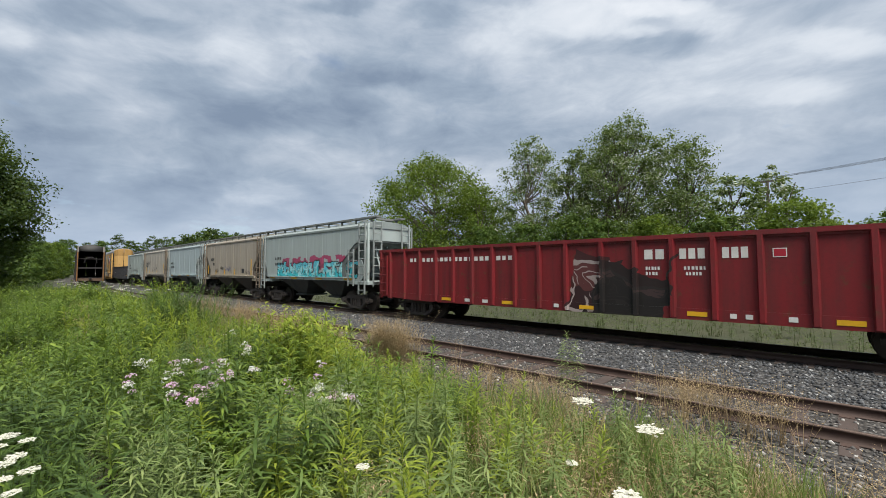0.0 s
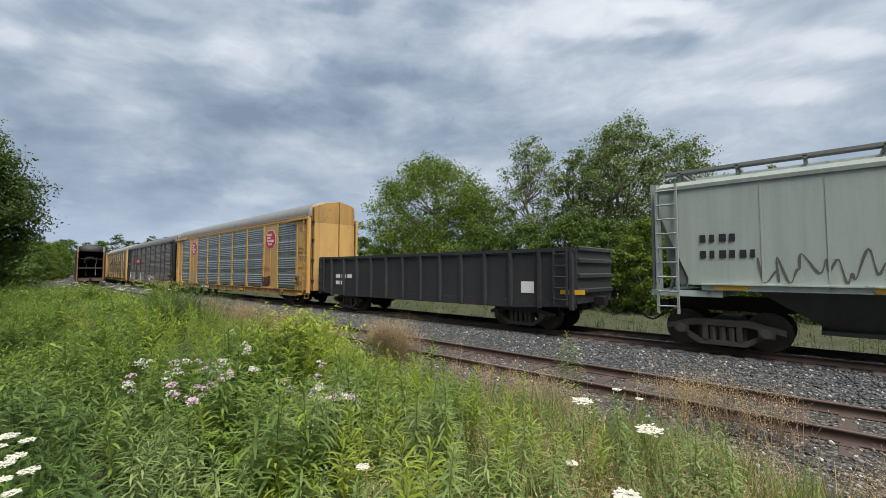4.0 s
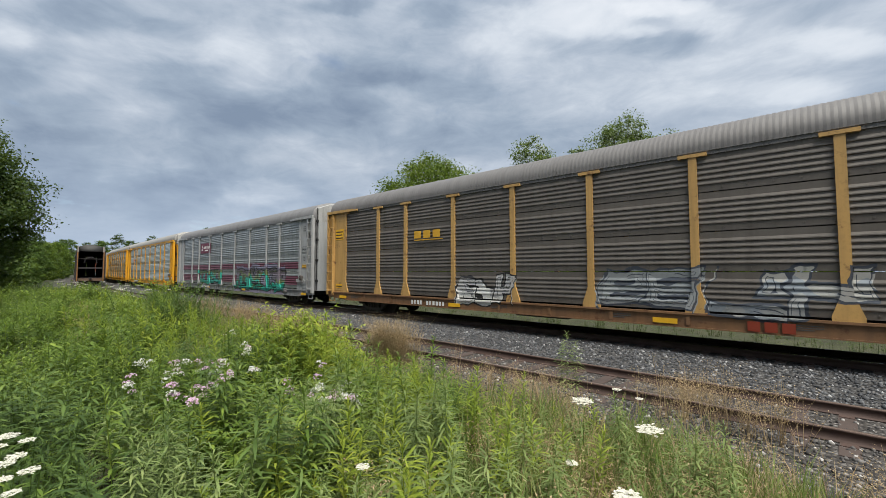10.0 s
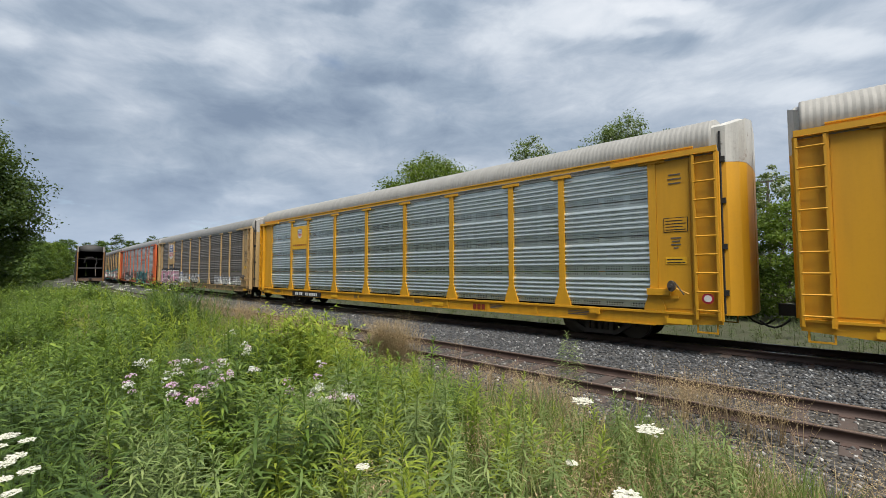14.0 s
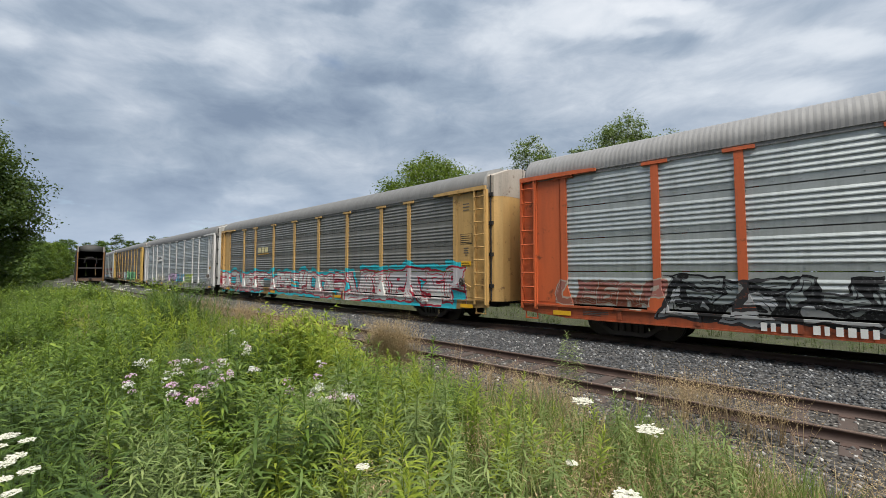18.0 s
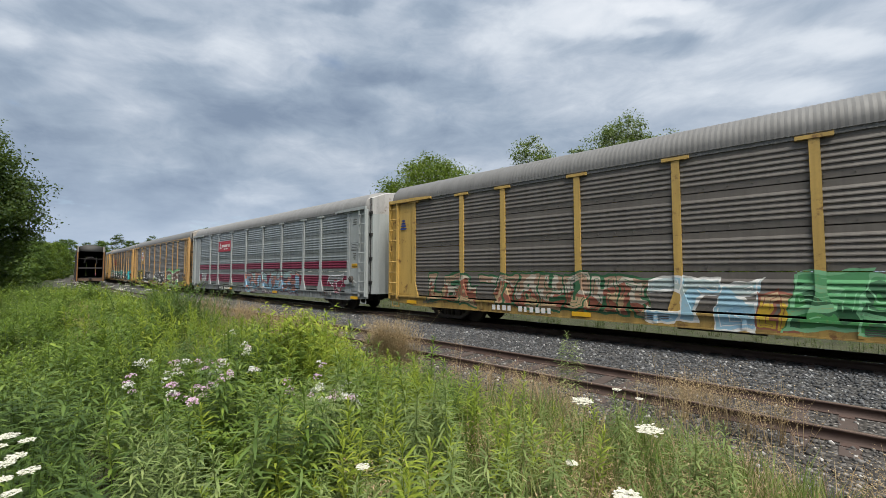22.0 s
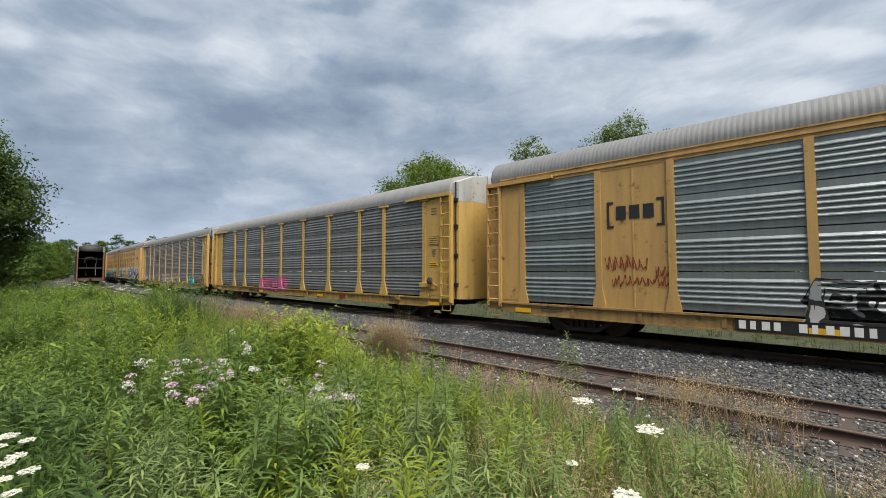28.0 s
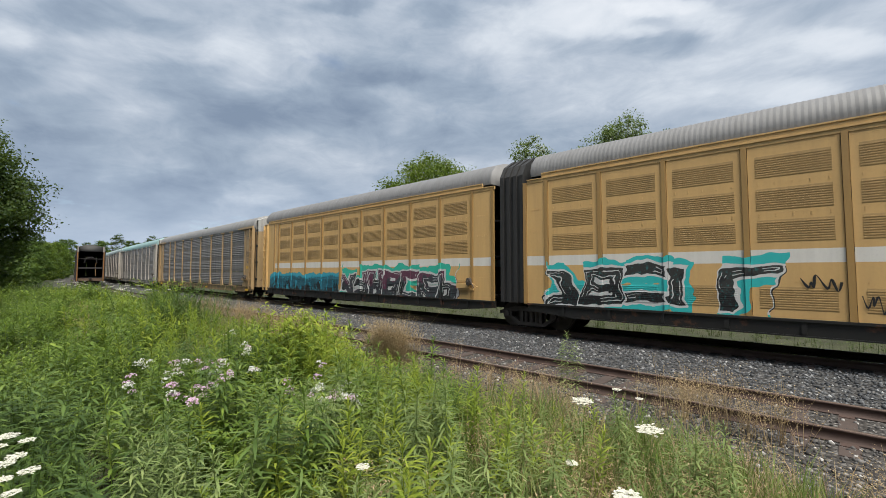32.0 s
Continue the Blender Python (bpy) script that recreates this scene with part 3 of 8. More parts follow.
def underframe_shape(half):
    def build(s):
        s.box(-half + 0.4, half - 0.4, -0.42, 0.42, 0.42, 0.86)
        for i in range(15):
            a = -half + 0.8 + i * (2 * half - 1.6) / 14
            s.box(a - 0.06, a + 0.06, -1.5, 1.5, 0.5, 0.8)
        s.box(-1.6, 0.4, -1.2, -0.5, 0.25, 0.62)
        s.tube((1.0, -0.9, 0.48), (2.3, -0.9, 0.48), 0.2, 10)
        s.tube((-half + 3, -1.25, 0.4), (half - 3, -1.25, 0.4), 0.03, 6)
    return build


def carrier(spec):
    """A long enclosed car carrier: sill, posts, ribbed side screens, bowed end doors, arched roof."""
    car = new("autorack_wagon")
    tagged(car, spec["label"], "rail wagon", "wagons of the passing train")
    half = spec.get("half", HALF)
    fr, pn = spec["frame"], spec["panel"]
    dust = 0.08 if spec.get("grime", 0.35) > 0.2 else 0.0
    fr = tuple(v * (1 - dust) + 0.3 * sum(fr) * dust for v in fr)
    sprays = spec.get("sprays", ())
    frame_m = coat("frame_paint", fr, car, 0.5, 0, spec.get("grime", 0.35), sprays, spec.get("rust", 0.0))
    panel_m = coat("screen_metal", pn, car, spec.get("gloss", 0.42), spec.get("metal", 0.75), spec.get("pgrime", 0.4), sprays, 0.0, 0.0, spec.get("holes", False), spec.get("bands", ()))
    roof_m = coat("roof_sheet", tuple(0.62 * v for v in spec["roof"]), car, 0.6, 0.0, 0.3, ribs=0.13)
    end_m = coat("end_paint", spec.get("end", fr), car, 0.5, 0, spec.get("grime", 0.35), (), spec.get("rust", 0.0))
    # louvre strips take the frame colour at 0.74
    slot_m = coat("darker_louvre", tuple(0.74 * v for v in fr), car, 0.55, 0, 0.3, sprays) if spec.get("flat_panels") else None
    post_m = coat("post_paint", spec["post"], car, 0.5, 0, 0.3, sprays) if "post" in spec else frame_m
    sill_m = coat("sill_paint", spec["sill"], car, 0.55, 0, 0.5, () if spec.get("flat_panels") else sprays, 0.4) if "sill" in spec else coat("sill_paint", tuple(0.72 * v for v in fr), car, 0.6, 0, 0.75, sprays, 0.45) if dust else frame_m
    tail = spec.get("ends", (-1, 1))
    roof = shared(("roof", half), roof_shape(-half + 0.12, half - 0.16), True)
    lift = spec.get("lift", 0.0)
    part("roof", roof, roof_m, car, (0, 0, lift))
    part("underframe", shared(("underframe", half), underframe_shape(half)), GRIMY, car)
    for z in (0.9, 2.45, 3.85):
        part("deck", shared(("deck", half), lambda s: s.box(-half + 0.5, half - 0.5, -1.5, 1.5, -0.04, 0.04)), DECK, car, (0, 0, z))
    style_b = spec.get("style") == "B"
    posts = spec.get("posts", POSTS_B if style_b else POSTS_A)
    for sgn in (-1, 1):
        rz = 0 if sgn < 0 else 180
        y = sgn * SIDE
        part("side_sill", shared(("sill", half), sill_shape(half)), sill_m, car, (0, y, 0), rz)
        part("eave_rail", shared(("eave", half), eave_shape(half)), frame_m if style_b or spec.get("flat_panels") else roof_m, car, (0, y, 0), rz)
        if lift:
            part("eave_strip", shared(("eave_strip", half, lift), lambda s: (s.box(-half + 0.56, half - 0.56, -0.03, 0.03, 5.05, 5.07 + lift), s.box(-half + 0.56, half - 0.56, -0.055, 0.0, 5.04 + lift, 5.075 + lift))), frame_m, car, (0, y, 0), rz)
        for e in (() if spec.get("flat_panels") else (-1, 1)):
            part("door_track", shared(("eave_cap", e * sgn), lambda s: (eave_cap(s), flip_ends(s, e * -sgn))), frame_m, car, (e * (half - 1.36), y, 0), rz)
        pw = 0.2
        for i, p in enumerate(posts):
            if spec.get("flat_panels"):
                part("post", shared("post_flat", lambda s: s.box(-0.06, 0.06, -0.06, 0.03, 0.74, 4.96)), post_m, car, (p, y, 0), rz)
            elif style_b:
                part("post", shared("post_b", post_shape(0.74, 4.96, 0.19, 0.10, False)), post_m, car, (p, y, 0), rz)
            else:
                part("post", shared("post_a", post_shape(0.74, 4.96, pw, 0.17)), post_m, car, (p, y, 0), rz)
        for i, (a, b) in enumerate(zip(posts, posts[1:])):
            w = round(b - a - 0.14, 2)
            c = (a + b) / 2
            if style_b and i in (1, len(posts) - 3):
                part("steel_panel", shared(("steel_panel", w), lambda s: (s.box(-w / 2, w / 2, -0.03, 0.03, 0.76, 4.96), s.box(-0.02, 0.02, -0.045, -0.03, 0.8, 4.9))), frame_m, car, (c, y, 0), rz)
                continue
            if spec.get("flat_panels"):
                sheet = part("side_sheet", shared(("flat_sheet", w), flat_sheet(w)), panel_m, car, (c, y, 0), rz)
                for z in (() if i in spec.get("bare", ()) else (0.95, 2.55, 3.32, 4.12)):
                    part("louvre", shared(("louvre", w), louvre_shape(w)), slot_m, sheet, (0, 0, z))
                continue
            for j in range(4):
                bright = spec.get("metal", 0.75) > 0.7
                n_rib = spec.get("ribs", 5)
                part("screen_slat", shared(("slat", w, bright, n_rib), slat_shape(w, 1.015, n_rib, 0.045 if bright else 0.027, 0.62 if n_rib == 4 else 0.70)), panel_m, car, (c, y, 0.82 + j * 1.045), rz)
        for e in (-1, 1):
            if half == HALF or spec.get("closed", e) == e:
                part("corner_panel", shared("corner_panel", corner_shape(0.98)), frame_m, car, (e * (half - 1.06), y, 0), rz)
                lp = part("ladder_post", shared("ladder_plate", ladder_plate), frame_m, car, (e * (half - 0.3), y, 0), rz)
                part("stirrup_step", shared("stirrup", lambda s: (s.box(-0.24, -0.2, -0.03, 0.0, 0.26, 0.62), s.box(0.2, 0.24, -0.03, 0.0, 0.26, 0.62), s.box(-0.24, 0.24, -0.05, 0.01, 0.24, 0.28))), frame_m, car, (e * (half - 0.35), sgn * 1.58, 0), rz)
                part("ladder", shared("rungs", ladder_shape(0.5, 0.6, 4.95, 9)), GALV if spec.get("pale_ladder") else frame_m, lp, (0, -0.09, 0))
        if sgn < 0:
            bx = part("brake_housing", shared("brake_box", brake_box), frame_m, car, (half - 1.35, y, 0), rz)
            part("brake_wheel", shared("brake_wheel", brake_wheel), TRUCK, bx, (0.22, -0.17, 1.46))
    for e in tail:
        at = half - 0.14 if e > 0 else 0.55 - half
        for sgn in (-1, 1):
            flip = 0 if e > 0 else 180
            low = shared(("end_door", sgn * e), mirror_y(end_door_shape(0.72, 4.72), sgn * e))
            top = shared(("end_top", sgn * e, lift), mirror_y(end_head_shape(4.722, lift), sgn * e))
            part("end_door", low, end_m, car, (at, 0, 0), flip)
            part("door_seal", shared(("door_seal", sgn * e), mirror_y(door_seal, sgn * e)), RUBBER, car, (at, 0, 0), flip)
            part("end_door_head", top, spec.get("head_m") or coat("end_head", tuple(0.74 * v for v in spec.get("head", (0.5, 0.5, 0.48))), car, 0.55, 0, 0.6, (), 0.25), car, (at, 0, 0), flip, label="pale upper end door sheet")
    for x in spec.get("truck_at", (3.4 - half, half - 3.4)):
        truck(car, x)
    couplers(car, half + 0.15)
    if "extra" in spec:
        spec["extra"](car)
    for x in spec.get("reflectors", (-12.3, -4.5, 3.2, 12.2)):
        plate(car, "reflector", rect(x, x + 0.62, 0.44, 0.58), SIGNAL, -1.685)
    if half == HALF:
        notice(car, half - 1.28, 2.05, 0.5, 0.2, SIGNAL, 2, -1.652)
        box = notice(car, half - 1.3, 2.95, 0.56, 0.36, frame_m, 4, -1.656)
        plate(box, "notice_border", rect(half - 1.32, half - 0.72, 2.93, 3.33), BLACK, -1.648)
        for z, w in ((4.5, 0.3), (4.38, 0.34), (4.26, 0.3), (2.75, 0.26), (2.66, 0.2), (2.57, 0.24), (2.48, 0.12)):
            plate(car, "stencil_line", rect(half - 1.02 - w / 2, half - 1.02 + w / 2, z, z + 0.035), FADED, -1.652)
        for x, w in ((half - 4.2, 0.9), (half - 7.3, 0.55), (2.0, 0.6), (-2.4, 0.7), (-half + 2.2, 0.8)):
            for z in (0.50, 0.55, 0.60):
                plate(car, "stencil_line", rect(x, x + w * (1 if z > 0.52 else 0.7), z, z + 0.022), FADED, -1.645)
        part("air_tank_bracket", shared("sill_box", lambda s: (s.box(-0.16, 0.16, -0.12, 0.0, 0.56, 0.74), s.box(-0.05, 0.05, -0.13, -0.1, 0.58, 0.64))), sill_m, car, (half - 3.3, -1.62, 0))
    return car


def flat_sheet(w):
    """Smooth side sheet."""
    def build(s):
        s.box(-w / 2, w / 2, -0.02, 0.03, 0.76, 4.96)
        for z in (1.62, 3.19, 3.24, 3.97, 4.0):           # bolt heads between the louvres
            for i in range(5):
                a = -w / 2 + 0.2 + i * (w - 0.4) / 4
                s.box(a - 0.014, a + 0.014, -0.03, -0.02, z - 0.014, z + 0.014)
    return build


def louvre_shape(w):
    """A strip of fine vent slots in a rim."""
    def build(s):
        s.prism([(-0.02, 0.0)] + [q for i in range(9) for q in ((-0.03, 0.03 + i * 0.055), (-0.03, 0.052 + i * 0.055), (-0.021, 0.056 + i * 0.055), (-0.021, 0.082 + i * 0.055))] + [(-0.02, 0.54)], -w / 2 + 0.15, w / 2 - 0.15, "x")
    return build


def mirror_y(build, sgn):
    def made(s):
        t = Shape()
        build(t)
        s.add([(x, y * (1 if sgn > 0 else -1), z) for x, y, z in t.v], t.f)
    return made


# ---- hopper wagons ----
def hopper(spec):
    car = new("hopper_wagon")
    tagged(car, spec["label"], "rail wagon", "wagons of the passing train")
    body_m = coat("hopper_paint", tuple(0.82 * v for v in spec["paint"]), car, 0.5, 0, spec.get("grime", 0.3), spec.get("sprays", ()), 0.0, 0.15)
    frame_m = coat("hopper_frame", spec.get("frame", spec["paint"]), car, 0.55, 0, 0.45, (), 0.3)
    h = 6.0
    r = spec.get("round", False)
    iron_m = plain("rusty_ladder_iron", (0.20, 0.16, 0.12), 0.7, 0, 0.5) if r else plain("grey_ladder_iron", (0.27, 0.30, 0.30), 0.6, 0, 0.4)
    walk_m = plain("grey_walkway", (0.17, 0.18, 0.175), 0.7, 0, 0.4)
    cut = [(5.75, 3.35), (5.25, 2.95), (4.75, 2.35), (4.45, 2.0)] if r else [(5.1, 3.35), (4.85, 3.25), (3.75, 2.35), (3.75, 2.0)]
    rear = cut if r else [(5.8, 3.2), (5.62, 2.7), (5.4, 2.15), (5.22, 1.7)]
    side = [(-h + 0.1, 4.18), (h - 0.1, 4.18), (h - 0.1, 3.45)] + cut + [(cut[-1][0], 1.5), (-rear[-1][0], 1.5)] + [(-x, z) for x, z in rear[::-1]] + [(-h + 0.1, 3.45)]
    part("body", Shape().prism(side, -1.5, 1.5), body_m, car)
    # slope sheets: body colour cut to 0.3 for the recess's shade, plus rust
    dark_m = coat("shaded_end_slope", tuple(0.3 * v for v in spec["paint"]), car, 0.7, 0, 0.6, (), 0.5)
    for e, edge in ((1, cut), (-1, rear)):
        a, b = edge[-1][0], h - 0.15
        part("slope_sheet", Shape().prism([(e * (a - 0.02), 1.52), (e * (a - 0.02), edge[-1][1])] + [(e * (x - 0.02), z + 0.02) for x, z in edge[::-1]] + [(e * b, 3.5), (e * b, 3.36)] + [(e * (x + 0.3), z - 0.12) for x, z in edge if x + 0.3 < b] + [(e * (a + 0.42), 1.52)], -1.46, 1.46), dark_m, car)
    prof = [(-1.54, 4.10), (-1.54, 4.2), (-1.1, 4.38), (-0.5, 4.47), (0.5, 4.47), (1.1, 4.38), (1.54, 4.2), (1.54, 4.10)]
    part("roof", Shape().prism(prof, -h + 0.05, h - 0.05, "x"), coat("hopper_roof", tuple(0.55 * v for v in spec["paint"]), car, 0.6, 0, 0.4), car)
    walkway = Shape()
    for y in (-0.95, 0.62):
        walkway.box(-h + 0.1, h + 0.1, y, y + 0.33, 4.66, 4.74)
    for i in range(9):
        x = -h + 0.5 + i * (2 * h - 1) / 8
        walkway.box(x - 0.04, x + 0.04, -0.95, 0.95, 4.62, 4.70)
        walkway.box(x - 0.03, x + 0.03, -0.9, -0.8, 4.40, 4.65)
        walkway.box(x - 0.03, x + 0.03, 0.8, 0.9, 4.40, 4.65)
    part("walkway", walkway, walk_m, car)
    hatch = Shape().box(-h + 0.8, h - 0.8, -0.3, 0.3, 4.47, 4.6)
    part("hatch_cover", hatch, frame_m, car)
    for i in range(spec.get("ribs", 5)):
        x = -3.6 + i * 7.2 / max(1, spec.get("ribs", 5) - 1)
        for y in (-1.506, 1.506):
            part("seam", shared("hop_seam", lambda s: s.box(-0.02, 0.02, -0.006, 0.006, 1.6, 4.1)), body_m, car, (x, y, 0))
    for sgn in (-1, 1):
        part("side_sill", shared("hop_sill", lambda s: (s.box(-4.9, 4.9, -0.06, 0.06, 1.36, 1.52), s.box(-4.9, 4.9, -0.12, 0.0, 1.50, 1.54))), frame_m, car, (0, sgn * 1.5, 0))
        for i in range(7):
            plate_x = -4.6 + i * 1.45
            if sgn < 0 and not r and i % 2 == 0:
                plate(car, "reflector", rect(plate_x, plate_x + 0.7, 1.385, 1.485), SIGNAL, -1.565)
    bay = shared("hop_bay", lambda s: (s.add([(-1.9, -1.3, 1.4), (1.9, -1.3, 1.4), (1.9, 1.3, 1.4), (-1.9, 1.3, 1.4), (-0.45, -0.6, 0.42), (0.45, -0.6, 0.42), (0.45, 0.6, 0.42), (-0.45, 0.6, 0.42)],
                                             [(0, 1, 5, 4), (1, 2, 6, 5), (2, 3, 7, 6), (3, 0, 4, 7), (4, 5, 6, 7), (3, 2, 1, 0)]), s.box(-0.65, 0.65, -0.75, 0.75, 0.33, 0.43)))
    bay_m = coat("bay_paint", tuple(0.14 * v for v in spec["paint"]), car, 0.6, 0, 0.5, (), 0.2)
    for x in (-1.95, 1.95):
        part("hopper_bay", bay, bay_m, car, (x, 0, 0))
    for e in (-1, 1):
        flip = 0 if e > 0 else 180
        def end(s):
            s.box(-1.55, 0.15, -1.5, 1.5, 1.18, 1.34)
            s.box(-0.12, 0.0, -1.45, -1.33, 1.3, 4.3)
            s.box(-0.12, 0.0, 1.33, 1.45, 1.3, 4.3)
            for a in (-0.4, 0.4):
                s.tube((-0.05, a, 1.3), (-0.9, a, 3.6), 0.05, 6)
        part("end_platform", shared("hop_end", end), frame_m, car, (e * h, 0, 0), flip)
        def cheek(s):
            n = 14
            ring = [(-1.15 + 0.26 * math.cos(2 * math.pi * i / n), 1.95 + 0.3 * math.sin(2 * math.pi * i / n)) for i in range(n)]
            box = []
            for i in range(n):
                c, q = math.cos(2 * math.pi * i / n), math.sin(2 * math.pi * i / n)
                k = 1 / max(abs(c), abs(q))
                box.append((-1.3 + 0.85 * c * k, 1.9 + 0.55 * q * k))
            vs = [(x, -1.4, z) for x, z in ring] + [(x, -1.4, z) for x, z in box] + [(x, -1.36, z) for x, z in ring] + [(x, -1.36, z) for x, z in box]
            fs = []
            for i in range(n):
                j = (i + 1) % n
                fs += [(i, j, n + j, n + i), (2 * n + i, 3 * n + i, 3 * n + j, 2 * n + j), (i, 2 * n + i, 2 * n + j, j), (n + i, n + j, 3 * n + j, 3 * n + i)]
            s.add(vs, fs)
        if not r and e > 0:
            part("end_plate", shared("hop_cheek", cheek), body_m, car, (e * h, 0, 0), flip)
            part("end_plate", shared("hop_cheek2", mirror_y(cheek, -1)), body_m, car, (e * h, 0, 0), flip)
        for sgn in (-1, 1):
            part("ladder", shared("hop_ladder", ladder_shape(0.5, 0.7, 4.3, 9)), iron_m, car, (e * (h - 0.3), sgn * 1.56, 0), 0 if sgn < 0 else 180)
            if not r and e > 0:
                part("ladder", shared("hop_ladder_low", ladder_shape(0.45, 1.1, 3.0, 5)), iron_m, car, (e * (h - 1.25), sgn * 1.56, 0), 0 if sgn < 0 else 180)
            part("ladder", shared("hop_ladder_end", ladder_shape(0.5, 1.1, 4.4, 8)), iron_m, car, (e * (h + 0.12), sgn * 0.95, 0), 90 if e > 0 else 270)
    under = Shape().box(-h + 0.2, h - 0.2, -0.2, 0.2, 0.75, 1.15)
    part("centre_sill", under, GRIMY, car)
    for e in (-1, 1):
        truck(car, e * 4.55)
    couplers(car, h + 0.05)
    if "extra" in spec:
        spec["extra"](car)
    return car


# ---- open wagons ----
def gondola(spec):
    car = new("gondola_wagon")
    tagged(car, spec["label"], "rail wagon", "wagons of the passing train")
    L, top = spec["half"], spec["top"]
    m = coat("gondola_paint", spec["paint"], car, 0.5, 0, spec.get("grime", 0.5), spec.get("sprays", ()), spec.get("rust", 0.5), spec.get("fade", 0.2))
    part("floor", Shape().box(-L + 0.05, L - 0.05, -1.4, 1.4, 0.95, 1.05), DECK, car)
    part("underframe", Shape().box(-L + 0.3, L - 0.3, -0.35, 0.35, 0.5, 0.96), GRIMY, car)
    for sgn in (-1, 1):
        rz = 0 if sgn < 0 else 180
        part("side_wall", shared(("gon_side", L), lambda s: (s.box(-L, L, -0.02, 0.04, 0.66, top - 0.06),)), m, car, (0, sgn * 1.45, 0), rz)
        part("top_rail", shared(("gon_rail", L), lambda s: (s.box(-L, L, -0.10, 0.06, top - 0.10, top + 0.02), s.box(-L, L, -0.06, 0.03, top - 0.16, top - 0.10))), m, car, (0, sgn * 1.45, 0), rz)
        part("side_sill", shared(("gon_sill", L), lambda s: s.prism([(-L, 0.70), (-L + 2.6, 0.56), (L - 2.6, 0.56), (L, 0.70), (L, 0.86), (-L, 0.86)], -0.05, 0.05)), m, car, (0, sgn * 1.45, 0), rz)
        n = spec["posts"]
        for i in range(n):
            x = -L + 0.12 + i * (2 * L - 0.24) / (n - 1)
            if "first" in spec:
                k = i - n // 2
                x = max(-L + 0.12, min(L - 0.12, (spec["first"] + 0.985 * (k if k >= 0 else -k - 1)) * (1 if k >= 0 else -1) + 0.05))
            part("side_post", shared(("gon_post", top), lambda s: s.prism([(-0.09, -0.02), (-0.05, -0.13), (0.05, -0.13), (0.09, -0.02)], 0.6, top - 0.1, "z")), m, car, (x, sgn * 1.45, 0), rz)
    for e in (-1, 1):
        def end(s):
            s.box(-0.05, 0.03, -1.45, 1.45, 0.8, top)
            for z in (1.2, 1.7, 2.2, 2.6):
                s.prism([(0.03, z - 0.09), (0.12, z - 0.05), (0.12, z + 0.05), (0.03, z + 0.09)], -1.4, 1.4, "y")
        part("end_wall", shared(("gon_end", top), end), m, car, (e * L, 0, 0), 0 if e > 0 else 180)
        for sgn in (-1, 1):
            part("ladder", shared("gon_ladder", ladder_shape(0.45, 0.75, 2.6, 5)), m, car, (e * (L - 0.45), sgn * 1.60, 0), 0 if sgn < 0 else 180)
        truck(car, e * (L - 2.3))
    couplers(car, L + 0.1)
    if "extra" in spec:
        spec["extra"](car)
    return car


# ---- ground ----
def build_ground():
    def axis(lo, hi, fine0, fine1, step):
        a = list(np.arange(fine0, fine1 + 1e-6, step))
        x, d = fine1, step
        while x < hi:
            d *= 1.35
            x += d
            a.append(min(x, hi))
        x, d = fine0, step
        while x > lo:
            d *= 1.35
            x -= d
            a.insert(0, max(x, lo))
        return np.array(a)
    xs, ys = axis(-3500, 3500, -60, 20, 0.5), axis(-3500, 3500, -4, 40, 0.35)
    gx, gy = np.meshgrid(xs, ys)
    v = np.stack([gx.ravel(), gy.ravel(), ground_z(gx, gy).ravel()], 1)
    n = len(xs)
    i = (np.arange(len(ys) - 1)[:, None] * n + np.arange(n - 1)).ravel()
    f = np.stack([i, i + 1, i + n + 1, i + n], 1)
    k = Nodes("meadow_soil")
    co = k.coord()
    a = k.noise(co, 0.35, 5)
    b = k.noise(co, 5.0, 6, 0.7)
    c = k.mix(k.math("MULTIPLY", k.math("SUBTRACT", a, 0.35, clamp=True), 3, clamp=True), (0.027, 0.035, 0.013), (0.044, 0.048, 0.02))
    c = k.mix(k.math("MULTIPLY", k.math("SUBTRACT", b, 0.45, clamp=True), 4, clamp=True), c, (0.055, 0.05, 0.03))
    k.bump(b, 0.6, 0.08)
    m = k.done(c, 0.9)
    g = new("ground", big_mesh("ground", v, f, m, True))
    tagged(g, "green meadow ground beside the railway", "ground", kind="structure")


def gravel_material(name, stops, scale=16.0):
    k = Nodes(name)
    co = k.coord()
    vor = k.t.nodes.new("ShaderNodeTexVoronoi")
    vor.inputs["Scale"].default_value = scale
    k.put(vor.inputs["Vector"], co)
    sep = k.t.nodes.new("ShaderNodeSeparateColor")
    k.put(sep.inputs[0], vor.outputs["Color"])
    c = k.ramp(sep.outputs[0], stops)
    # shade between stones, put into the colour towards each cell's rim
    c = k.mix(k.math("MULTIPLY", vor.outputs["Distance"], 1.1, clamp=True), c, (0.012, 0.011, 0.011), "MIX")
    k.bump(k.math("SUBTRACT", 1.0, vor.outputs["Distance"]), 1.0, 0.05)
    return k.done(c, 0.85)


def strip(name, offs, zs, s0, s1, mat, step=1.0, smooth=False):
    """A sheet that follows the line."""
    ss = np.arange(s0, s1 + 1e-6, step)
    v = []
    for s in ss:
        for o, z in zip(offs, zs):
            x, y, th = line(s, o)
            v.append((x, y, z))
    m = len(offs)
    i = (np.arange(len(ss) - 1)[:, None] * m + np.arange(m - 1)).ravel()
    return new(name, big_mesh(name, v, np.stack([i, i + 1, i + m + 1, i + m], 1), mat, smooth))


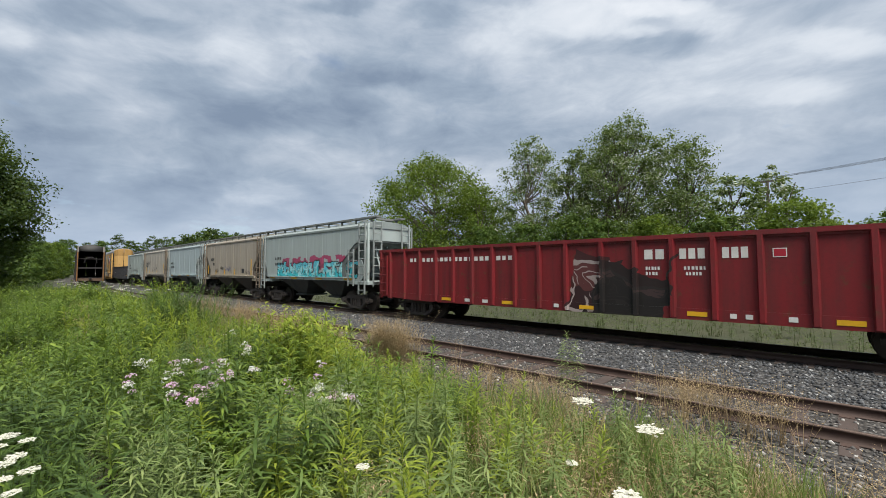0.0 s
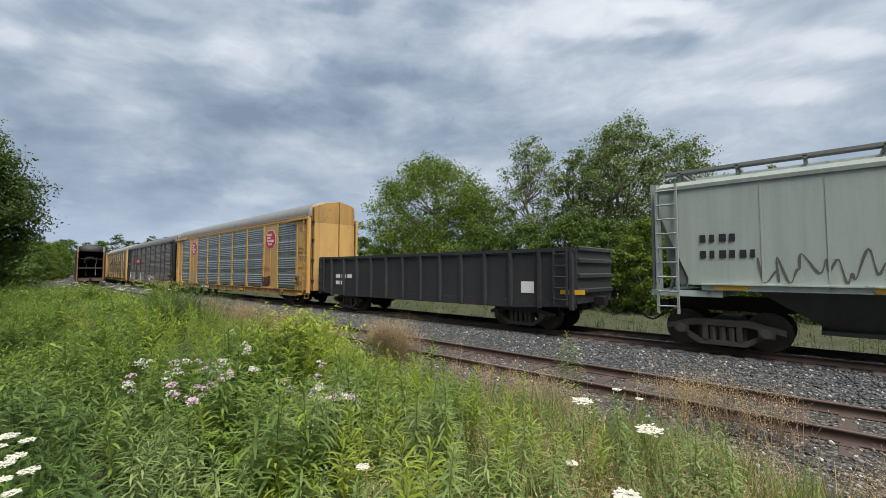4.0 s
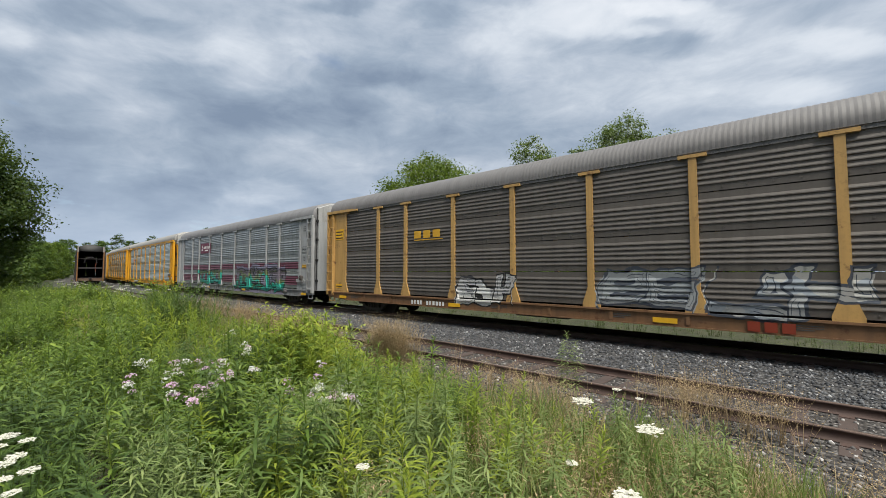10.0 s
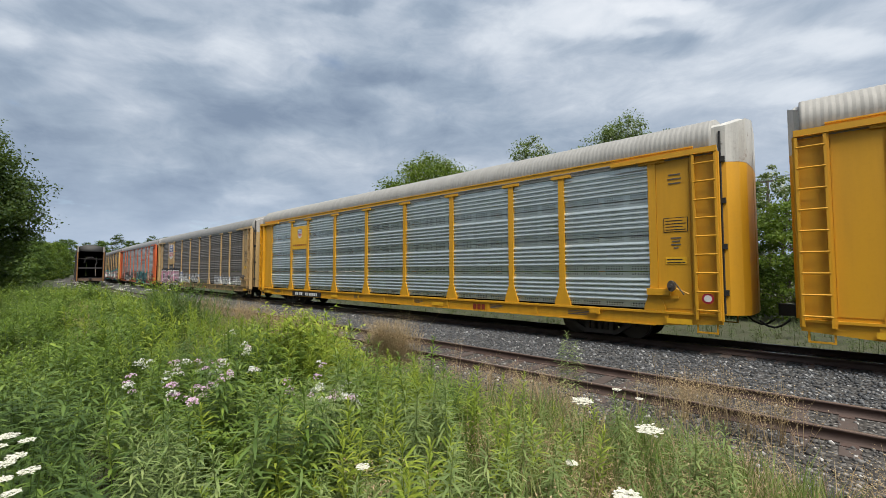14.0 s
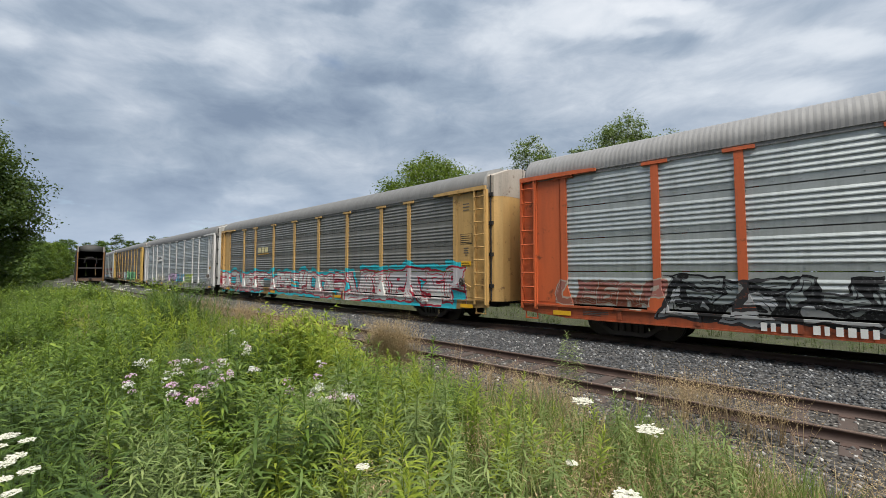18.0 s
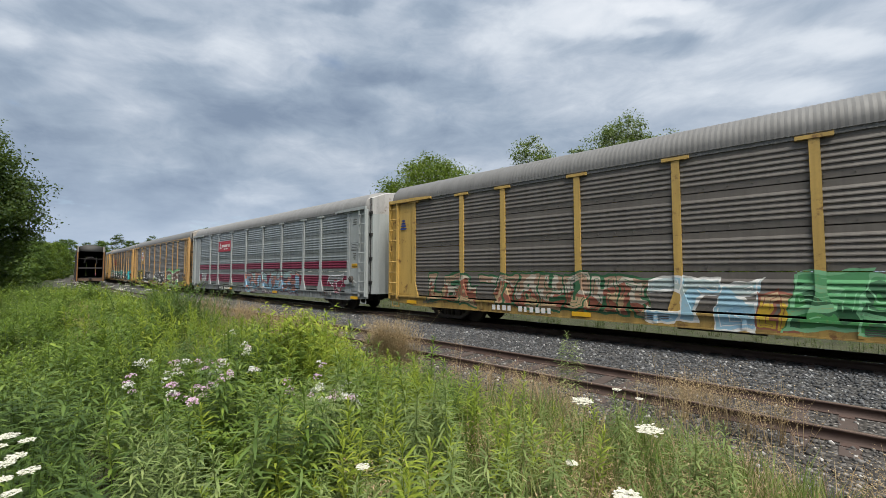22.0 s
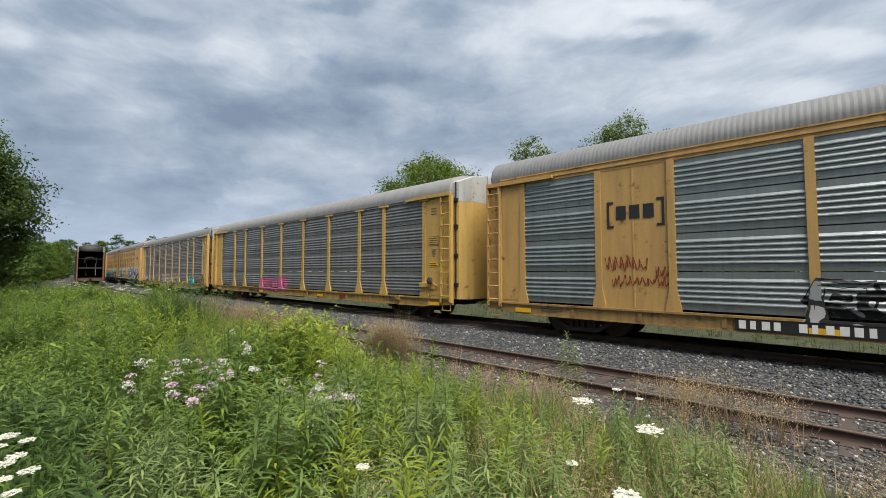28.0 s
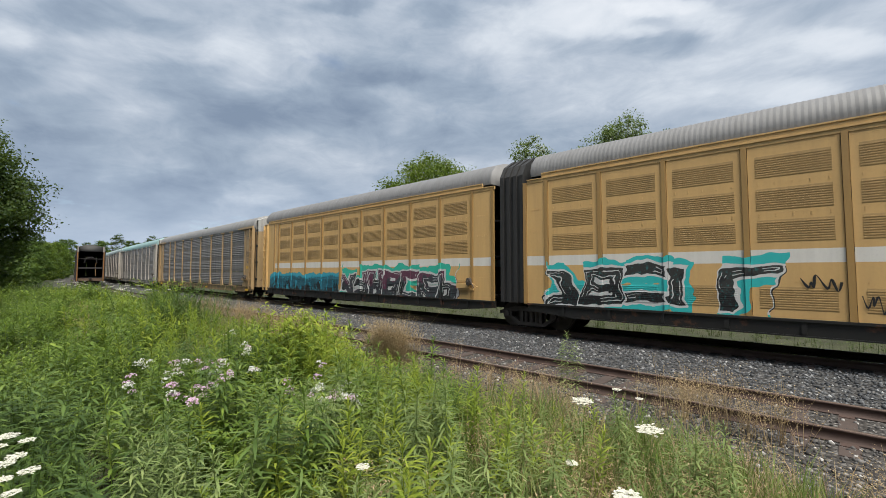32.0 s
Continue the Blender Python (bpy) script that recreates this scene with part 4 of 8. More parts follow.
def rocks(rng, spots, sizes, mat, name, label):
    """Loose stones: lumpy low shapes, each its own size and turn."""
    base = np.array([(1, 0, 0), (-1, 0, 0), (0, 1, 0), (0, -1, 0), (0, 0, 1), (0, 0, -1)], float)
    tri = np.array([(0, 2, 4), (2, 1, 4), (1, 3, 4), (3, 0, 4), (2, 0, 5), (1, 2, 5), (3, 1, 5), (0, 3, 5)])
    n = len(spots)
    v = base[None] * (0.62 + 0.6 * rng.random((n, 6, 1))) * sizes[:, None, None] * np.array([1.0, 0.9, 0.72])
    v += 0.25 * sizes[:, None, None] * (rng.random((n, 6, 3)) - 0.5)
    a, b = rng.random(n) * 6.283, (rng.random(n) - 0.5) * 1.4
    ca, sa, cb, sb = np.cos(a)[:, None], np.sin(a)[:, None], np.cos(b)[:, None], np.sin(b)[:, None]
    x, y, z = v[..., 0], v[..., 1], v[..., 2]
    x, z = x * cb - z * sb, x * sb + z * cb
    v = np.stack([x * ca - y * sa, x * sa + y * ca, z], 2) + spots[:, None, :]
    f = (tri[None] + 6 * np.arange(n)[:, None, None]).reshape(-1, 3)
    return tagged(new(name, big_mesh(name, v.reshape(-1, 3), f, mat)), label, "gravel", kind="stuff")


def stone_material(name, stops):
    k = Nodes(name)
    r = k.t.nodes.new("ShaderNodeNewGeometry").outputs["Random Per Island"]
    c = k.ramp(r, stops)
    g = k.noise(k.coord(), 40, 4, 0.7)
    c = k.mix(k.math("MULTIPLY", g, 0.45), c, (0.04, 0.041, 0.045))
    k.bump(g, 0.4, 0.01)
    return k.done(c, 0.8)


# brightest stops: pale stones, and glints put into the colour
GREY_STONES = [(0.0, (0.02, 0.022, 0.026)), (0.4, (0.052, 0.056, 0.063)), (0.75, (0.105, 0.11, 0.12)), (0.92, (0.18, 0.186, 0.196)), (0.96, (0.34, 0.345, 0.35)), (1.0, (0.5, 0.5, 0.5))]
BROWN_STONES = [(0.0, (0.03, 0.027, 0.026)), (0.4, (0.07, 0.064, 0.061)), (0.72, (0.125, 0.117, 0.11)), (0.86, (0.21, 0.20, 0.192)), (0.92, (0.40, 0.385, 0.37)), (1.0, (0.56, 0.55, 0.53))]

BED_O = [-9.7, -8.8, -7.9, -7.0, -6.9, -4.4, -4.0, -3.1, -2.1, -1.8, 1.8, 2.1, 3.4]
BED_Z = [-0.72, -0.60, -0.525, -0.482, -0.471, -0.471, -0.495, -0.47, -0.41, -0.385, -0.385, -0.42, -0.9]


def build_tracks():
    rng = np.random.default_rng(5)
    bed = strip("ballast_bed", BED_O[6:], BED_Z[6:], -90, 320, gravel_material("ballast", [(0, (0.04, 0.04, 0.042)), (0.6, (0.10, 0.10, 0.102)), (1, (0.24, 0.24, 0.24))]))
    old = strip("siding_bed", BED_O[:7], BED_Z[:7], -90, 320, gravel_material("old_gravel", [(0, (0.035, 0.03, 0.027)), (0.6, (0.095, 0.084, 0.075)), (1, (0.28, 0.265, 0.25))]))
    tagged(old, "brown gravel and dirt bed of the siding", "gravel bed", kind="structure")
    tagged(bed, "grey crushed stone ballast under the main track", "ballast", kind="structure")
    rail_m = plain("rusty_rail", (0.07, 0.042, 0.034), 0.75, 0.0, 0.5)
    head_m = plain("polished_rail_head", (0.62, 0.62, 0.63), 0.22, 1.0, 0.2, bump=0)
    dull_m = plain("dull_rail_head", (0.19, 0.14, 0.115), 0.5, 0.6, 0.4)
    tie_m = plain("weathered_tie_timber", (0.125, 0.098, 0.085), 0.9, 0, 0.5, rand=0.5)
    tie_old = plain("old_tie_timber", (0.072, 0.052, 0.045), 0.9, 0, 0.5, rand=0.5)
    for name, mid, top, head, tm, label in (("main_track", 0.0, RAIL, head_m, tie_m, "main railway track with polished rails on timber ties"),
                                            ("siding_track", SIDING, -0.29, dull_m, tie_old, "rusty siding track half buried in gravel and weeds")):
        tr = tagged(new(name), label, "railway track", kind="structure")
        for g in (-0.7535, 0.7535):
            prof = [(-0.07, -0.172), (-0.07, -0.16), (-0.012, -0.14), (-0.012, -0.045), (-0.036, -0.03), (-0.036, -0.0005), (0.036, -0.0005), (0.036, -0.03), (0.012, -0.045), (0.012, -0.14), (0.07, -0.16), (0.07, -0.172)]
            ss = np.concatenate([np.arange(-90, 20, 5.0), np.arange(20, 321, 4.0)])
            v = []
            for s in ss:
                for o, z in prof:
                    x, y, th = line(s, mid + g + o)
                    v.append((x, y, top + z))
            m = len(prof)
            i = (np.arange(len(ss) - 1)[:, None] * m + np.arange(m)).ravel()
            j = (np.arange(len(ss) - 1)[:, None] * m + (np.arange(m) + 1) % m).ravel()
            r = part("rail", big_mesh("rail", v, np.stack([i, j, j + m, i + m], 1), rail_m), rail_m, tr)
            hv = [(line(s, mid + g + o)[0], line(s, mid + g + o)[1], top + z) for s in ss for o, z in ((-0.034, -0.012), (-0.03, 0.0), (0.03, 0.0), (0.034, -0.012))]
            i = (np.arange(len(ss) - 1)[:, None] * 4 + np.arange(3)).ravel()
            part("rail_head", big_mesh("rail_head", hv, np.stack([i, i + 1, i + 5, i + 4], 1), head), head, r)
        tie = shared("tie", lambda s: s.prism([(-0.112, -0.3), (0.112, -0.3), (0.112, -0.178), (0.1, -0.168), (-0.1, -0.168), (-0.112, -0.178)], -1.3, 1.3))
        clip = shared("tie_plate", lambda s: [s.box(-0.09, 0.09, g - 0.17, g + 0.17, -0.169, -0.156) for g in (-0.7535, 0.7535)])
        for i in range(240):
            s = -12 + i * 0.54 + 0.05 * rng.standard_normal()
            x, y, th = line(s, mid + 0.04 * rng.standard_normal())
            t = part("tie", tie, tm, tr, (x, y, top + (0.016 * rng.standard_normal() - 0.004 if mid else 0.0)), -math.degrees(th) + (1.5 * rng.standard_normal() if mid else 0.5))
            if i < 110:
                part("tie_plate", clip, rail_m, t)
        far = Shape()
        for i in range(300):
            s = -12 + (240 + i) * 0.54
            x, y, th = line(s, mid)
            c, q = math.cos(th), math.sin(th)
            far.add([(x + a * c + b * q, y - a * q + b * c, top + z) for a, b, z in ((-0.11, -1.3, -0.17), (0.11, -1.3, -0.17), (0.11, 1.3, -0.17), (-0.11, 1.3, -0.17))], [(0, 1, 2, 3)])
        tagged(part("far_ties", far, tm, tr), kind="stuff")
    # loose stones: ballast shoulder, siding, and the gravelly verge
    grey, brown = stone_material("grey_stone", GREY_STONES), stone_material("brown_stone", BROWN_STONES)

    def scatter(n, s0, s1, o0, o1, size, mat, name, label, keep=None):
        u = rng.random(n)
        s = s0 + (s1 - s0) * u ** 1.6
        o = o0 + (o1 - o0) * rng.random(n)
        pts = np.array([line(a, b)[:2] for a, b in zip(s, o)])
        z = np.interp(o, BED_O, BED_Z, left=-0.66)
        z = np.where(o < -9.6, ground_z(pts[:, 0], pts[:, 1]), z)
        ok = np.ones(n, bool) if keep is None else keep(s, o, pts)
        sz = size * (0.55 + 0.9 * rng.random(n) ** 2)
        return rocks(rng, np.column_stack([pts, z + 0.2 * sz])[ok], sz[ok], mat, name, label)
    off_ties = lambda s, o, p: np.abs(np.abs(o - SIDING) - 0.75) > 0.09
    scatter(22000, -9, 45, -4.4, -1.25, 0.043, grey, "ballast_stones", "loose grey crushed ballast stones on the shoulder")
    scatter(9000, -9, 45, -7.0, -4.2, 0.032, brown, "siding_stones", "brown and grey stones between the siding rails", off_ties)
    scatter(11000, -7, 30, -9.8, -6.4, 0.038, brown, "verge_stones", "mixed pale and brown gravel on the siding's verge", off_ties)
    scatter(6000, -7, 2, -13.5, -8.5, 0.04, brown, "path_gravel", "pale gravel and dirt beside the siding", lambda s, o, p: s < 1.4 + 0.75 * (o + 9.5))
    scatter(3000, -9, 60, 1.2, 2.8, 0.042, grey, "far_shoulder_stones", "grey ballast stones on the far shoulder")


build_ground()
build_tracks()


# ---- plants ----
def lance(L, w, droop, segs=3):
    """A narrow leaf along +x, bending down: points and triangles."""
    v = [(0, 0, 0)]
    for i in range(1, segs):
        t = i / segs
        ww = w * math.sin(math.pi * (0.18 + 0.72 * t)) / 2
        x, z = L * t, -droop * L * t * t
        v += [(x, -ww, z), (x, ww, z)]
    v.append((L * (1 - 0.15 * abs(droop)), 0, -droop * L))
    f = [(0, 1, 2)]
    for i in range(segs - 2):
        a = 1 + 2 * i
        f += [(a, a + 2, a + 3), (a, a + 3, a + 1)]
    n = len(v) - 1
    f.append((n - 2, n, n - 1))
    return np.array(v, float), np.array(f)


def turn_z(v, a):
    c, s = math.cos(a), math.sin(a)
    return np.stack([v[:, 0] * c - v[:, 1] * s, v[:, 0] * s + v[:, 1] * c, v[:, 2]], 1)


def turn_y(v, a):
    c, s = math.cos(a), math.sin(a)
    return np.stack([v[:, 0] * c + v[:, 2] * s, v[:, 1], -v[:, 0] * s + v[:, 2] * c], 1)


class Heap:
    """Triangles of one plant, or of many."""

    def __init__(self):
        self.v, self.f, self.n = [], [], 0

    def add(self, v, f):
        self.v.append(np.asarray(v, float))
        self.f.append(np.asarray(f) + self.n)
        self.n += len(v)
        return self

    def stem(self, p, q, r, r2=None):
        p, q = np.array(p, float), np.array(q, float)
        r2 = r * 0.6 if r2 is None else r2
        k = np.array([(math.cos(a), math.sin(a), 0) for a in (0, 2.094, 4.189)])
        return self.add(np.concatenate([p + r * k, q + r2 * k]), [(0, 1, 4), (0, 4, 3), (1, 2, 5), (1, 5, 4), (2, 0, 3), (2, 3, 5)])

    def arrays(self):
        return np.concatenate(self.v), np.concatenate(self.f)


def spread(protos, pos, yaw, scale, lean, rng, zscale=None):
    """Many plants from a few kinds, as one array mesh."""
    vs, fs, n = [], [], 0
    pick = rng.integers(len(protos), size=len(pos))
    for k, (pv, pf) in enumerate(protos):
        idx = np.where(pick == k)[0]
        if not len(idx):
            continue
        v = np.repeat(pv[None], len(idx), 0) * scale[idx][:, None, None]
        if zscale is not None:
            v[..., 2] *= zscale[idx][:, None]
        c, s = np.cos(yaw[idx])[:, None], np.sin(yaw[idx])[:, None]
        x, y, z = v[..., 0] * c - v[..., 1] * s, v[..., 0] * s + v[..., 1] * c, v[..., 2]
        lx, ly = lean[idx, 0][:, None], lean[idx, 1][:, None]
        v = np.stack([x + lx * z * z, y + ly * z * z, z], 2) + pos[idx][:, None, :]
        f = pf[None] + (n + len(pv) * np.arange(len(idx)))[:, None, None]
        vs.append(v.reshape(-1, 3))
        fs.append(f.reshape(-1, 3))
        n += len(pv) * len(idx)
    return np.concatenate(vs), np.concatenate(fs)


def herb(rng, leaves=70, L=0.10, w=0.014, flat=0.35, segs=3, tip=True):
    """Upright leafy spire, one metre high: arching leaves all the way up, a tight young tip."""
    h = Heap()
    bend = rng.normal(0, 0.05, 2)
    at = lambda t: np.array([bend[0] * t * t, bend[1] * t * t, t])
    h.stem(at(0), at(0.5), 0.005).stem(at(0.5), at(1.0), 0.004, 0.002)
    a = rng.random() * 6.28
    for i in range(leaves):
        t = 0.22 + 0.78 * (i / leaves) ** 0.85
        a += 2.4 + rng.normal(0, 0.25)
        size = (0.55 + 0.6 * math.sin(math.pi * (0.12 + 0.7 * t))) * (1.0 if t < 0.9 else 0.62)
        v, f = lance(L * size * rng.uniform(0.75, 1.2), w * size, rng.uniform(0.1, 0.6), segs)
        up = flat + rng.uniform(-0.25, 0.3) + (0.55 if t > 0.9 else 0.0)
        h.add(turn_z(turn_y(v, -up), a) + at(t), f)
    return h.arrays()


def broad_herb(rng, L=0.075, w=0.03, arms=11, per=13, droop=0.4, segs=3):
    """Bushy plant: many side shoots set with small leaves, domed outline."""
    h = Heap()
    h.stem((0, 0, 0), (0, 0, 0.9), 0.007)
    for k in range(arms):
        a, t = k * 2.4 + rng.normal(0, 0.3), 0.2 + 0.68 * k / arms
        reach = 0.34 * math.sqrt(max(0.15, 1 - t * t))
        root = np.array([0, 0, t])
        tip = np.array([reach * math.cos(a), reach * math.sin(a), t + 0.2 * rng.uniform(0.5, 1.1)])
        h.stem(root, tip, 0.003)
        for i in range(per):
            p = root + (tip - root) * (0.2 + 0.8 * i / (per - 1))
            v, f = lance(L * rng.uniform(0.7, 1.25), w * rng.uniform(0.75, 1.2), droop * rng.uniform(0.2, 1.3), segs)
            h.add(turn_z(turn_y(v, -rng.uniform(-0.1, 0.8)), a + (0.9 if i % 2 else -0.9) + rng.normal(0, 0.35)) + p, f)
    return h.arrays()


def tuft(rng, blades=16, H=0.6, w=0.006, spread_=0.10, arch=0.5):
    h = Heap()
    for i in range(blades):
        a, r = rng.random() * 6.28, spread_ * math.sqrt(rng.random())
        L = H * rng.uniform(0.55, 1.1)
        out = rng.uniform(0.1, arch)
        p = np.array([r * math.cos(a), r * math.sin(a), 0])
        d = np.array([math.cos(a), math.sin(a), 0])
        s = np.array([-math.sin(a), math.cos(a), 0])
        v = []
        for t in (0, 0.4, 0.75):
            c = p + d * out * L * t * t + np.array([0, 0, L * (t - 0.25 * out * t * t)])
            ww = w * (1 - 0.6 * t)
            v += [c - s * ww, c + s * ww]
        v.append(p + d * out * L + np.array([0, 0, L * (1 - 0.25 * out - 0.15 * out)]))
        h.add(v, [(0, 1, 3), (0, 3, 2), (2, 3, 5), (2, 5, 4), (4, 5, 6)])
    return h.arrays()


def seed_grass(rng, stalks=7, H=0.8):
    """Straw-coloured stalks with open seed heads."""
    h = Heap()
    for i in range(stalks):
        a, r = rng.random() * 6.28, 0.07 * rng.random()
        L = H * rng.uniform(0.6, 1.1)
        lean = rng.normal(0, 0.12, 2)
        at = lambda t: np.array([r * math.cos(a) + lean[0] * t * t, r * math.sin(a) + lean[1] * t * t, L * t])
        h.stem(at(0), at(1), 0.0034, 0.0012)
        for k in range(20):
            t = 0.5 + 0.5 * k / 20
            b = k * 2.4
            d = np.array([math.cos(b), math.sin(b), 0.5]) * 0.06 * (1.3 - t) * 3.6
            v, f = lance(0.032, 0.011, 0.2, 2)
            h.add(turn_z(turn_y(v, -0.5), b) + at(t) + d * rng.uniform(0.3, 1.0), f)
    return h.arrays()


GREENS = [(0.0, (0.024, 0.05, 0.011)), (0.35, (0.076, 0.132, 0.024)), (0.6, (0.142, 0.215, 0.037)), (0.85, (0.234, 0.31, 0.054)), (1.0, (0.360, 0.39, 0.076))]
DEEP_GREENS = [(0.0, (0.022, 0.04, 0.013)), (0.4, (0.060, 0.105, 0.028)), (0.75, (0.120, 0.185, 0.045)), (1.0, (0.218, 0.28, 0.076))]
BLUE_GREENS = [(0.0, (0.065, 0.10, 0.035)), (0.5, (0.164, 0.225, 0.076)), (1.0, (0.294, 0.345, 0.135))]
BRIGHT_GREENS = [(0.0, (0.109, 0.17, 0.022)), (0.5, (0.229, 0.30, 0.038)), (1.0, (0.392, 0.43, 0.065))]
GRASSES = [(0.0, (0.06, 0.105, 0.025)), (0.5, (0.135, 0.195, 0.05)), (0.8, (0.24, 0.27, 0.09)), (1.0, (0.40, 0.35, 0.16))]
STRAWS = [(0.0, (0.19, 0.13, 0.068)), (0.5, (0.335, 0.245, 0.14)), (1.0, (0.50, 0.40, 0.25))]


def place(rng, n, s0, s1, y0, y1, keep, power=1.8):
    """Random spots on the bank, thicker near the camera."""
    s = s0 + (s1 - s0) * rng.random(n) ** power
    y = y0 + (y1 - y0) * rng.random(n)
    bend = np.where(s > BEND, (s - BEND) ** 2 / (2 * RADIUS), 0)
    y = y + bend * np.clip(y / 8, 0, 1)
    ok = (np.hypot(s, y) > 1.25) & keep(s, y, rng.random(n))
    s, y = s[ok], y[ok]
    return np.column_stack([-s, y, ground_z(-s, y) - 0.02])


def wave(x, y, k):
    return np.sin(x * k + 1.7 * np.sin(y * k * 0.8)) * np.sin(y * k * 1.3 + 0.9)


def sow(name, label, rng, protos, pos, size, spread_size, mat, lean=0.12, cat="weeds"):
    n = len(pos)
    v, f = spread(protos, pos, rng.random(n) * 6.283, size * (1 - spread_size + 2 * spread_size * rng.random(n)) if np.isscalar(size) else size * (1 - spread_size + 2 * spread_size * rng.random(n)),
                  rng.normal(0, lean, (n, 2)), rng)
    return tagged(new(name, big_mesh(name, v, f, mat)), label, cat, kind="stuff")


def verge_end(s):
    """How far from the camera's side the growth reaches, by the way up the line."""
    return np.interp(s, [-1, 0.3, 1.5, 3, 6, 10, 18, 30, 60], [5.2, 5.7, 6.2, 6.35, 6.2, 6.3, 6.7, 7.1, 7.5])


PATCHES = [('dock', 5.71, 0.28, 0.62, 0.78, 1.0), ('dock', 6.77, 0.72, 0.67, 0.76, 1.0), ('dock', 4.77, 0.18, 0.45, 0.76, 1.0), ('dock', 4.33, 0.44, 0.47, 0.71, 1.0),
           ('dock', 7.57, 0.41, 0.67, 0.76, 1.0), ('dock', 3.68, 0.47, 0.31, 0.61, 1.0), ('dock', 3.46, 0.24, 0.34, 0.66, 1.0), ('spire', 3.78, 0.98, 0.28, 0.66, 1.0),
           ('spire', 3.53, 0.76, 0.22, 0.71, 1.0), ('spire', 3.34, 1.01, 0.28, 0.61, 1.0), ('spire', 2.89, 1.08, 0.28, 0.58, 1.0), ('spire', 5.25, 1.02, 0.34, 0.66, 1.0),
           ('spire', 4.48, 1.16, 0.34, 0.58, 1.0), ('spire', 3.23, 2.38, 0.39, 0.46, 1.0), ('spire', 2.72, 2.36, 0.39, 0.41, 1.0), ('spire', 2.67, 1.73, 0.34, 0.46, 1.0),
           ('spire', 2.25, 2.29, 0.34, 0.36, 1.0), ('spire', 3.27, 3.15, 0.39, 0.36, 1.0), ('spire', 2.36, 1.94, 0.34, 0.41, 1.0), ('bushy', 4.22, 1.7, 0.47, 0.61, 1.0),
           ('bushy', 3.94, 2.09, 0.45, 0.58, 1.0), ('bushy', 3.49, 1.6, 0.36, 0.56, 1.0), ('bushy', 3.58, 2.12, 0.34, 0.52, 1.0), ('bushy', 5.07, 1.86, 0.45, 0.58, 1.0),
           ('bushy', 5.23, 1.5, 0.34, 0.56, 1.0), ('bushy', 3.23, 1.72, 0.28, 0.46, 1.0), ('shoot', 2.78, 1.4, 0.2, 0.52, 1.0), ('shoot', 2.61, 1.49, 0.22, 0.49, 1.0),
           ('shoot', 5.26, 3.67, 0.5, 0.46, 1.0), ('shoot', 5.56, 4.68, 0.5, 0.38, 1.0), ('shoot', 4.38, 3.32, 0.45, 0.41, 1.0), ('shoot', 4.93, 5.14, 0.34, 0.26, 1.0),
           ('shoot', 2.92, 0.95, 0.11, 0.58, 1.0), ('shoot', 4.93, 2.92, 0.34, 0.46, 1.0), ('shoot', 4.16, 4.01, 0.39, 0.31, 1.0), ('rod', 11.8, 0.46, 1.12, 0.86, 1.0),
           ('rod', 16.41, 1.43, 1.34, 0.86, 1.0), ('rod', 10.88, 1.56, 1.01, 0.78, 1.0), ('rod', 8.45, 0.28, 0.9, 0.81, 1.0), ('rod', 8.39, 1.43, 0.67, 0.66, 1.0),
           ('rod', 9.44, 0.7, 0.9, 0.81, 1.0), ('rod', 8.55, 2.0, 0.67, 0.56, 1.0), ('rod', 7.58, 1.04, 0.56, 0.66, 1.0), ('feather', 9.56, 2.72, 0.78, 0.56, 1.0),
           ('feather', 8.28, 3.01, 0.67, 0.56, 1.0), ('feather', 3.85, 3.33, 0.45, 0.31, 1.0), ('feather', 3.0, 2.1, 0.34, 0.41, 1.0), ('feather', 2.97, 3.35, 0.34, 0.26, 1.0),
           ('rod', 1.18, 4.59, 0.29, 0.21, 1.0), ('rod', 0.91, 4.21, 0.25, 0.21, 1.0), ('rod', 1.14, 3.73, 0.22, 0.21, 1.0), ('rod', 0.92, 3.69, 0.22, 0.21, 1.0),
           ('shoot', 4.04, 7.14, 0.28, 0.11, 0.6), ('shoot', 2.94, 5.86, 0.25, 0.16, 0.6), ('shoot', 2.26, 5.44, 0.22, 0.16, 0.6), ('shoot', 3.64, 4.97, 0.34, 0.21, 0.6),
           ('spire', 2.29, 3.59, 0.34, 0.26, 0.6), ('spire', 3.25, 4.09, 0.34, 0.26, 0.6), ('spire', 1.69, 4.5, 0.22, 0.21, 0.6), ('spire', 1.76, 3.28, 0.28, 0.26, 0.6)]


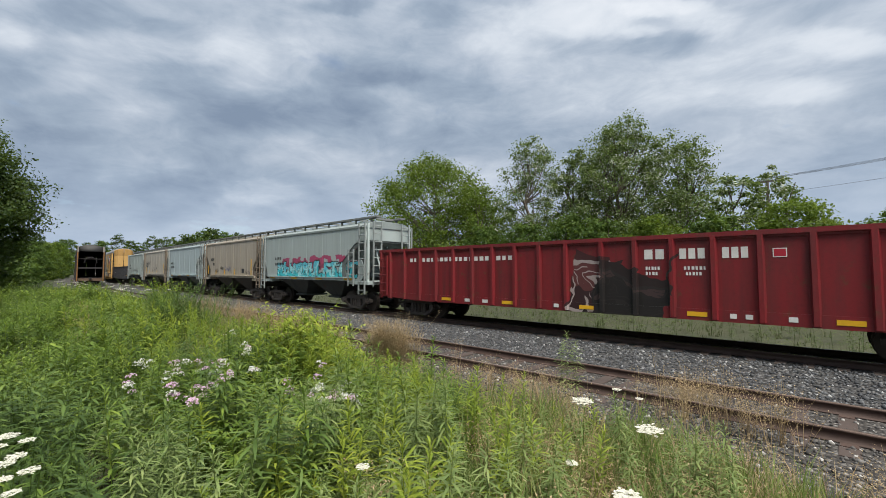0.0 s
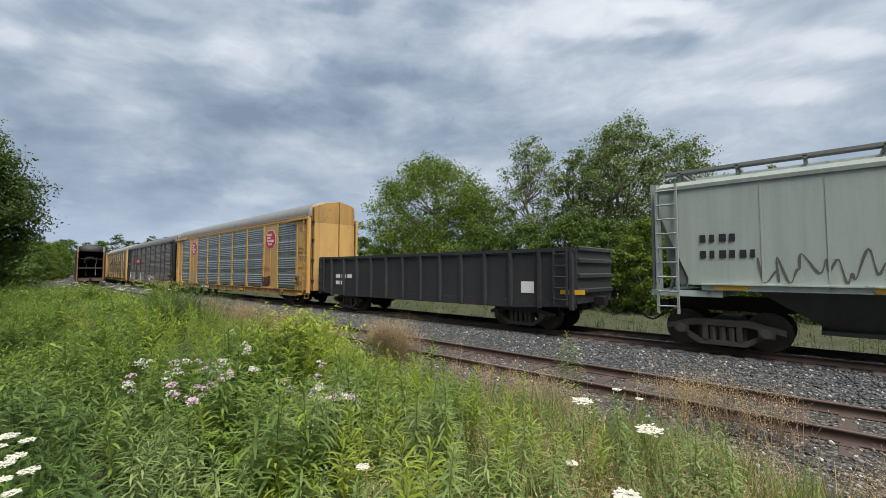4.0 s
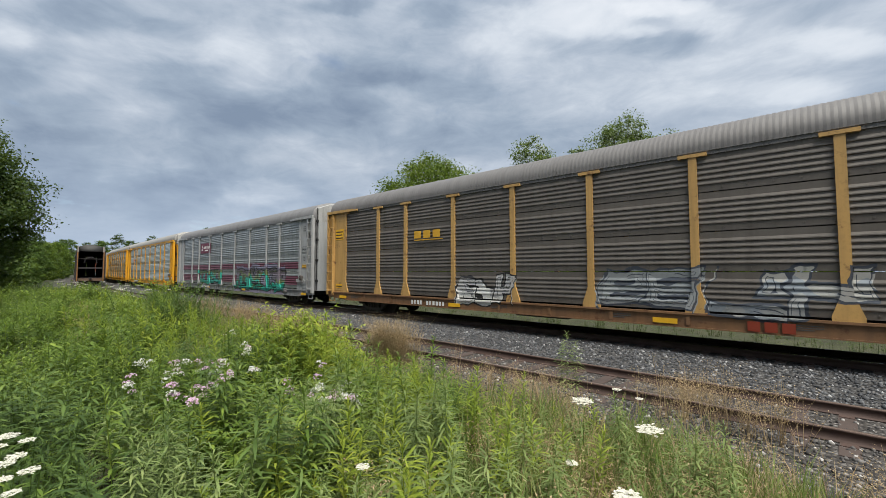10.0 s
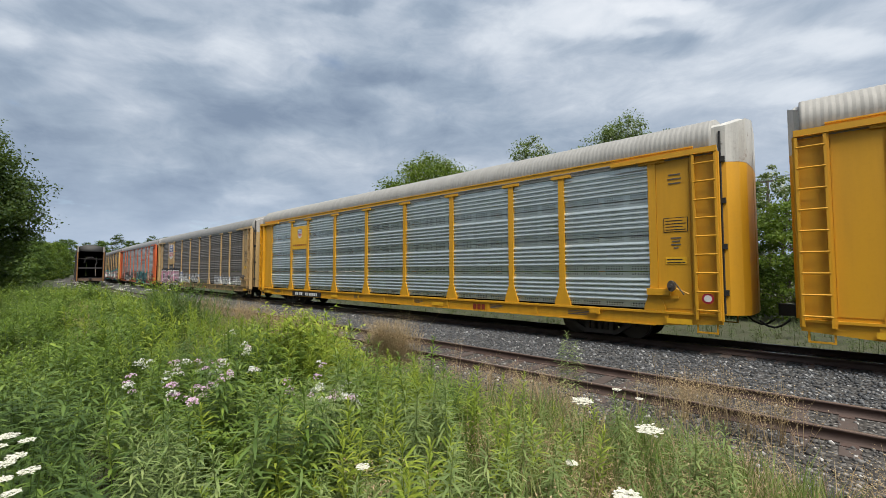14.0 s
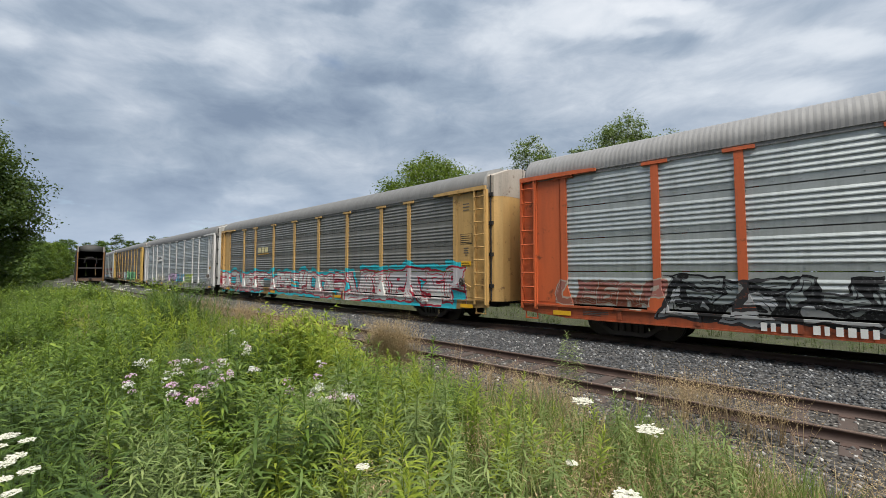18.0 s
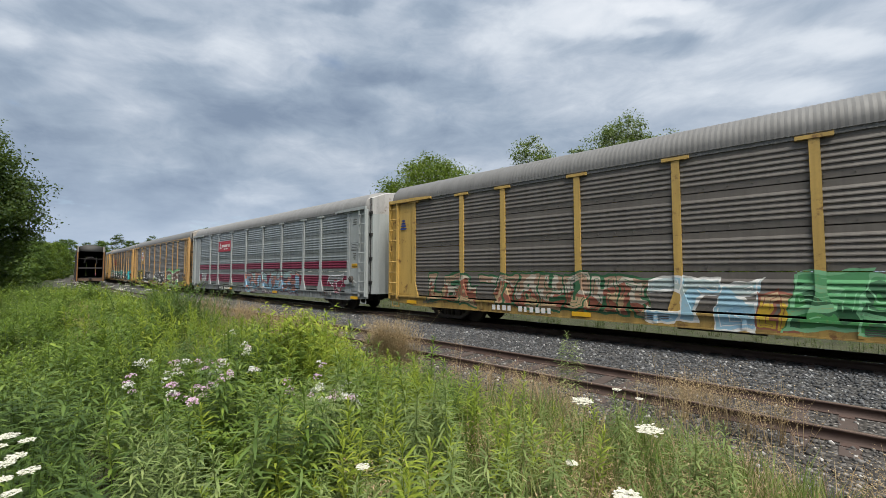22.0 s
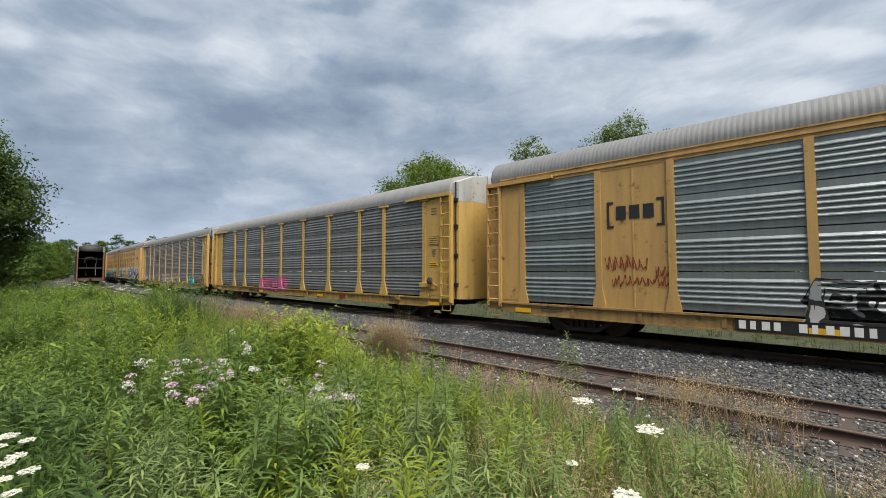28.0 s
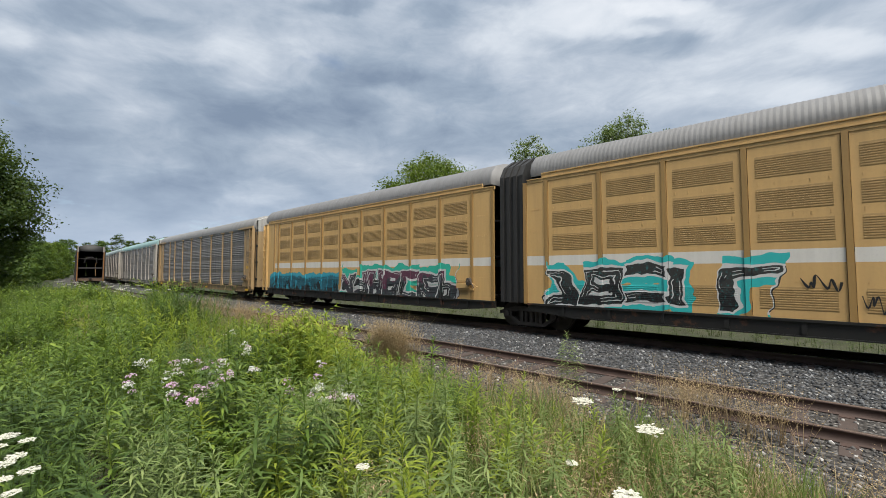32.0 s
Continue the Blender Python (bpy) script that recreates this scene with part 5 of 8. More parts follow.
def build_bank():
    rng = np.random.default_rng(11)
    herb_m, blue_m, deep_m = leafy("weed_leaves", GREENS, 0.35), leafy("blue_green_leaves", BLUE_GREENS, 0.3), leafy("deep_green_leaves", DEEP_GREENS, 0.3)
    young_m = leafy("young_leaves", BRIGHT_GREENS, 0.4)
    field_m = leafy("field_grass", [(0, (0.03, 0.045, 0.015)), (0.6, (0.06, 0.075, 0.03)), (1, (0.12, 0.115, 0.06))], 0.15, scale=0.3)
    grass_m, straw_m = leafy("grass_blades", GRASSES, 0.3, scale=0.8), leafy("straw", STRAWS, 0.2, 0.7)
    tufts = [tuft(rng, 15, 0.75, 0.005) for _ in range(5)]
    low = [tuft(rng, 12, 0.4, 0.006, 0.14, 0.8) for _ in range(4)]
    seeds = [seed_grass(rng) for _ in range(5)]
    fine = [herb(rng, 54, 0.085, 0.008, 0.7, 2) for _ in range(4)]
    broad = [broad_herb(rng, 0.10, 0.034, 9, 9, 0.6, 2) for _ in range(4)]
    kinds = {"spire": ([herb(rng, 92, 0.125, 0.014, 0.22) for _ in range(5)], [herb(rng, 48, 0.15, 0.026, 0.3, 2) for _ in range(4)], blue_m, 30),
             "dock": ([herb(rng, 62, 0.15, 0.020, 0.12) for _ in range(5)], [herb(rng, 44, 0.17, 0.032, 0.25, 2) for _ in range(4)], deep_m, 25),
             "rod": ([herb(rng, 80, 0.12, 0.018, 0.4) for _ in range(5)], [herb(rng, 48, 0.15, 0.030, 0.45, 2) for _ in range(4)], herb_m, 31),
             "shoot": ([herb(rng, 68, 0.125, 0.019, 0.6) for _ in range(5)], [herb(rng, 46, 0.14, 0.027, 0.65, 2) for _ in range(4)], young_m, 30),
             "bushy": ([broad_herb(rng) for _ in range(5)], [broad_herb(rng, 0.10, 0.042, 9, 8, 0.4, 2) for _ in range(4)], herb_m, 26),
             "feather": ([herb(rng, 76, 0.085, 0.008, 0.7) for _ in range(4)], fine, blue_m, 60)}
    beds = {k: ([], []) for k in kinds}

    def patch(kind, s, y, r, top, thick=1.0):
        """A clump of one kind, domed: plants lower towards its rim."""
        n = max(3, int(kinds[kind][3] * r * r * math.pi * thick))
        q, a = np.sqrt(rng.random(n)), rng.random(n) * 6.283
        p = np.column_stack([-s + r * q * np.cos(a), y + r * q * np.sin(a), np.zeros(n)])
        p = p[(np.hypot(p[:, 0], p[:, 1]) > 1.5) & (p[:, 1] < verge_end(-p[:, 0]) - 0.1)]
        if not len(p):
            return
        q = np.hypot(p[:, 0] + s, p[:, 1] - y) / r
        p[:, 2] = ground_z(p[:, 0], p[:, 1]) - 0.02
        size = (top - p[:, 2]) * (1 - 0.5 * q ** 2.5) * rng.uniform(0.62, 1.10, len(p))
        for i, far in enumerate((False, True)):
            sel = (np.hypot(p[:, 0], p[:, 1]) > 5.0) == far
            beds[kind][i].append((p[sel], size[sel]))
    left = lambda s, y: s / np.maximum(y, 0.2)
    inside = lambda s, y: y < verge_end(s)

    def tall(pos, lo, hi):
        s, y = -pos[:, 0], pos[:, 1]
        lo = lo * np.interp(s, [0, 8, 16, 30], [1.0, 1.1, 1.9, 2.3])
        h = np.interp(y, [0, 3, 4.5], [1, 1, 0.88]) * hi * np.interp(s, [0, 4, 12, 25], [0.84, 0.97, 1.14, 1.3])
        f = np.clip((y - 4.3) / 1.9, 0, 1)
        return h * (1 - f) + np.minimum(lo, h) * f
    # clumps that stand out, by kind: way up the line, distance from it, reach, height of the tops
    for row in PATCHES:
        patch(*row)
    # the rest of the bank, clump by clump
    for i in range(150):
        s = 0.9 + 44 * rng.random() ** 1.5
        y = rng.uniform(0.1, 1.0) * verge_end(s) - 0.3
        if s / max(y, 0.3) < 0.85 or np.hypot(s, y) < 4.6:
            continue
        y += (s - BEND) ** 2 / (2 * RADIUS) if s > BEND else 0
        near = min(1.0, math.hypot(s, y) / 9)
        kind = ("rod", "rod", "dock", "spire", "bushy", "shoot", "rod", "bushy", "feather", "shoot")[rng.integers(10)]
        edge = np.clip((y - 4.4) / 2.0, 0, 1)
        patch(kind, s, y, rng.uniform(0.5, 0.9) + 0.5 * near, (rng.uniform(0.25, 0.88) + np.interp(s, [6, 14, 30], [0, 0.2, 0.45])) * (1 - edge) + 0.15 * edge, 0.5 - 0.2 * near)
    names = {"spire": ("leafy_spires", "upright blue-green weeds with narrow arching leaves"), "dock": ("dark_weeds", "tall dark green leafy weeds on the bank"), "rod": ("tall_weeds", "tall mid-green leafy weeds on the bank"),
             "shoot": ("young_shoots", "pale yellow-green leafy shoots on the bank"), "bushy": ("bushy_weeds", "bushy small-leaved green weeds on the bank"), "feather": ("feathery_weeds", "fine-leaved blue-green weeds among the grass")}
    for k, (nearby, far) in beds.items():
        for protos, lot in ((kinds[k][0], nearby), (kinds[k][1], far)):
            if lot:
                pos, size = np.concatenate([q[0] for q in lot]), np.concatenate([q[1] for q in lot])
                if len(pos):
                    sow(names[k][0], names[k][1], rng, protos, pos, size, 0.04, kinds[k][2], 0.07)
    p = place(rng, 4600, -0.3, 40, 0.2, 7.4, lambda s, y, r: inside(s, y) & (r < np.where(left(s, y) < 1.4, 0.95, np.where(np.hypot(s, y) < 9, 0.10, 0.22))), 1.5)
    sow("long_grass", "long green grass on the bank", rng, tufts, p, tall(p, 0.5, 0.68), 0.28, grass_m, 0.25, "grass")
    p = place(rng, 4200, -0.6, 24, 2.2, 7.4, lambda s, y, r: (y < verge_end(s) + 0.5) & (left(s, y) < 3.5) & (r < 0.3 + 0.5 * wave(s, y, 1.3)))
    sow("verge_grass", "short tufts of grass at the gravel's edge", rng, low, p, 0.75, 0.4, grass_m, 0.3, "grass")
    p = place(rng, 2000, -0.4, 30, 1.6, 7.8, lambda s, y, r: (y < verge_end(s) + 0.6) & (r < np.where(left(s, y) < 0.75, 0.42, np.where(y > 5.6, 0.30, 0.06)) + 0.2 * wave(s, y, 1.1)))
    sow("dry_grass", "straw-coloured seeding grass near the siding", rng, seeds, p, tall(p, 0.95, 1.1), 0.28, straw_m, 0.15, "grass")
    p = place(rng, 2500, 0.0, 14, 2.0, 6.2, lambda s, y, r: inside(s, y) & (left(s, y) < 0.8) & (r < 0.45), 1.3)
    sow("straw_tufts", "dry tan grass tufts", rng, tufts, p, 0.95, 0.3, straw_m, 0.3, "grass")
    p = place(rng, 1200, 0.0, 6, 2.0, 5.9, lambda s, y, r: inside(s, y) & (left(s, y) < 1.2) & (r < 0.8), 1.1)
    sow("green_tufts", "fresh green grass tufts by the gravel", rng, tufts, p, 1.08, 0.3, grass_m, 0.3, "grass")
    for s, y, sc in ((3.45, 6.95, 1.35), (3.6, 7.05, 1.1), (3.3, 7.0, 1.2)):
        pos = np.array([[-s, y, -0.55]])
        v, f = spread(kinds["spire"][0], pos, np.array([s]), np.array([sc]), np.zeros((1, 2)), rng)
        tagged(new("tall_weed", big_mesh("tall_weed", v, f, blue_m)), "tall narrow blue-green weed beside the siding", "weed")
    for s, y, sc in ((2.0, 7.4, 1.25), (1.55, 7.7, 1.2), (6.3, 7.3, 1.1), (11.5, 7.6, 1.0)):
        pos = np.array([[-s, y, -0.55]])
        v, f = spread(seeds, pos, np.array([s]), np.array([sc]), np.zeros((1, 2)), rng)
        tagged(new("seed_stalk", big_mesh("seed_stalk", v, f, straw_m)), "thin dry stalks with seed heads beside the siding", "grass")
    # plants that rise singly above the rest
    for kind, s0, s1, y0, y1, n, top in (("spire", 1.6, 4.0, 1.0, 3.2, 34, 0.72), ("shoot", 1.5, 4.4, 1.2, 4.2, 26, 0.66), ("rod", 3.0, 9.0, 0.6, 4.4, 60, 0.92), ("shoot", 3.0, 8.0, 3.6, 5.2, 40, 0.5), ("dock", 2.6, 6.0, 0.5, 2.0, 24, 0.86), ("spire", 0.4, 2.4, 2.6, 4.6, 26, 0.45), ("shoot", 6, 16, 1.0, 4.6, 50, 1.0)):
        pos = np.column_stack([-rng.uniform(s0, s1, n), rng.uniform(y0, y1, n), np.zeros(n)])
        pos = pos[np.hypot(pos[:, 0], pos[:, 1]) > 2.1]
        pos[:, 2] = ground_z(pos[:, 0], pos[:, 1]) - 0.02
        sow("single_weeds", "single upright leafy weeds above the rest", rng, kinds[kind][0], pos, (top - pos[:, 2]) * rng.uniform(0.82, 1.08, len(pos)), 0.03, kinds[kind][2], 0.04)
    # single bushes and a sapling that stand out
    for name, label, s, y, n, r, protos, size, mat in (("green_bush", "bright green rounded bush beside the siding", 8.6, 4.6, 44, 0.75, broad, 1.62, young_m), ("green_bush", "bright green rounded bush beside the siding", 7.4, 4.5, 20, 0.6, broad, 1.25, young_m),
                                                       ("green_bush", "soft blue-green bush on the bank", 15.0, 4.2, 110, 1.0, fine, 2.0, deep_m), ("green_bush", "dense green bush on the bank", 11.0, 2.2, 24, 0.8, broad, 1.35, herb_m), ("green_bush", "dense green bush on the bank", 20.0, 3.4, 30, 1.1, broad, 1.55, herb_m), ("green_bush", "dense green bush on the bank", 24.0, 5.4, 26, 1.0, broad, 1.5, herb_m), ("sapling", "small light green sapling beside the siding", 27.0, 6.4, 14, 0.4, broad, 2.0, young_m)):
        a = rng.normal(0, r * 0.5, (n, 2))
        pos = np.column_stack([-s + a[:, 0], y + a[:, 1], np.zeros(n)])
        pos[:, 2] = ground_z(pos[:, 0], pos[:, 1]) - 0.03
        v, f = spread(protos, pos, rng.random(n) * 6.283, size * (0.75 + 0.4 * rng.random(n)), rng.normal(0, 0.1, (n, 2)), rng)
        tagged(new(name, big_mesh(name, v, f, mat)), label, "bush")
    # dry clumps right beside the rails
    for k, (s, y, n, r, h) in enumerate(((8.3, 7.0, 120, 0.5, 1.2), (12.6, 7.2, 60, 0.7, 1.1), (15.5, 7.3, 70, 1.0, 1.1), (19.5, 7.6, 70, 1.2, 1.15), (25, 8.0, 60, 1.6, 1.1), (0.75, 7.3, 16, 0.40, 0.98), (1.75, 7.5, 9, 0.34, 0.9), (1.9, 8.3, 30, 0.35, 0.6), (4.2, 6.6, 30, 0.5, 0.7), (10.5, 6.7, 30, 0.6, 0.9))):
        a = rng.normal(0, r * 0.6, (n, 2))
        pos = np.column_stack([-s + a[:, 0] * 1.3, y + a[:, 1] * 0.6, np.full(n, -0.52)])
        sow("dry_clump", "dry brown seeding grass clump beside the rails", rng, seeds, pos, h, 0.3, straw_m, 0.2, "grass")
    # short grass on the lane side, behind and beside the camera
    n = 1500
    pos = np.column_stack([rng.uniform(-14, 12, n), rng.uniform(-9, 5.5, n), np.zeros(n)])
    pos = pos[(np.hypot(pos[:, 0], pos[:, 1]) > 1.2) & ((pos[:, 1] < -0.6) | (pos[:, 0] > 1.2 + 0.3 * np.maximum(pos[:, 1], 0)))]
    pos[:, 2] = ground_z(pos[:, 0], pos[:, 1]) - 0.02
    sow("lane_grass", "short rough grass beside the lane", rng, low, pos, 0.7, 0.4, grass_m, 0.2, "grass")
    # weeds beyond the tracks
    n = 420
    s = -8 + 70 * rng.random(n) ** 1.3
    pos = np.column_stack([-s, MID + 3.8 + 7 * rng.random(n) ** 1.5 + np.where(s > BEND, (s - BEND) ** 2 / (2 * RADIUS), 0), np.zeros(n)])
    pos[:, 2] = ground_z(pos[:, 0], pos[:, 1]) - 0.02
    sow("far_weeds", "dull green leafy weeds beyond the tracks", rng, kinds["bushy"][1], pos, 0.85, 0.45, leafy("far_weed_leaves", [(0, (0.03, 0.05, 0.016)), (0.6, (0.065, 0.095, 0.03)), (1, (0.14, 0.16, 0.06))], 0.2), 0.1)
    # field behind the train, seen below and between the wagons
    n = 1300
    s = -6 + 75 * rng.random(n) ** 1.4
    y = MID + 3.6 + 26 * rng.random(n) ** 1.5
    pos = np.column_stack([-s, y + np.where(s > BEND, (s - BEND) ** 2 / (2 * RADIUS), 0), np.zeros(n)])
    pos[:, 2] = ground_z(pos[:, 0], pos[:, 1]) - 0.02
    sow("field_grass", "rough green field grass beyond the tracks", rng, low, pos, 1.1, 0.4, field_m, 0.2, "grass")


def flower_cluster(rng, n, r, petal, flat):
    """Small five-petalled blooms in one head."""
    h = Heap()
    for i in range(n):
        a, q = i * 2.4, r * math.sqrt((i + 0.5) / n)
        c = np.array([q * math.cos(a), q * math.sin(a), (0 if flat else 1) * (r * 0.9 * math.sqrt(max(0, 1 - (q / r) ** 2))) + rng.normal(0, 0.006)])
        tilt = rng.normal(0, 0.3) + (0 if flat else 0.9 * q / r)
        for k in range(5):
            v, f = lance(petal, petal * 0.75, -0.15, 2)
            v = turn_z(turn_y(v, tilt * math.cos(k * 1.257)), k * 1.257 + i)
            h.add(v + c, f)
    return h.arrays()


def flowers():
    rng = np.random.default_rng(23)
    pink = leafy("pink_petals", [(0, (0.50, 0.28, 0.45)), (0.5, (0.66, 0.44, 0.61)), (1, (0.74, 0.60, 0.72))], 0.3)
    white = leafy("white_petals", [(0, (0.58, 0.58, 0.55)), (1, (0.74, 0.74, 0.70))], 0.25)
    cream = leafy("cream_petals", [(0, (0.60, 0.58, 0.50)), (1, (0.74, 0.73, 0.66))], 0.2)
    green = leafy("flower_leaves", GREENS, 0.35)
    heads = [big_mesh("bloom", *flower_cluster(rng, 13, 0.05, 0.018, False), pink) for _ in range(3)]
    umbels = [big_mesh("umbel", *flower_cluster(rng, 80, 0.08, 0.015, True), white) for _ in range(3)]
    stalks = []
    for _ in range(4):
        v, f = herb(rng, 20, 0.10, 0.02)
        stalks.append(big_mesh("leafy_stem", v, f, green))

    def flower(name, label, group, x, y, top, head_meshes, mat, offs):
        e = new(name)
        z = float(ground_z(x, y))
        e.location = (x, y, z)
        tagged(e, label, "wildflower", group)
        st = part("stem", stalks[rng.integers(4)], green, e)
        st.scale = (1, 1, top - z - 0.02)
        st.rotation_euler = (0, 0, rng.random() * 6.28)
        for dx, dy, dz, k in offs:
            hd = part("flower_head", head_meshes[rng.integers(len(head_meshes))], mat, e, (dx, dy, top - z + dz), rng.random() * 360)
            hd.scale = (k, k, k)
        return e

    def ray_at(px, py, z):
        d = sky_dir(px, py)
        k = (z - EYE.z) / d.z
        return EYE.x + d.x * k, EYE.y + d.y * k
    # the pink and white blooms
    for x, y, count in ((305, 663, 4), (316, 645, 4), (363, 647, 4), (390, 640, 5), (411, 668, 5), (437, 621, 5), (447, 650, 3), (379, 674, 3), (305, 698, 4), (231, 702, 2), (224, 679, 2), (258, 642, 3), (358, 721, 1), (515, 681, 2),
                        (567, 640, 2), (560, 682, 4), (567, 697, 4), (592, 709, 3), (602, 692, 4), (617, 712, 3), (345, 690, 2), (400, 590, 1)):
        for i in range(count):
            top = rng.uniform(0.52, 0.66) if x < 500 else rng.uniform(0.38, 0.5)
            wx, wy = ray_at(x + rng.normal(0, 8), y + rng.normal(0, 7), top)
            m = pink if rng.random() < 0.55 else white
            flower("phlox_flower", "pale pink and white wildflower in bloom on the bank", "pink wildflowers", wx, wy, top, heads, m, [(rng.normal(0, 0.03), rng.normal(0, 0.03), rng.normal(0, 0.03), rng.uniform(0.7, 1.15)) for _ in range(rng.integers(1, 3))])
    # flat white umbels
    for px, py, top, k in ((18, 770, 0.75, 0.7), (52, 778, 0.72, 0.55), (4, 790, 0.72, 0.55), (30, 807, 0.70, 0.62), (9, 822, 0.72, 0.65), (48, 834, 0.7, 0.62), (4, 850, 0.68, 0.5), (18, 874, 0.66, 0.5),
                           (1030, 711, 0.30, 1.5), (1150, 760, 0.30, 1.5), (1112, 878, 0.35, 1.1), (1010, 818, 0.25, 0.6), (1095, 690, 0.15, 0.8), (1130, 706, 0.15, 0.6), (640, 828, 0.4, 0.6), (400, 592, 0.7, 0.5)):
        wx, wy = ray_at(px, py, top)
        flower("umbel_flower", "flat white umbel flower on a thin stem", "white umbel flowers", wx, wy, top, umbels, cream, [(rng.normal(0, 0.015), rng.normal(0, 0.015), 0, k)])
    # the distant white patch beside the siding
    for i in range(70):
        s = 24 + 26 * rng.random()
        x, y, th = line(s, -7.6 - 2.8 * rng.random() - 0.03 * (s - 24))
        e = flower("umbel_flower", "flat white umbel flower on a thin stem", "white umbel flowers", x, y, float(ground_z(x, y)) + rng.uniform(1.3, 1.7), umbels, cream, [(0, 0, 0, rng.uniform(0.9, 1.5))])


# ---- trees ----
BARK = plain("grey_bark", (0.11, 0.09, 0.07), 0.9, 0, 0.5, 2.0, bump=0.5)


def make_tree(name, label, x, y, h, crown_r, seed, leaf, leaf_m, clear=0.15, n_clump=60, per=150, open_=0.0, width=1.0, shell=0.5):
    """Tapered trunk and limbs; a crown of many leaf clumps with gaps."""
    rng = np.random.default_rng(seed)
    z0 = float(ground_z(x, y)) - 0.05
    tree = new(name)
    tree.location = (x, y, z0)
    tagged(tree, label, "tree")
    wood = Shape()
    pts = [Vector((0, 0, 0))]
    for i in range(6):
        pts.append(pts[-1] + Vector((rng.normal(0, 0.03) * h, rng.normal(0, 0.03) * h, h * 0.15)))
    for i, (p, q) in enumerate(zip(pts, pts[1:])):
        wood.tube(p, q, h * 0.018 * (1 - i / 7), 7, h * 0.018 * (1 - (i + 1) / 7))
    # boughs: clump centres on the crown's uneven hull, thinner inside
    hubs = []
    n_clump, per = int(n_clump * 2.2), max(12, int(per / 2.2))
    lobe = rng.uniform(0.78, 1.12, 9)
    for k in range(n_clump):
        t = clear + (1 - clear) * (k + rng.random()) / n_clump
        prof = math.sin(math.pi * min(1, 0.12 + 0.86 * ((t - clear) / (1 - clear)) ** 0.8)) ** 0.6
        a = k * 2.4 + rng.normal(0, 0.4)
        r = crown_r * prof * lobe[int((a % 6.283) / 6.283 * 9) % 9] * rng.uniform(0.12, 1.0) ** shell
        hubs.append((r * math.cos(a) * width, r * math.sin(a), t * h * rng.uniform(0.93, 1.03)))
    for c in hubs[::3]:
        i = min(5, max(1, int(c[2] / h / 0.15) - 1))
        mid = pts[i].lerp(Vector(c), 0.55) - Vector((0, 0, 0.03 * h))
        wood.tube(pts[i], mid, h * 0.005, 4, h * 0.003)
        wood.tube(mid, c, h * 0.003, 4, h * 0.001)
    part("trunk", wood, BARK, tree)
    hubs = np.array(hubs)
    n = n_clump * per
    cr = crown_r * (0.15 + 0.13 * rng.random(n_clump)) * (1 - 0.25 * open_)
    idx = np.repeat(np.arange(n_clump), per)
    d = rng.normal(0, 1, (n, 3))
    d /= np.linalg.norm(d, axis=1)[:, None]
    rad = cr[idx] * rng.random(n) ** 0.85
    pos = hubs[idx] + d * rad[:, None] * np.array([1.1, 1.1, 0.6])
    nrm = d * 0.5 + rng.normal(0, 0.6, (n, 3)) + np.array([0, 0, 0.5])
    nrm /= np.linalg.norm(nrm, axis=1)[:, None]
    u = np.cross(nrm, rng.normal(0, 1, (n, 3)))
    u /= np.linalg.norm(u, axis=1)[:, None]
    w = np.cross(nrm, u)
    sz = leaf * rng.uniform(0.6, 1.35, n)[:, None]
    v = np.stack([pos - u * sz, pos - w * sz * 0.55 + nrm * sz * 0.15, pos + u * sz, pos + w * sz * 0.55 + nrm * sz * 0.15], 1).reshape(-1, 3)
    f = (np.arange(n)[:, None] * 4 + np.array([0, 1, 2, 3]))
    crown = part("crown", big_mesh("crown", v, f, leaf_m), leaf_m, tree)
    return tree


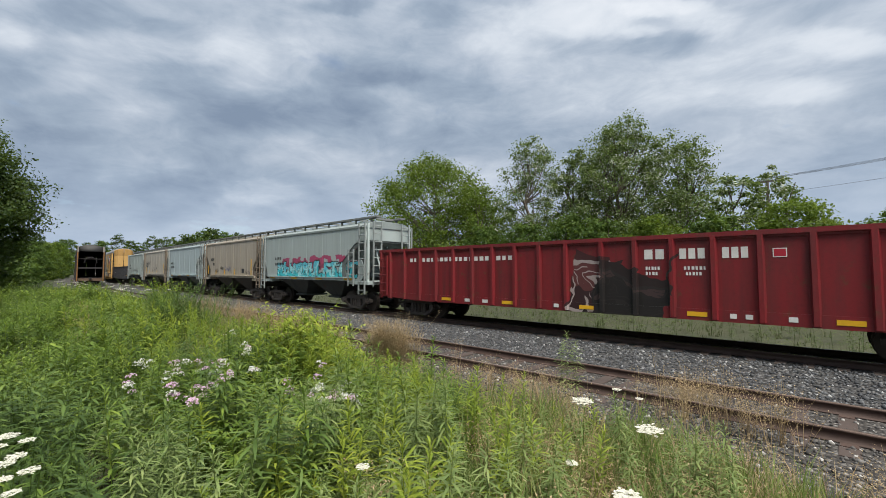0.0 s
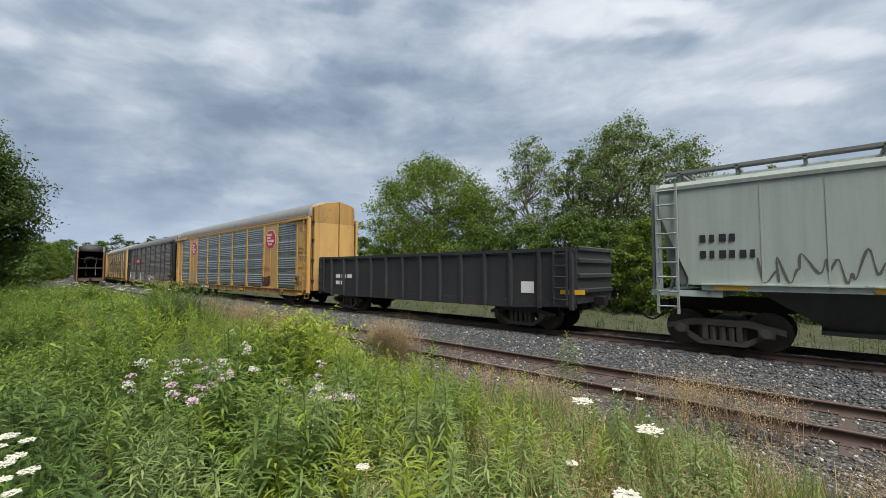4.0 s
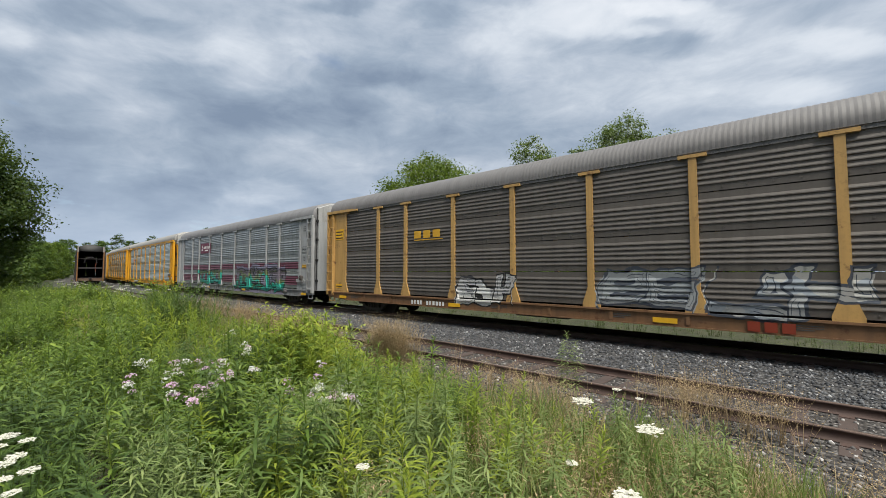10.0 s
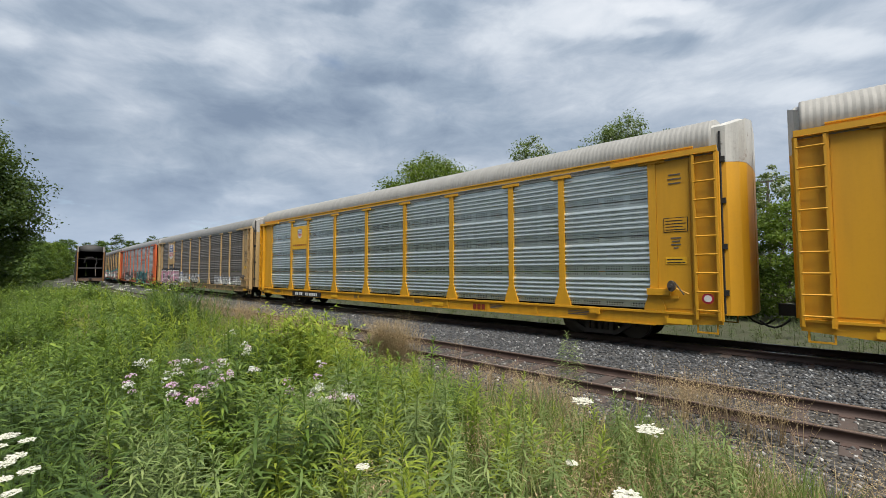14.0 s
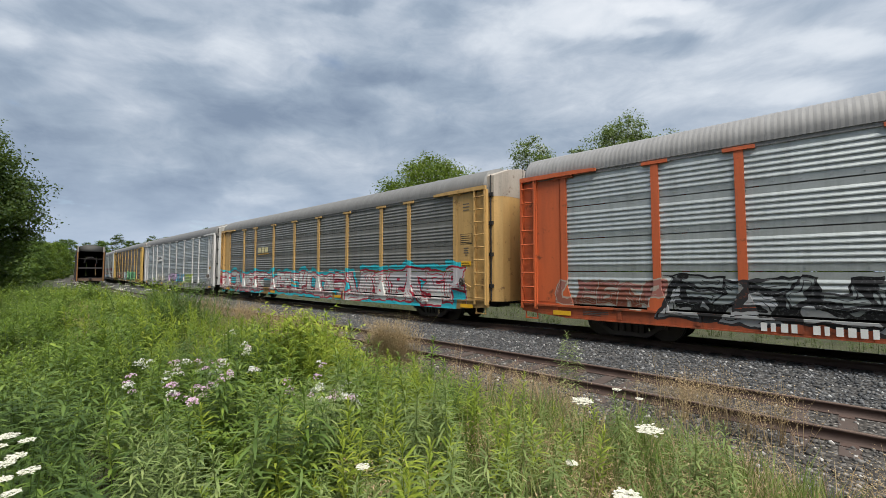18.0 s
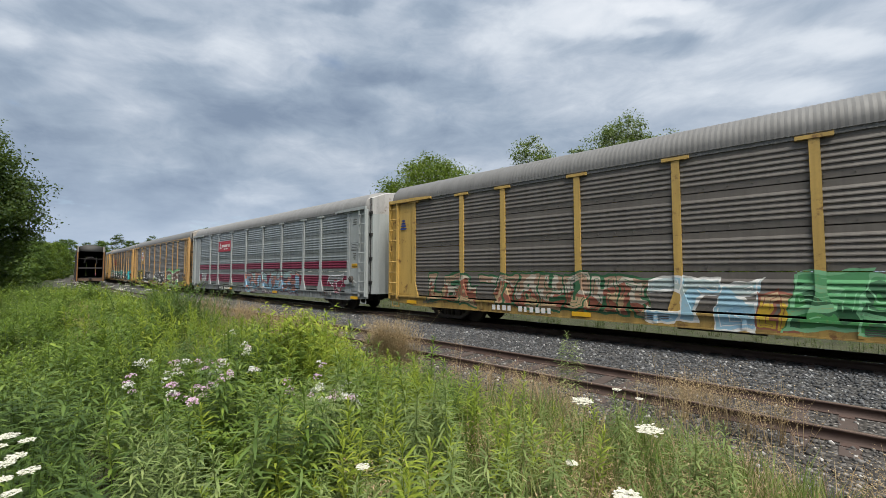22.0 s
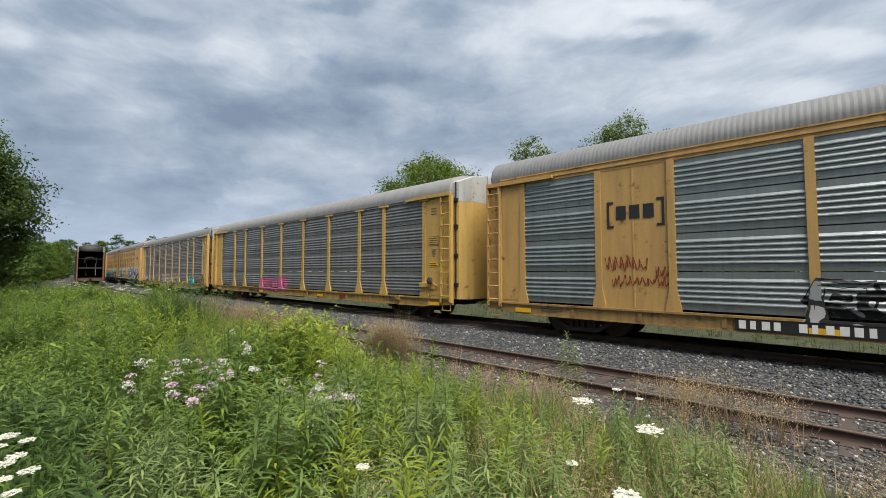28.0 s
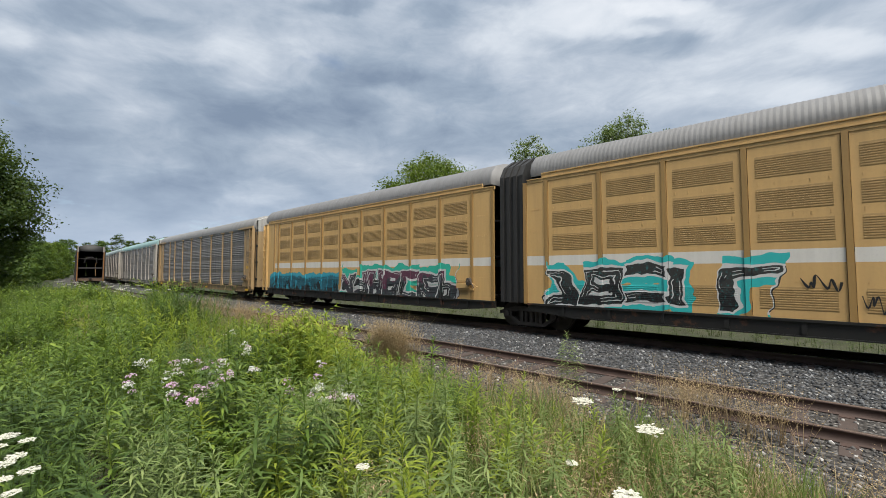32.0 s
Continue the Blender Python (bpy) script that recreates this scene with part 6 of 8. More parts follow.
def build_trees():
    mid = leafy("tree_leaves", [(0, (0.022, 0.048, 0.011)), (0.5, (0.055, 0.10, 0.021)), (1, (0.115, 0.17, 0.035))], 0.35, scale=0.5)
    light = leafy("bright_tree_leaves", [(0, (0.034, 0.068, 0.01)), (0.5, (0.085, 0.135, 0.02)), (1, (0.175, 0.225, 0.038))], 0.4, scale=0.5)
    # last two silver stops: pale undersides, with white glints put into the colour
    silver = leafy("silvery_leaves", [(0, (0.04, 0.065, 0.024)), (0.5, (0.085, 0.125, 0.042)), (0.72, (0.15, 0.19, 0.08)), (0.77, (0.42, 0.45, 0.35)), (1, (0.55, 0.57, 0.46))], 0.4, scale=0.6)
    dark = leafy("dark_tree_leaves", [(0, (0.012, 0.028, 0.008)), (0.5, (0.034, 0.062, 0.014)), (1, (0.092, 0.128, 0.027))], 0.25, scale=0.4)
    T = make_tree
    # the row beyond the field
    T("maple_tree", "rounded bright green maple behind the tracks", -33.0, 33.5, 15.2, 8.9, 1, 0.125, light, 0.05, 150, 330, 0.2, 1.0, 0.35)
    T("maple_tree", "lower leafy green tree beside the maple", -25.8, 33.0, 11.0, 5.4, 2, 0.11, light, 0.04, 70, 220)
    T("poplar_tree", "slender airy poplar with silvery leaves", -20.2, 34.5, 14.9, 4.5, 3, 0.09, silver, 0.14, 90, 260, 0.3)
    T("poplar_tree", "slender airy poplar with silvery leaves", -16.6, 36, 13.8, 3.0, 4, 0.11, silver, 0.14, 70, 180, 0.3)
    T("poplar_tree", "tall airy poplar with many fine limbs", -12.2, 35, 15.0, 5.0, 5, 0.09, silver, 0.12, 140, 270, 0.25)
    T("poplar_tree", "tall airy poplar with many fine limbs", -8.2, 35.5, 13.0, 4.2, 6, 0.09, silver, 0.12, 100, 230, 0.25)
    T("poplar_tree", "thin young poplar beside taller trees", -13.9, 37, 14.2, 3.2, 7, 0.11, silver, 0.14, 70, 170, 0.3)
    T("shrub_tree", "low rounded green shrub tree behind the tracks", -8.6, 30, 6.4, 3.0, 8, 0.10, light, 0.04, 60, 260)
    T("shrub_tree", "low rounded green shrub tree behind the tracks", -1.2, 31, 6.6, 3.8, 9, 0.095, light, 0.04, 64, 260)
    T("small_tree", "thin grey-green young tree with sparse leaves", -4.2, 33, 9.2, 2.6, 10, 0.10, silver, 0.12, 50, 130, 0.4)
    T("small_tree", "thin grey-green young tree with sparse leaves", -2.4, 35, 9.4, 2.6, 11, 0.10, silver, 0.12, 50, 130, 0.4)
    for i, (x, y, h, r) in enumerate(((-29.5, 37, 11, 4.5), (-15, 31, 7.2, 3.8), (-19, 31, 7.0, 3.6), (-12.2, 31, 6.6, 3.4), (2.8, 31, 5.9, 3.5), (-5.2, 31, 6.2, 3.2), (6.5, 33, 6.2, 3.8), (-39, 38, 9.5, 4.8), (-22.6, 30.5, 6.8, 3.4), (-45, 43, 9, 4.5), (-52, 50, 9, 5), (10.5, 34, 6.6, 4.2), (-9, 39, 10, 4))):
        T("shrub_tree", "dark green shrub in the hedge behind the tracks", x, y, h, r, 20 + i, 0.11, mid, 0.02, 52, 210)
    # the big tree on the near side and its undergrowth
    T("large_tree", "large dark leafy tree on the bank", -37, -3.9, 12.3, 6.6, 40, 0.095, dark, 0.17, 280, 460, 0.4, 1.0, 0.22)
    T("shrub_tree", "dark green shrub below the large tree", -42, -1.6, 4.0, 2.4, 41, 0.15, dark, 0.01, 52, 160)
    T("shrub_tree", "dark green shrub at the wood's edge", -50, -0.8, 4.4, 2.8, 42, 0.16, dark, 0.01, 52, 160)
    T("shrub_tree", "green shrub at the wood's edge", -60, -0.4, 4.9, 3.3, 43, 0.17, mid, 0.01, 52, 160)
    T("shrub_tree", "green shrub at the wood's edge", -74, 0.6, 5.6, 3.8, 44, 0.2, mid, 0.01, 50, 140)
    rng = np.random.default_rng(77)
    for i in range(15):
        s = 100 + i * 9 + rng.normal(0, 3)
        x, y, th = line(s, (-13.0 if s < 125 else -11.5) - rng.random() * 5)
        T("wood_tree", "leafy tree in the wood beside the bend", x, y, (2.0 + 0.052 * s) * rng.uniform(0.88, 1.06), 2.2 + 0.016 * s, 60 + i, 0.17 if i < 7 else 0.26, mid if i % 3 else light, 0.01, 46, 210 if i < 7 else 100)
    for i in range(18):
        x, y, th = line(rng.uniform(270, 330), -34 + i * 5.2)
        T("wood_tree", "dark distant tree above the bend", x, y, rng.uniform(18, 23) + (2 if i > 9 else 0), rng.uniform(6, 8), 90 + i, 0.34, dark if i % 3 else mid, 0.01, 40, 110)
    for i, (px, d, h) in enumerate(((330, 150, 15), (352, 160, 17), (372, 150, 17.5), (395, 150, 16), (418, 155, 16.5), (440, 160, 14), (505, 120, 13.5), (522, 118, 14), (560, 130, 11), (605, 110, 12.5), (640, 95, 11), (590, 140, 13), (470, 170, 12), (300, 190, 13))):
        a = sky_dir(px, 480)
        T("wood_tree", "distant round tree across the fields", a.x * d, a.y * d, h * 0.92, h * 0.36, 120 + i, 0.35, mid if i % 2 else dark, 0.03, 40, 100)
    # the wood that closes the place behind the camera
    for i in range(20):
        T("wood_tree", "leafy tree of the wood across the lane", -62 + i * 5.8 + rng.normal(0, 1), -13 - 5 * rng.random() - (4 if i % 2 else 0), rng.uniform(11, 15), rng.uniform(4.5, 6), 160 + i, 0.55, mid if i % 2 else dark, 0.01, 34, 40)


build_bank()
flowers()
build_trees()


# ---- emblems, drawn as plain shapes ----
MAROON = plain("maroon_plate", (0.16, 0.02, 0.05), 0.5, 0, 0.3, bump=0)
TANP = plain("tan_plate", (0.50, 0.31, 0.12), 0.5, 0, 0.3, bump=0)
CREAM = plain("cream_lettering", (0.62, 0.55, 0.30), 0.5, 0, 0.3, bump=0)
DULLORANGE = plain("orange_lettering", (0.5, 0.07, 0.02), 0.5, 0, 0.3, bump=0)


def octagon_sign(c, x, z, w, h):
    def ring(k):
        return [(x + w * k * a, z + h * k * b) for a, b in ((-1, -0.42), (-0.42, -1), (0.42, -1), (1, -0.42), (1, 0.42), (0.42, 1), (-0.42, 1), (-1, 0.42))]
    p = plate(c, "emblem_border", ring(1.0), WHITE, -1.64, "white octagon border")
    plate(p, "emblem", ring(0.93), RED, -1.648, "crimson octagon emblem")
    for i, (dz, ws) in enumerate(((0.42, [0.16] + [0.12] * 5), (0.1, [0.16] + [0.12] * 3), (-0.22, [0.16] + [0.11] * 7), (-0.55, [0.1] * 5))):
        bars(p, "lettering", x - 0.6 * w + (0.25 * w if i == 3 else 0), z + (dz - 0.05) * h, 0.22 * h, [v * w for v in ws], WHITE, -1.655, 0.25)


def horse_emblem(c, x0, x1, z):
    w = x1 - x0
    for i in range(5):
        a = x0 + 0.05 * w * i
        plate(c, "emblem_stripe", [(a, z + 0.12 * i + 0.15), (a + 0.42 * w - 0.05 * w * i, z + 0.12 * i + 0.19), (a + 0.42 * w - 0.05 * w * i, z + 0.12 * i + 0.25), (a, z + 0.12 * i + 0.22)], BLACK, -1.668)
    bars(c, "lettering", x0 + 0.5 * w, z + 0.22, 0.42, [0.17 * w, 0.17 * w], BLACK, -1.668, 0.3, lean=0.25)
    bars(c, "lettering", x0, z - 0.02, 0.1, [w * 0.05] * 15, BLACK, -1.668, 0.12)


def slash_emblem(c, x0, x1, z, mat, y=-1.668):
    w = x1 - x0
    plate(c, "emblem_stripe", [(x0, z), (x1, z + 0.2), (x1, z + 0.27), (x0, z + 0.08)], mat, y)
    bars(c, "lettering", x0 + 0.12 * w, z + 0.18, 0.2, [0.15 * w] * 4, mat, y, 0.12, lean=0.3)


def shield(c, x, z, w, h, y=-1.668):
    def ring(k):
        pts = [(-0.5, 1.0), (-0.25, 0.93), (0, 1.0), (0.25, 0.93), (0.5, 1.0), (0.5, 0.45), (0.42, 0.15), (0, 0.0), (-0.42, 0.15), (-0.5, 0.45)]
        return [(x + w * k * a, z + h * (0.5 + k * (b - 0.5))) for a, b in pts]
    p = plate(c, "shield_border", ring(1.0), WHITE, y, "white bordered shield emblem")
    plate(p, "shield_head", [(x - 0.45 * w, z + 0.52 * h), (x + 0.45 * w, z + 0.52 * h), (x + 0.45 * w, z + 0.93 * h), (x - 0.45 * w, z + 0.93 * h)], BLUE, y - 0.008)
    for i in range(5):
        a = x - 0.4 * w + i * 0.19 * w
        plate(p, "shield_stripe", [(a, z + 0.22 * h), (a + 0.09 * w, z + 0.2 * h), (a + 0.09 * w, z + 0.48 * h), (a, z + 0.48 * h)], RED, y - 0.008)
    for k in (0.58, 0.76):
        bars(p, "lettering", x - 0.36 * w, z + k * h, 0.11 * h, [0.085 * w] * 6, WHITE, y - 0.016, 0.045 * w / (0.11 * h))


def swirl(c, x, z, mat=WHITE):
    for i in range(4):
        r = 0.24 - 0.045 * i
        plate(c, "emblem_stripe", [(x - r, z + 0.12 * i - 0.2), (x + r * 0.6, z + 0.12 * i - 0.22), (x + r, z + 0.12 * i - 0.14), (x - r * 0.6, z + 0.12 * i - 0.12)], mat, -1.676)


def forbid_sign(c, x, z):
    ring = [(x + 0.14 * math.cos(i * 0.5236), z + 0.14 * math.sin(i * 0.5236)) for i in range(12)]
    p = plate(c, "warning_sign", ring, RED, -1.735, "red and white round warning sign")
    plate(p, "sign_face", [(x + 0.65 * (a - x), z + 0.65 * (b - z)) for a, b in ring], WHITE, -1.742)


def boxed_emblem(c, x0, x1, z):
    w = x1 - x0
    for a, b in ((x0, x0 + 0.07), (x1 - 0.07, x1)):
        plate(c, "bracket", rect(a, b, z - 0.05, z + 0.75), BLACK, -1.64)
    for a, b in ((x0, x0 + 0.2), (x1 - 0.2, x1)):
        for q in (z - 0.05, z + 0.68):
            plate(c, "bracket_arm", rect(a, b, q, q + 0.07), BLACK, -1.641)
    bars(c, "lettering", x0 + 0.17 * w, z + 0.2, 0.4, [0.2 * w] * 3, BLACK, -1.64, 0.06 * w / 0.4)


def bellows(c):
    """Pleated black gangway between two units."""
    for i in range(7):
        x = -10.45 - i * 0.14
        g = 0.0 if i % 2 else 0.07
        prof = [(-1.55 - g, 0.75), (-1.55 - g, 5.3), (-1.3 - g, 5.72), (-0.8, 6.0 + g), (0, 6.1 + g), (0.8, 6.0 + g), (1.3 + g, 5.72), (1.55 + g, 5.3), (1.55 + g, 0.75)]
        part("bellows_pleat", Shape().prism(prof, x - 0.07, x + 0.07, "x"), RUBBER, c)


# ---- the passing train, front to rear: builder, place on the line at the half, what it looks like ----
TRAIN = [
    (gondola, -300.35, dict(label="weathered red open gondola wagon with white lettering", half=10.2, top=2.86, posts=22, first=0.59, paint=(0.185, 0.013, 0.018), grime=0.75, rust=0.35, fade=0.0, extra=lambda c: (bars(c, "lettering", -8.08, 2.27, 0.16, [0.198] * 22, WHITE, -1.475, 0.43), bars(c, "lettering", 1.89, 2.20, 0.28, [0.255] * 2, WHITE, -1.475, 0.32), bars(c, "lettering", 2.80, 2.20, 0.28, [0.178] * 3, WHITE, -1.475, 0.22), bars(c, "lettering", 3.79, 2.20, 0.28, [0.162] * 3, WHITE, -1.475, 0.20), bars(c, "lettering", 1.92, 1.90, 0.09, [0.062] * 5, WHITE, -1.475, 0.24), bars(c, "lettering", 2.90, 1.90, 0.09, [0.072] * 6, WHITE, -1.475, 0.28), bars(c, "lettering", 1.92, 1.75, 0.09, [0.069] * 4, WHITE, -1.475, 0.27), bars(c, "lettering", 2.95, 1.75, 0.09, [0.061] * 5, WHITE, -1.475, 0.24), plate(c, "notice_frame", rect(4.82, 5.09, 2.20, 2.42), WHITE, -1.474), plate(c, "notice_frame", rect(4.84, 5.07, 2.22, 2.40), RED, -1.476), plate(c, "reflector", rect(-6.11, -5.59, 0.66, 0.78), SIGNAL, -1.505), plate(c, "reflector", rect(-3.08, -2.55, 0.66, 0.78), SIGNAL, -1.505), plate(c, "reflector", rect(-0.10, 0.37, 0.66, 0.78), SIGNAL, -1.505), plate(c, "reflector", rect(2.95, 3.42, 0.66, 0.78), SIGNAL, -1.505), plate(c, "reflector", rect(5.89, 6.36, 0.66, 0.78), SIGNAL, -1.505), plate(c, "reflector", rect(-4.86, -4.60, 0.66, 0.78), WHITE, -1.505), plate(c, "reflector", rect(-3.98, -3.73, 0.66, 0.78), WHITE, -1.505), plate(c, "reflector", rect(-0.99, -0.81, 0.66, 0.78), WHITE, -1.505), plate(c, "reflector", rect(3.92, 4.06, 0.66, 0.78), WHITE, -1.505), plate(c, "reflector", rect(4.24, 4.39, 0.66, 0.78), WHITE, -1.505), plate(c, "reflector", rect(5.07, 5.24, 0.66, 0.78), WHITE, -1.505)), sprays=[(-0.35, 0.75, 0.62, 2.25, [(0.03, 0.012, 0.014), (0.10, 0.03, 0.03)], (0.34, 0.29, 0.28), (0.05, 0.015, 0.016), 0.55), (0.45, 2.5, 0.6, 2.1, [(0.014, 0.012, 0.012), (0.05, 0.03, 0.03)], (0.022, 0.018, 0.018), (0.02, 0.012, 0.012), 0.9)])),
    (hopper, -283.10, dict(label="pale grey covered hopper wagon with cyan sprayed shapes", paint=(0.42, 0.49, 0.49), grime=0.25, extra=lambda c: (bars(c, "lettering", -4.05, 2.62, 0.15, [0.170] * 4, BLACK, -1.515, 0.40), bars(c, "lettering", -4.01, 2.25, 0.17, [0.169] * 6, BLACK, -1.515, 0.35), bars(c, "lettering", 3.25, 2.25, 0.08, [0.056] * 7, BLACK, -1.515, 0.25)), sprays=[(-3.09, 5.11, 2.0, 2.72, [(0.2, 0.04, 0.07), (0.35, 0.05, 0.12)], (0.3, 0.05, 0.12), None, 0.7), (-3.69, 5.11, 1.5, 2.45, [(0.03, 0.42, 0.5), (0.3, 0.62, 0.66), (0.1, 0.5, 0.62)], (0.015, 0.015, 0.017), None, 0.62)])),
    (hopper, -270.90, dict(label="dusty beige covered hopper wagon with rounded ends", paint=(0.44, 0.385, 0.31), round=True, grime=0.4, rust=0.3, ribs=6, extra=lambda c: (bars(c, "lettering", -4.26, 2.75, 0.22, [0.158] * 4, BLACK, -1.515, 0.25), bars(c, "lettering", -3.79, 2.35, 0.22, [0.162] * 2, BLACK, -1.515, 0.26), scrawl(c, -1.27, 0.21, 1.75, 2.30, BLUE, -1.508, 3, 5, 0.050), scrawl(c, -2.05, -1.36, 2.00, 2.30, BLACK, -1.508, 4, 6, 0.030), scrawl(c, 3.16, 4.05, 1.62, 1.95, FADED, -1.508, 5, 5, 0.030), scrawl(c, -3.31, -2.38, 1.75, 2.10, FADED, -1.508, 6, 5, 0.030), plate(c, "notice_plate", rect(2.51, 2.96, 1.72, 2.05), BLACK, -1.508), plate(c, "reflector", rect(-5.00, -4.87, 1.6, 2.35), SIGNAL, -1.512), plate(c, "reflector", rect(-3.10, -2.97, 1.6, 1.95), SIGNAL, -1.512), plate(c, "reflector", rect(-1.10, -0.97, 1.6, 2.00), SIGNAL, -1.512), plate(c, "reflector", rect(1.00, 1.13, 1.6, 2.00), SIGNAL, -1.512), plate(c, "reflector", rect(4.20, 4.33, 1.6, 2.75), SIGNAL, -1.512)))),
    (hopper, -258.50, dict(label="pale blue-grey covered hopper wagon with dark end openings", paint=(0.44, 0.53, 0.55), grime=0.25, extra=lambda c: (bars(c, "lettering", -4.99, 2.62, 0.17, [0.188] * 4, BLACK, -1.515, 0.39), bars(c, "lettering", -4.99, 2.20, 0.19, [0.175] * 6, BLACK, -1.515, 0.32)))),
    (hopper, -245.80, dict(label="dusty cream covered hopper wagon with black scrawls", paint=(0.47, 0.43, 0.36), round=True, grime=0.35, rust=0.25, ribs=6, extra=lambda c: (bars(c, "lettering", -4.72, 2.75, 0.20, [0.176] * 4, BLACK, -1.515, 0.31), bars(c, "lettering", -4.46, 2.35, 0.20, [0.159] * 3, BLACK, -1.515, 0.28), scrawl(c, -4.15, -3.22, 2.55, 3.20, FADED, -1.508, 7, 6, 0.035), scrawl(c, -3.13, -2.26, 2.60, 3.40, FADED, -1.508, 8, 3, 0.035), scrawl(c, -1.50, 0.16, 1.70, 2.50, FADED, -1.508, 9, 4, 0.050), scrawl(c, 0.35, 0.96, 1.70, 2.70, BLACK, -1.508, 10, 2, 0.060), plate(c, "reflector", rect(-5.00, -4.87, 1.6, 2.35), SIGNAL, -1.512), plate(c, "reflector", rect(-3.10, -2.97, 1.6, 1.95), SIGNAL, -1.512), plate(c, "reflector", rect(-1.10, -0.97, 1.6, 2.00), SIGNAL, -1.512), plate(c, "reflector", rect(1.00, 1.13, 1.6, 2.00), SIGNAL, -1.512), plate(c, "reflector", rect(4.20, 4.33, 1.6, 2.75), SIGNAL, -1.512)))),
    (hopper, -233.20, dict(label="pale green-grey covered hopper wagon with thin scrawls", paint=(0.40, 0.46, 0.43), grime=0.25, ribs=7, extra=lambda c: (bars(c, "lettering", -4.92, 2.62, 0.20, [0.174] * 4, BLACK, -1.515, 0.30), bars(c, "lettering", -4.92, 2.20, 0.20, [0.168] * 6, BLACK, -1.515, 0.29), scrawl(c, -3.7, -0.9, 1.58, 2.35, FADED, -1.508, 31, 6, 0.05), scrawl(c, -0.8, 1.9, 1.58, 2.35, FADED, -1.508, 32, 6, 0.05)))),
    (gondola, -217.00, dict(label="black open gondola wagon with low ribbed sides", half=7.75, top=2.62, posts=14, paint=(0.022, 0.023, 0.028), grime=0.3, rust=0.1, fade=0.05, extra=lambda c: (bars(c, "lettering", -6.07, 1.50, 0.20, [0.432] * 3, WHITE, -1.475, 0.76), bars(c, "lettering", -6.07, 1.15, 0.20, [0.387] * 2, WHITE, -1.475, 0.68), plate(c, "notice_plate", rect(5.71, 6.23, 1.10, 1.50), WHITE, -1.475), plate(c, "reflector", rect(7.22, 8.07, 1.10, 1.25), SIGNAL, -1.475)))),
    (carrier, -194.90, dict(label="ochre and silver car carrier wagon with red octagon emblems", style="B", lift=0.15, frame=(0.50, 0.295, 0.085), panel=(0.31, 0.345, 0.345), roof=(0.304, 0.310, 0.317), grime=0.35, rust=0.1, head=(0.5, 0.29, 0.085), metal=0.8, extra=lambda c: (octagon_sign(c, -8.18, 4.00, 0.80, 0.65), octagon_sign(c, 8.28, 4.0, 0.8, 0.65), plate(c, "number_board", rect(-5.90, -3.45, 0.40, 0.70), BLACK, -1.680), bars(c, "reporting_mark", -5.81, 0.45, 0.20, [0.174] * 10, WHITE, -1.688, 0.30), scrawl(c, -13.1, -11.9, 1.45, 1.75, DULLRED, -1.646, 24, 6, 0.04), scrawl(c, -8.9, -7.4, 1.2, 1.9, FAINT, -1.648, 25, 6, 0.05), scrawl(c, 6.97, 8.23, 1.80, 2.30, RED, -1.660, 17, 4, 0.050)), sprays=[(7.07, 8.3, 0.8, 1.5, [(0.015, 0.015, 0.017), (0.1, 0.03, 0.02)], (0.015, 0.015, 0.017), None, 0.5)])),
    (carrier, -166.60, dict(label="sooty brown car carrier wagon with black ends and a red plate", frame=(0.016, 0.016, 0.018), panel=(0.16, 0.148, 0.135), roof=(0.211, 0.211, 0.215), post=(0.04, 0.032, 0.03), sill=(0.42, 0.28, 0.11), head=(0.42, 0.38, 0.36), metal=0.35, gloss=0.5, extra=lambda c: (scrawl(c, -12.9, -12.1, 2.75, 3.3, WHITE, -1.652, 51, 5, 0.045), notice(c, -12.75, 1.75, 0.5, 0.2, SIGNAL, 2, -1.652), plate(c, "red_plate", rect(-7.29, -4.74, 2.90, 3.50), RED, -1.668), bars(c, "lettering", -6.74, 3.12, 0.18, [0.239] * 5, WHITE, -1.676, 0.46), plate(c, "number_board", rect(-8.65, -5.42, 0.40, 0.67), BLACK, -1.680), bars(c, "reporting_mark", -8.42, 0.45, 0.17, [0.214] * 10, WHITE, -1.688, 0.44)), sprays=[(-12.03, -7.68, 0.8, 1.7, [(0.25, 0.25, 0.25), (0.16, 0.16, 0.16)], (0.4, 0.4, 0.4), None, 0.5), (-5.83, -1.93, 0.55, 1.6, [(0.3, 0.3, 0.28), (0.2, 0.2, 0.19)], (0.5, 0.5, 0.48), None, 0.5), (-0.13, 3.89, 0.45, 1.4, [(0.25, 0.42, 0.55), (0.28, 0.45, 0.55), (0.4, 0.15, 0.12), (0.62, 0.62, 0.6)], (0.015, 0.015, 0.017), None, 0.55)])),
    (carrier, -138.00, dict(ribs=4, lift=0.09, label="bright silver car carrier wagon with ochre posts and ends", frame=(0.50, 0.295, 0.085), panel=(0.43, 0.475, 0.47), roof=(0.436, 0.449, 0.462), head=(0.6, 0.58, 0.56), metal=0.85, gloss=0.34, pgrime=0.2, grime=0.4, rust=0.15, extra=lambda c: (horse_emblem(c, -7.01, -4.45, 3.2), bars(c, "lettering", 5.01, 3.30, 0.15, [0.136] * 9, BLACK, -1.668, 0.32), plate(c, "red_emblem", rect(4.22, 4.98, 3.15, 3.60), RED, -1.668), plate(c, "number_board", rect(-6.62, -4.50, 0.40, 0.70), BLACK, -1.680), bars(c, "reporting_mark", -6.53, 0.45, 0.20, [0.149] * 10, WHITE, -1.688, 0.26), bars(c, "lettering", 4.37, 0.42, 0.22, [0.262] * 3, DULLRED, -1.668, 0.42)))),
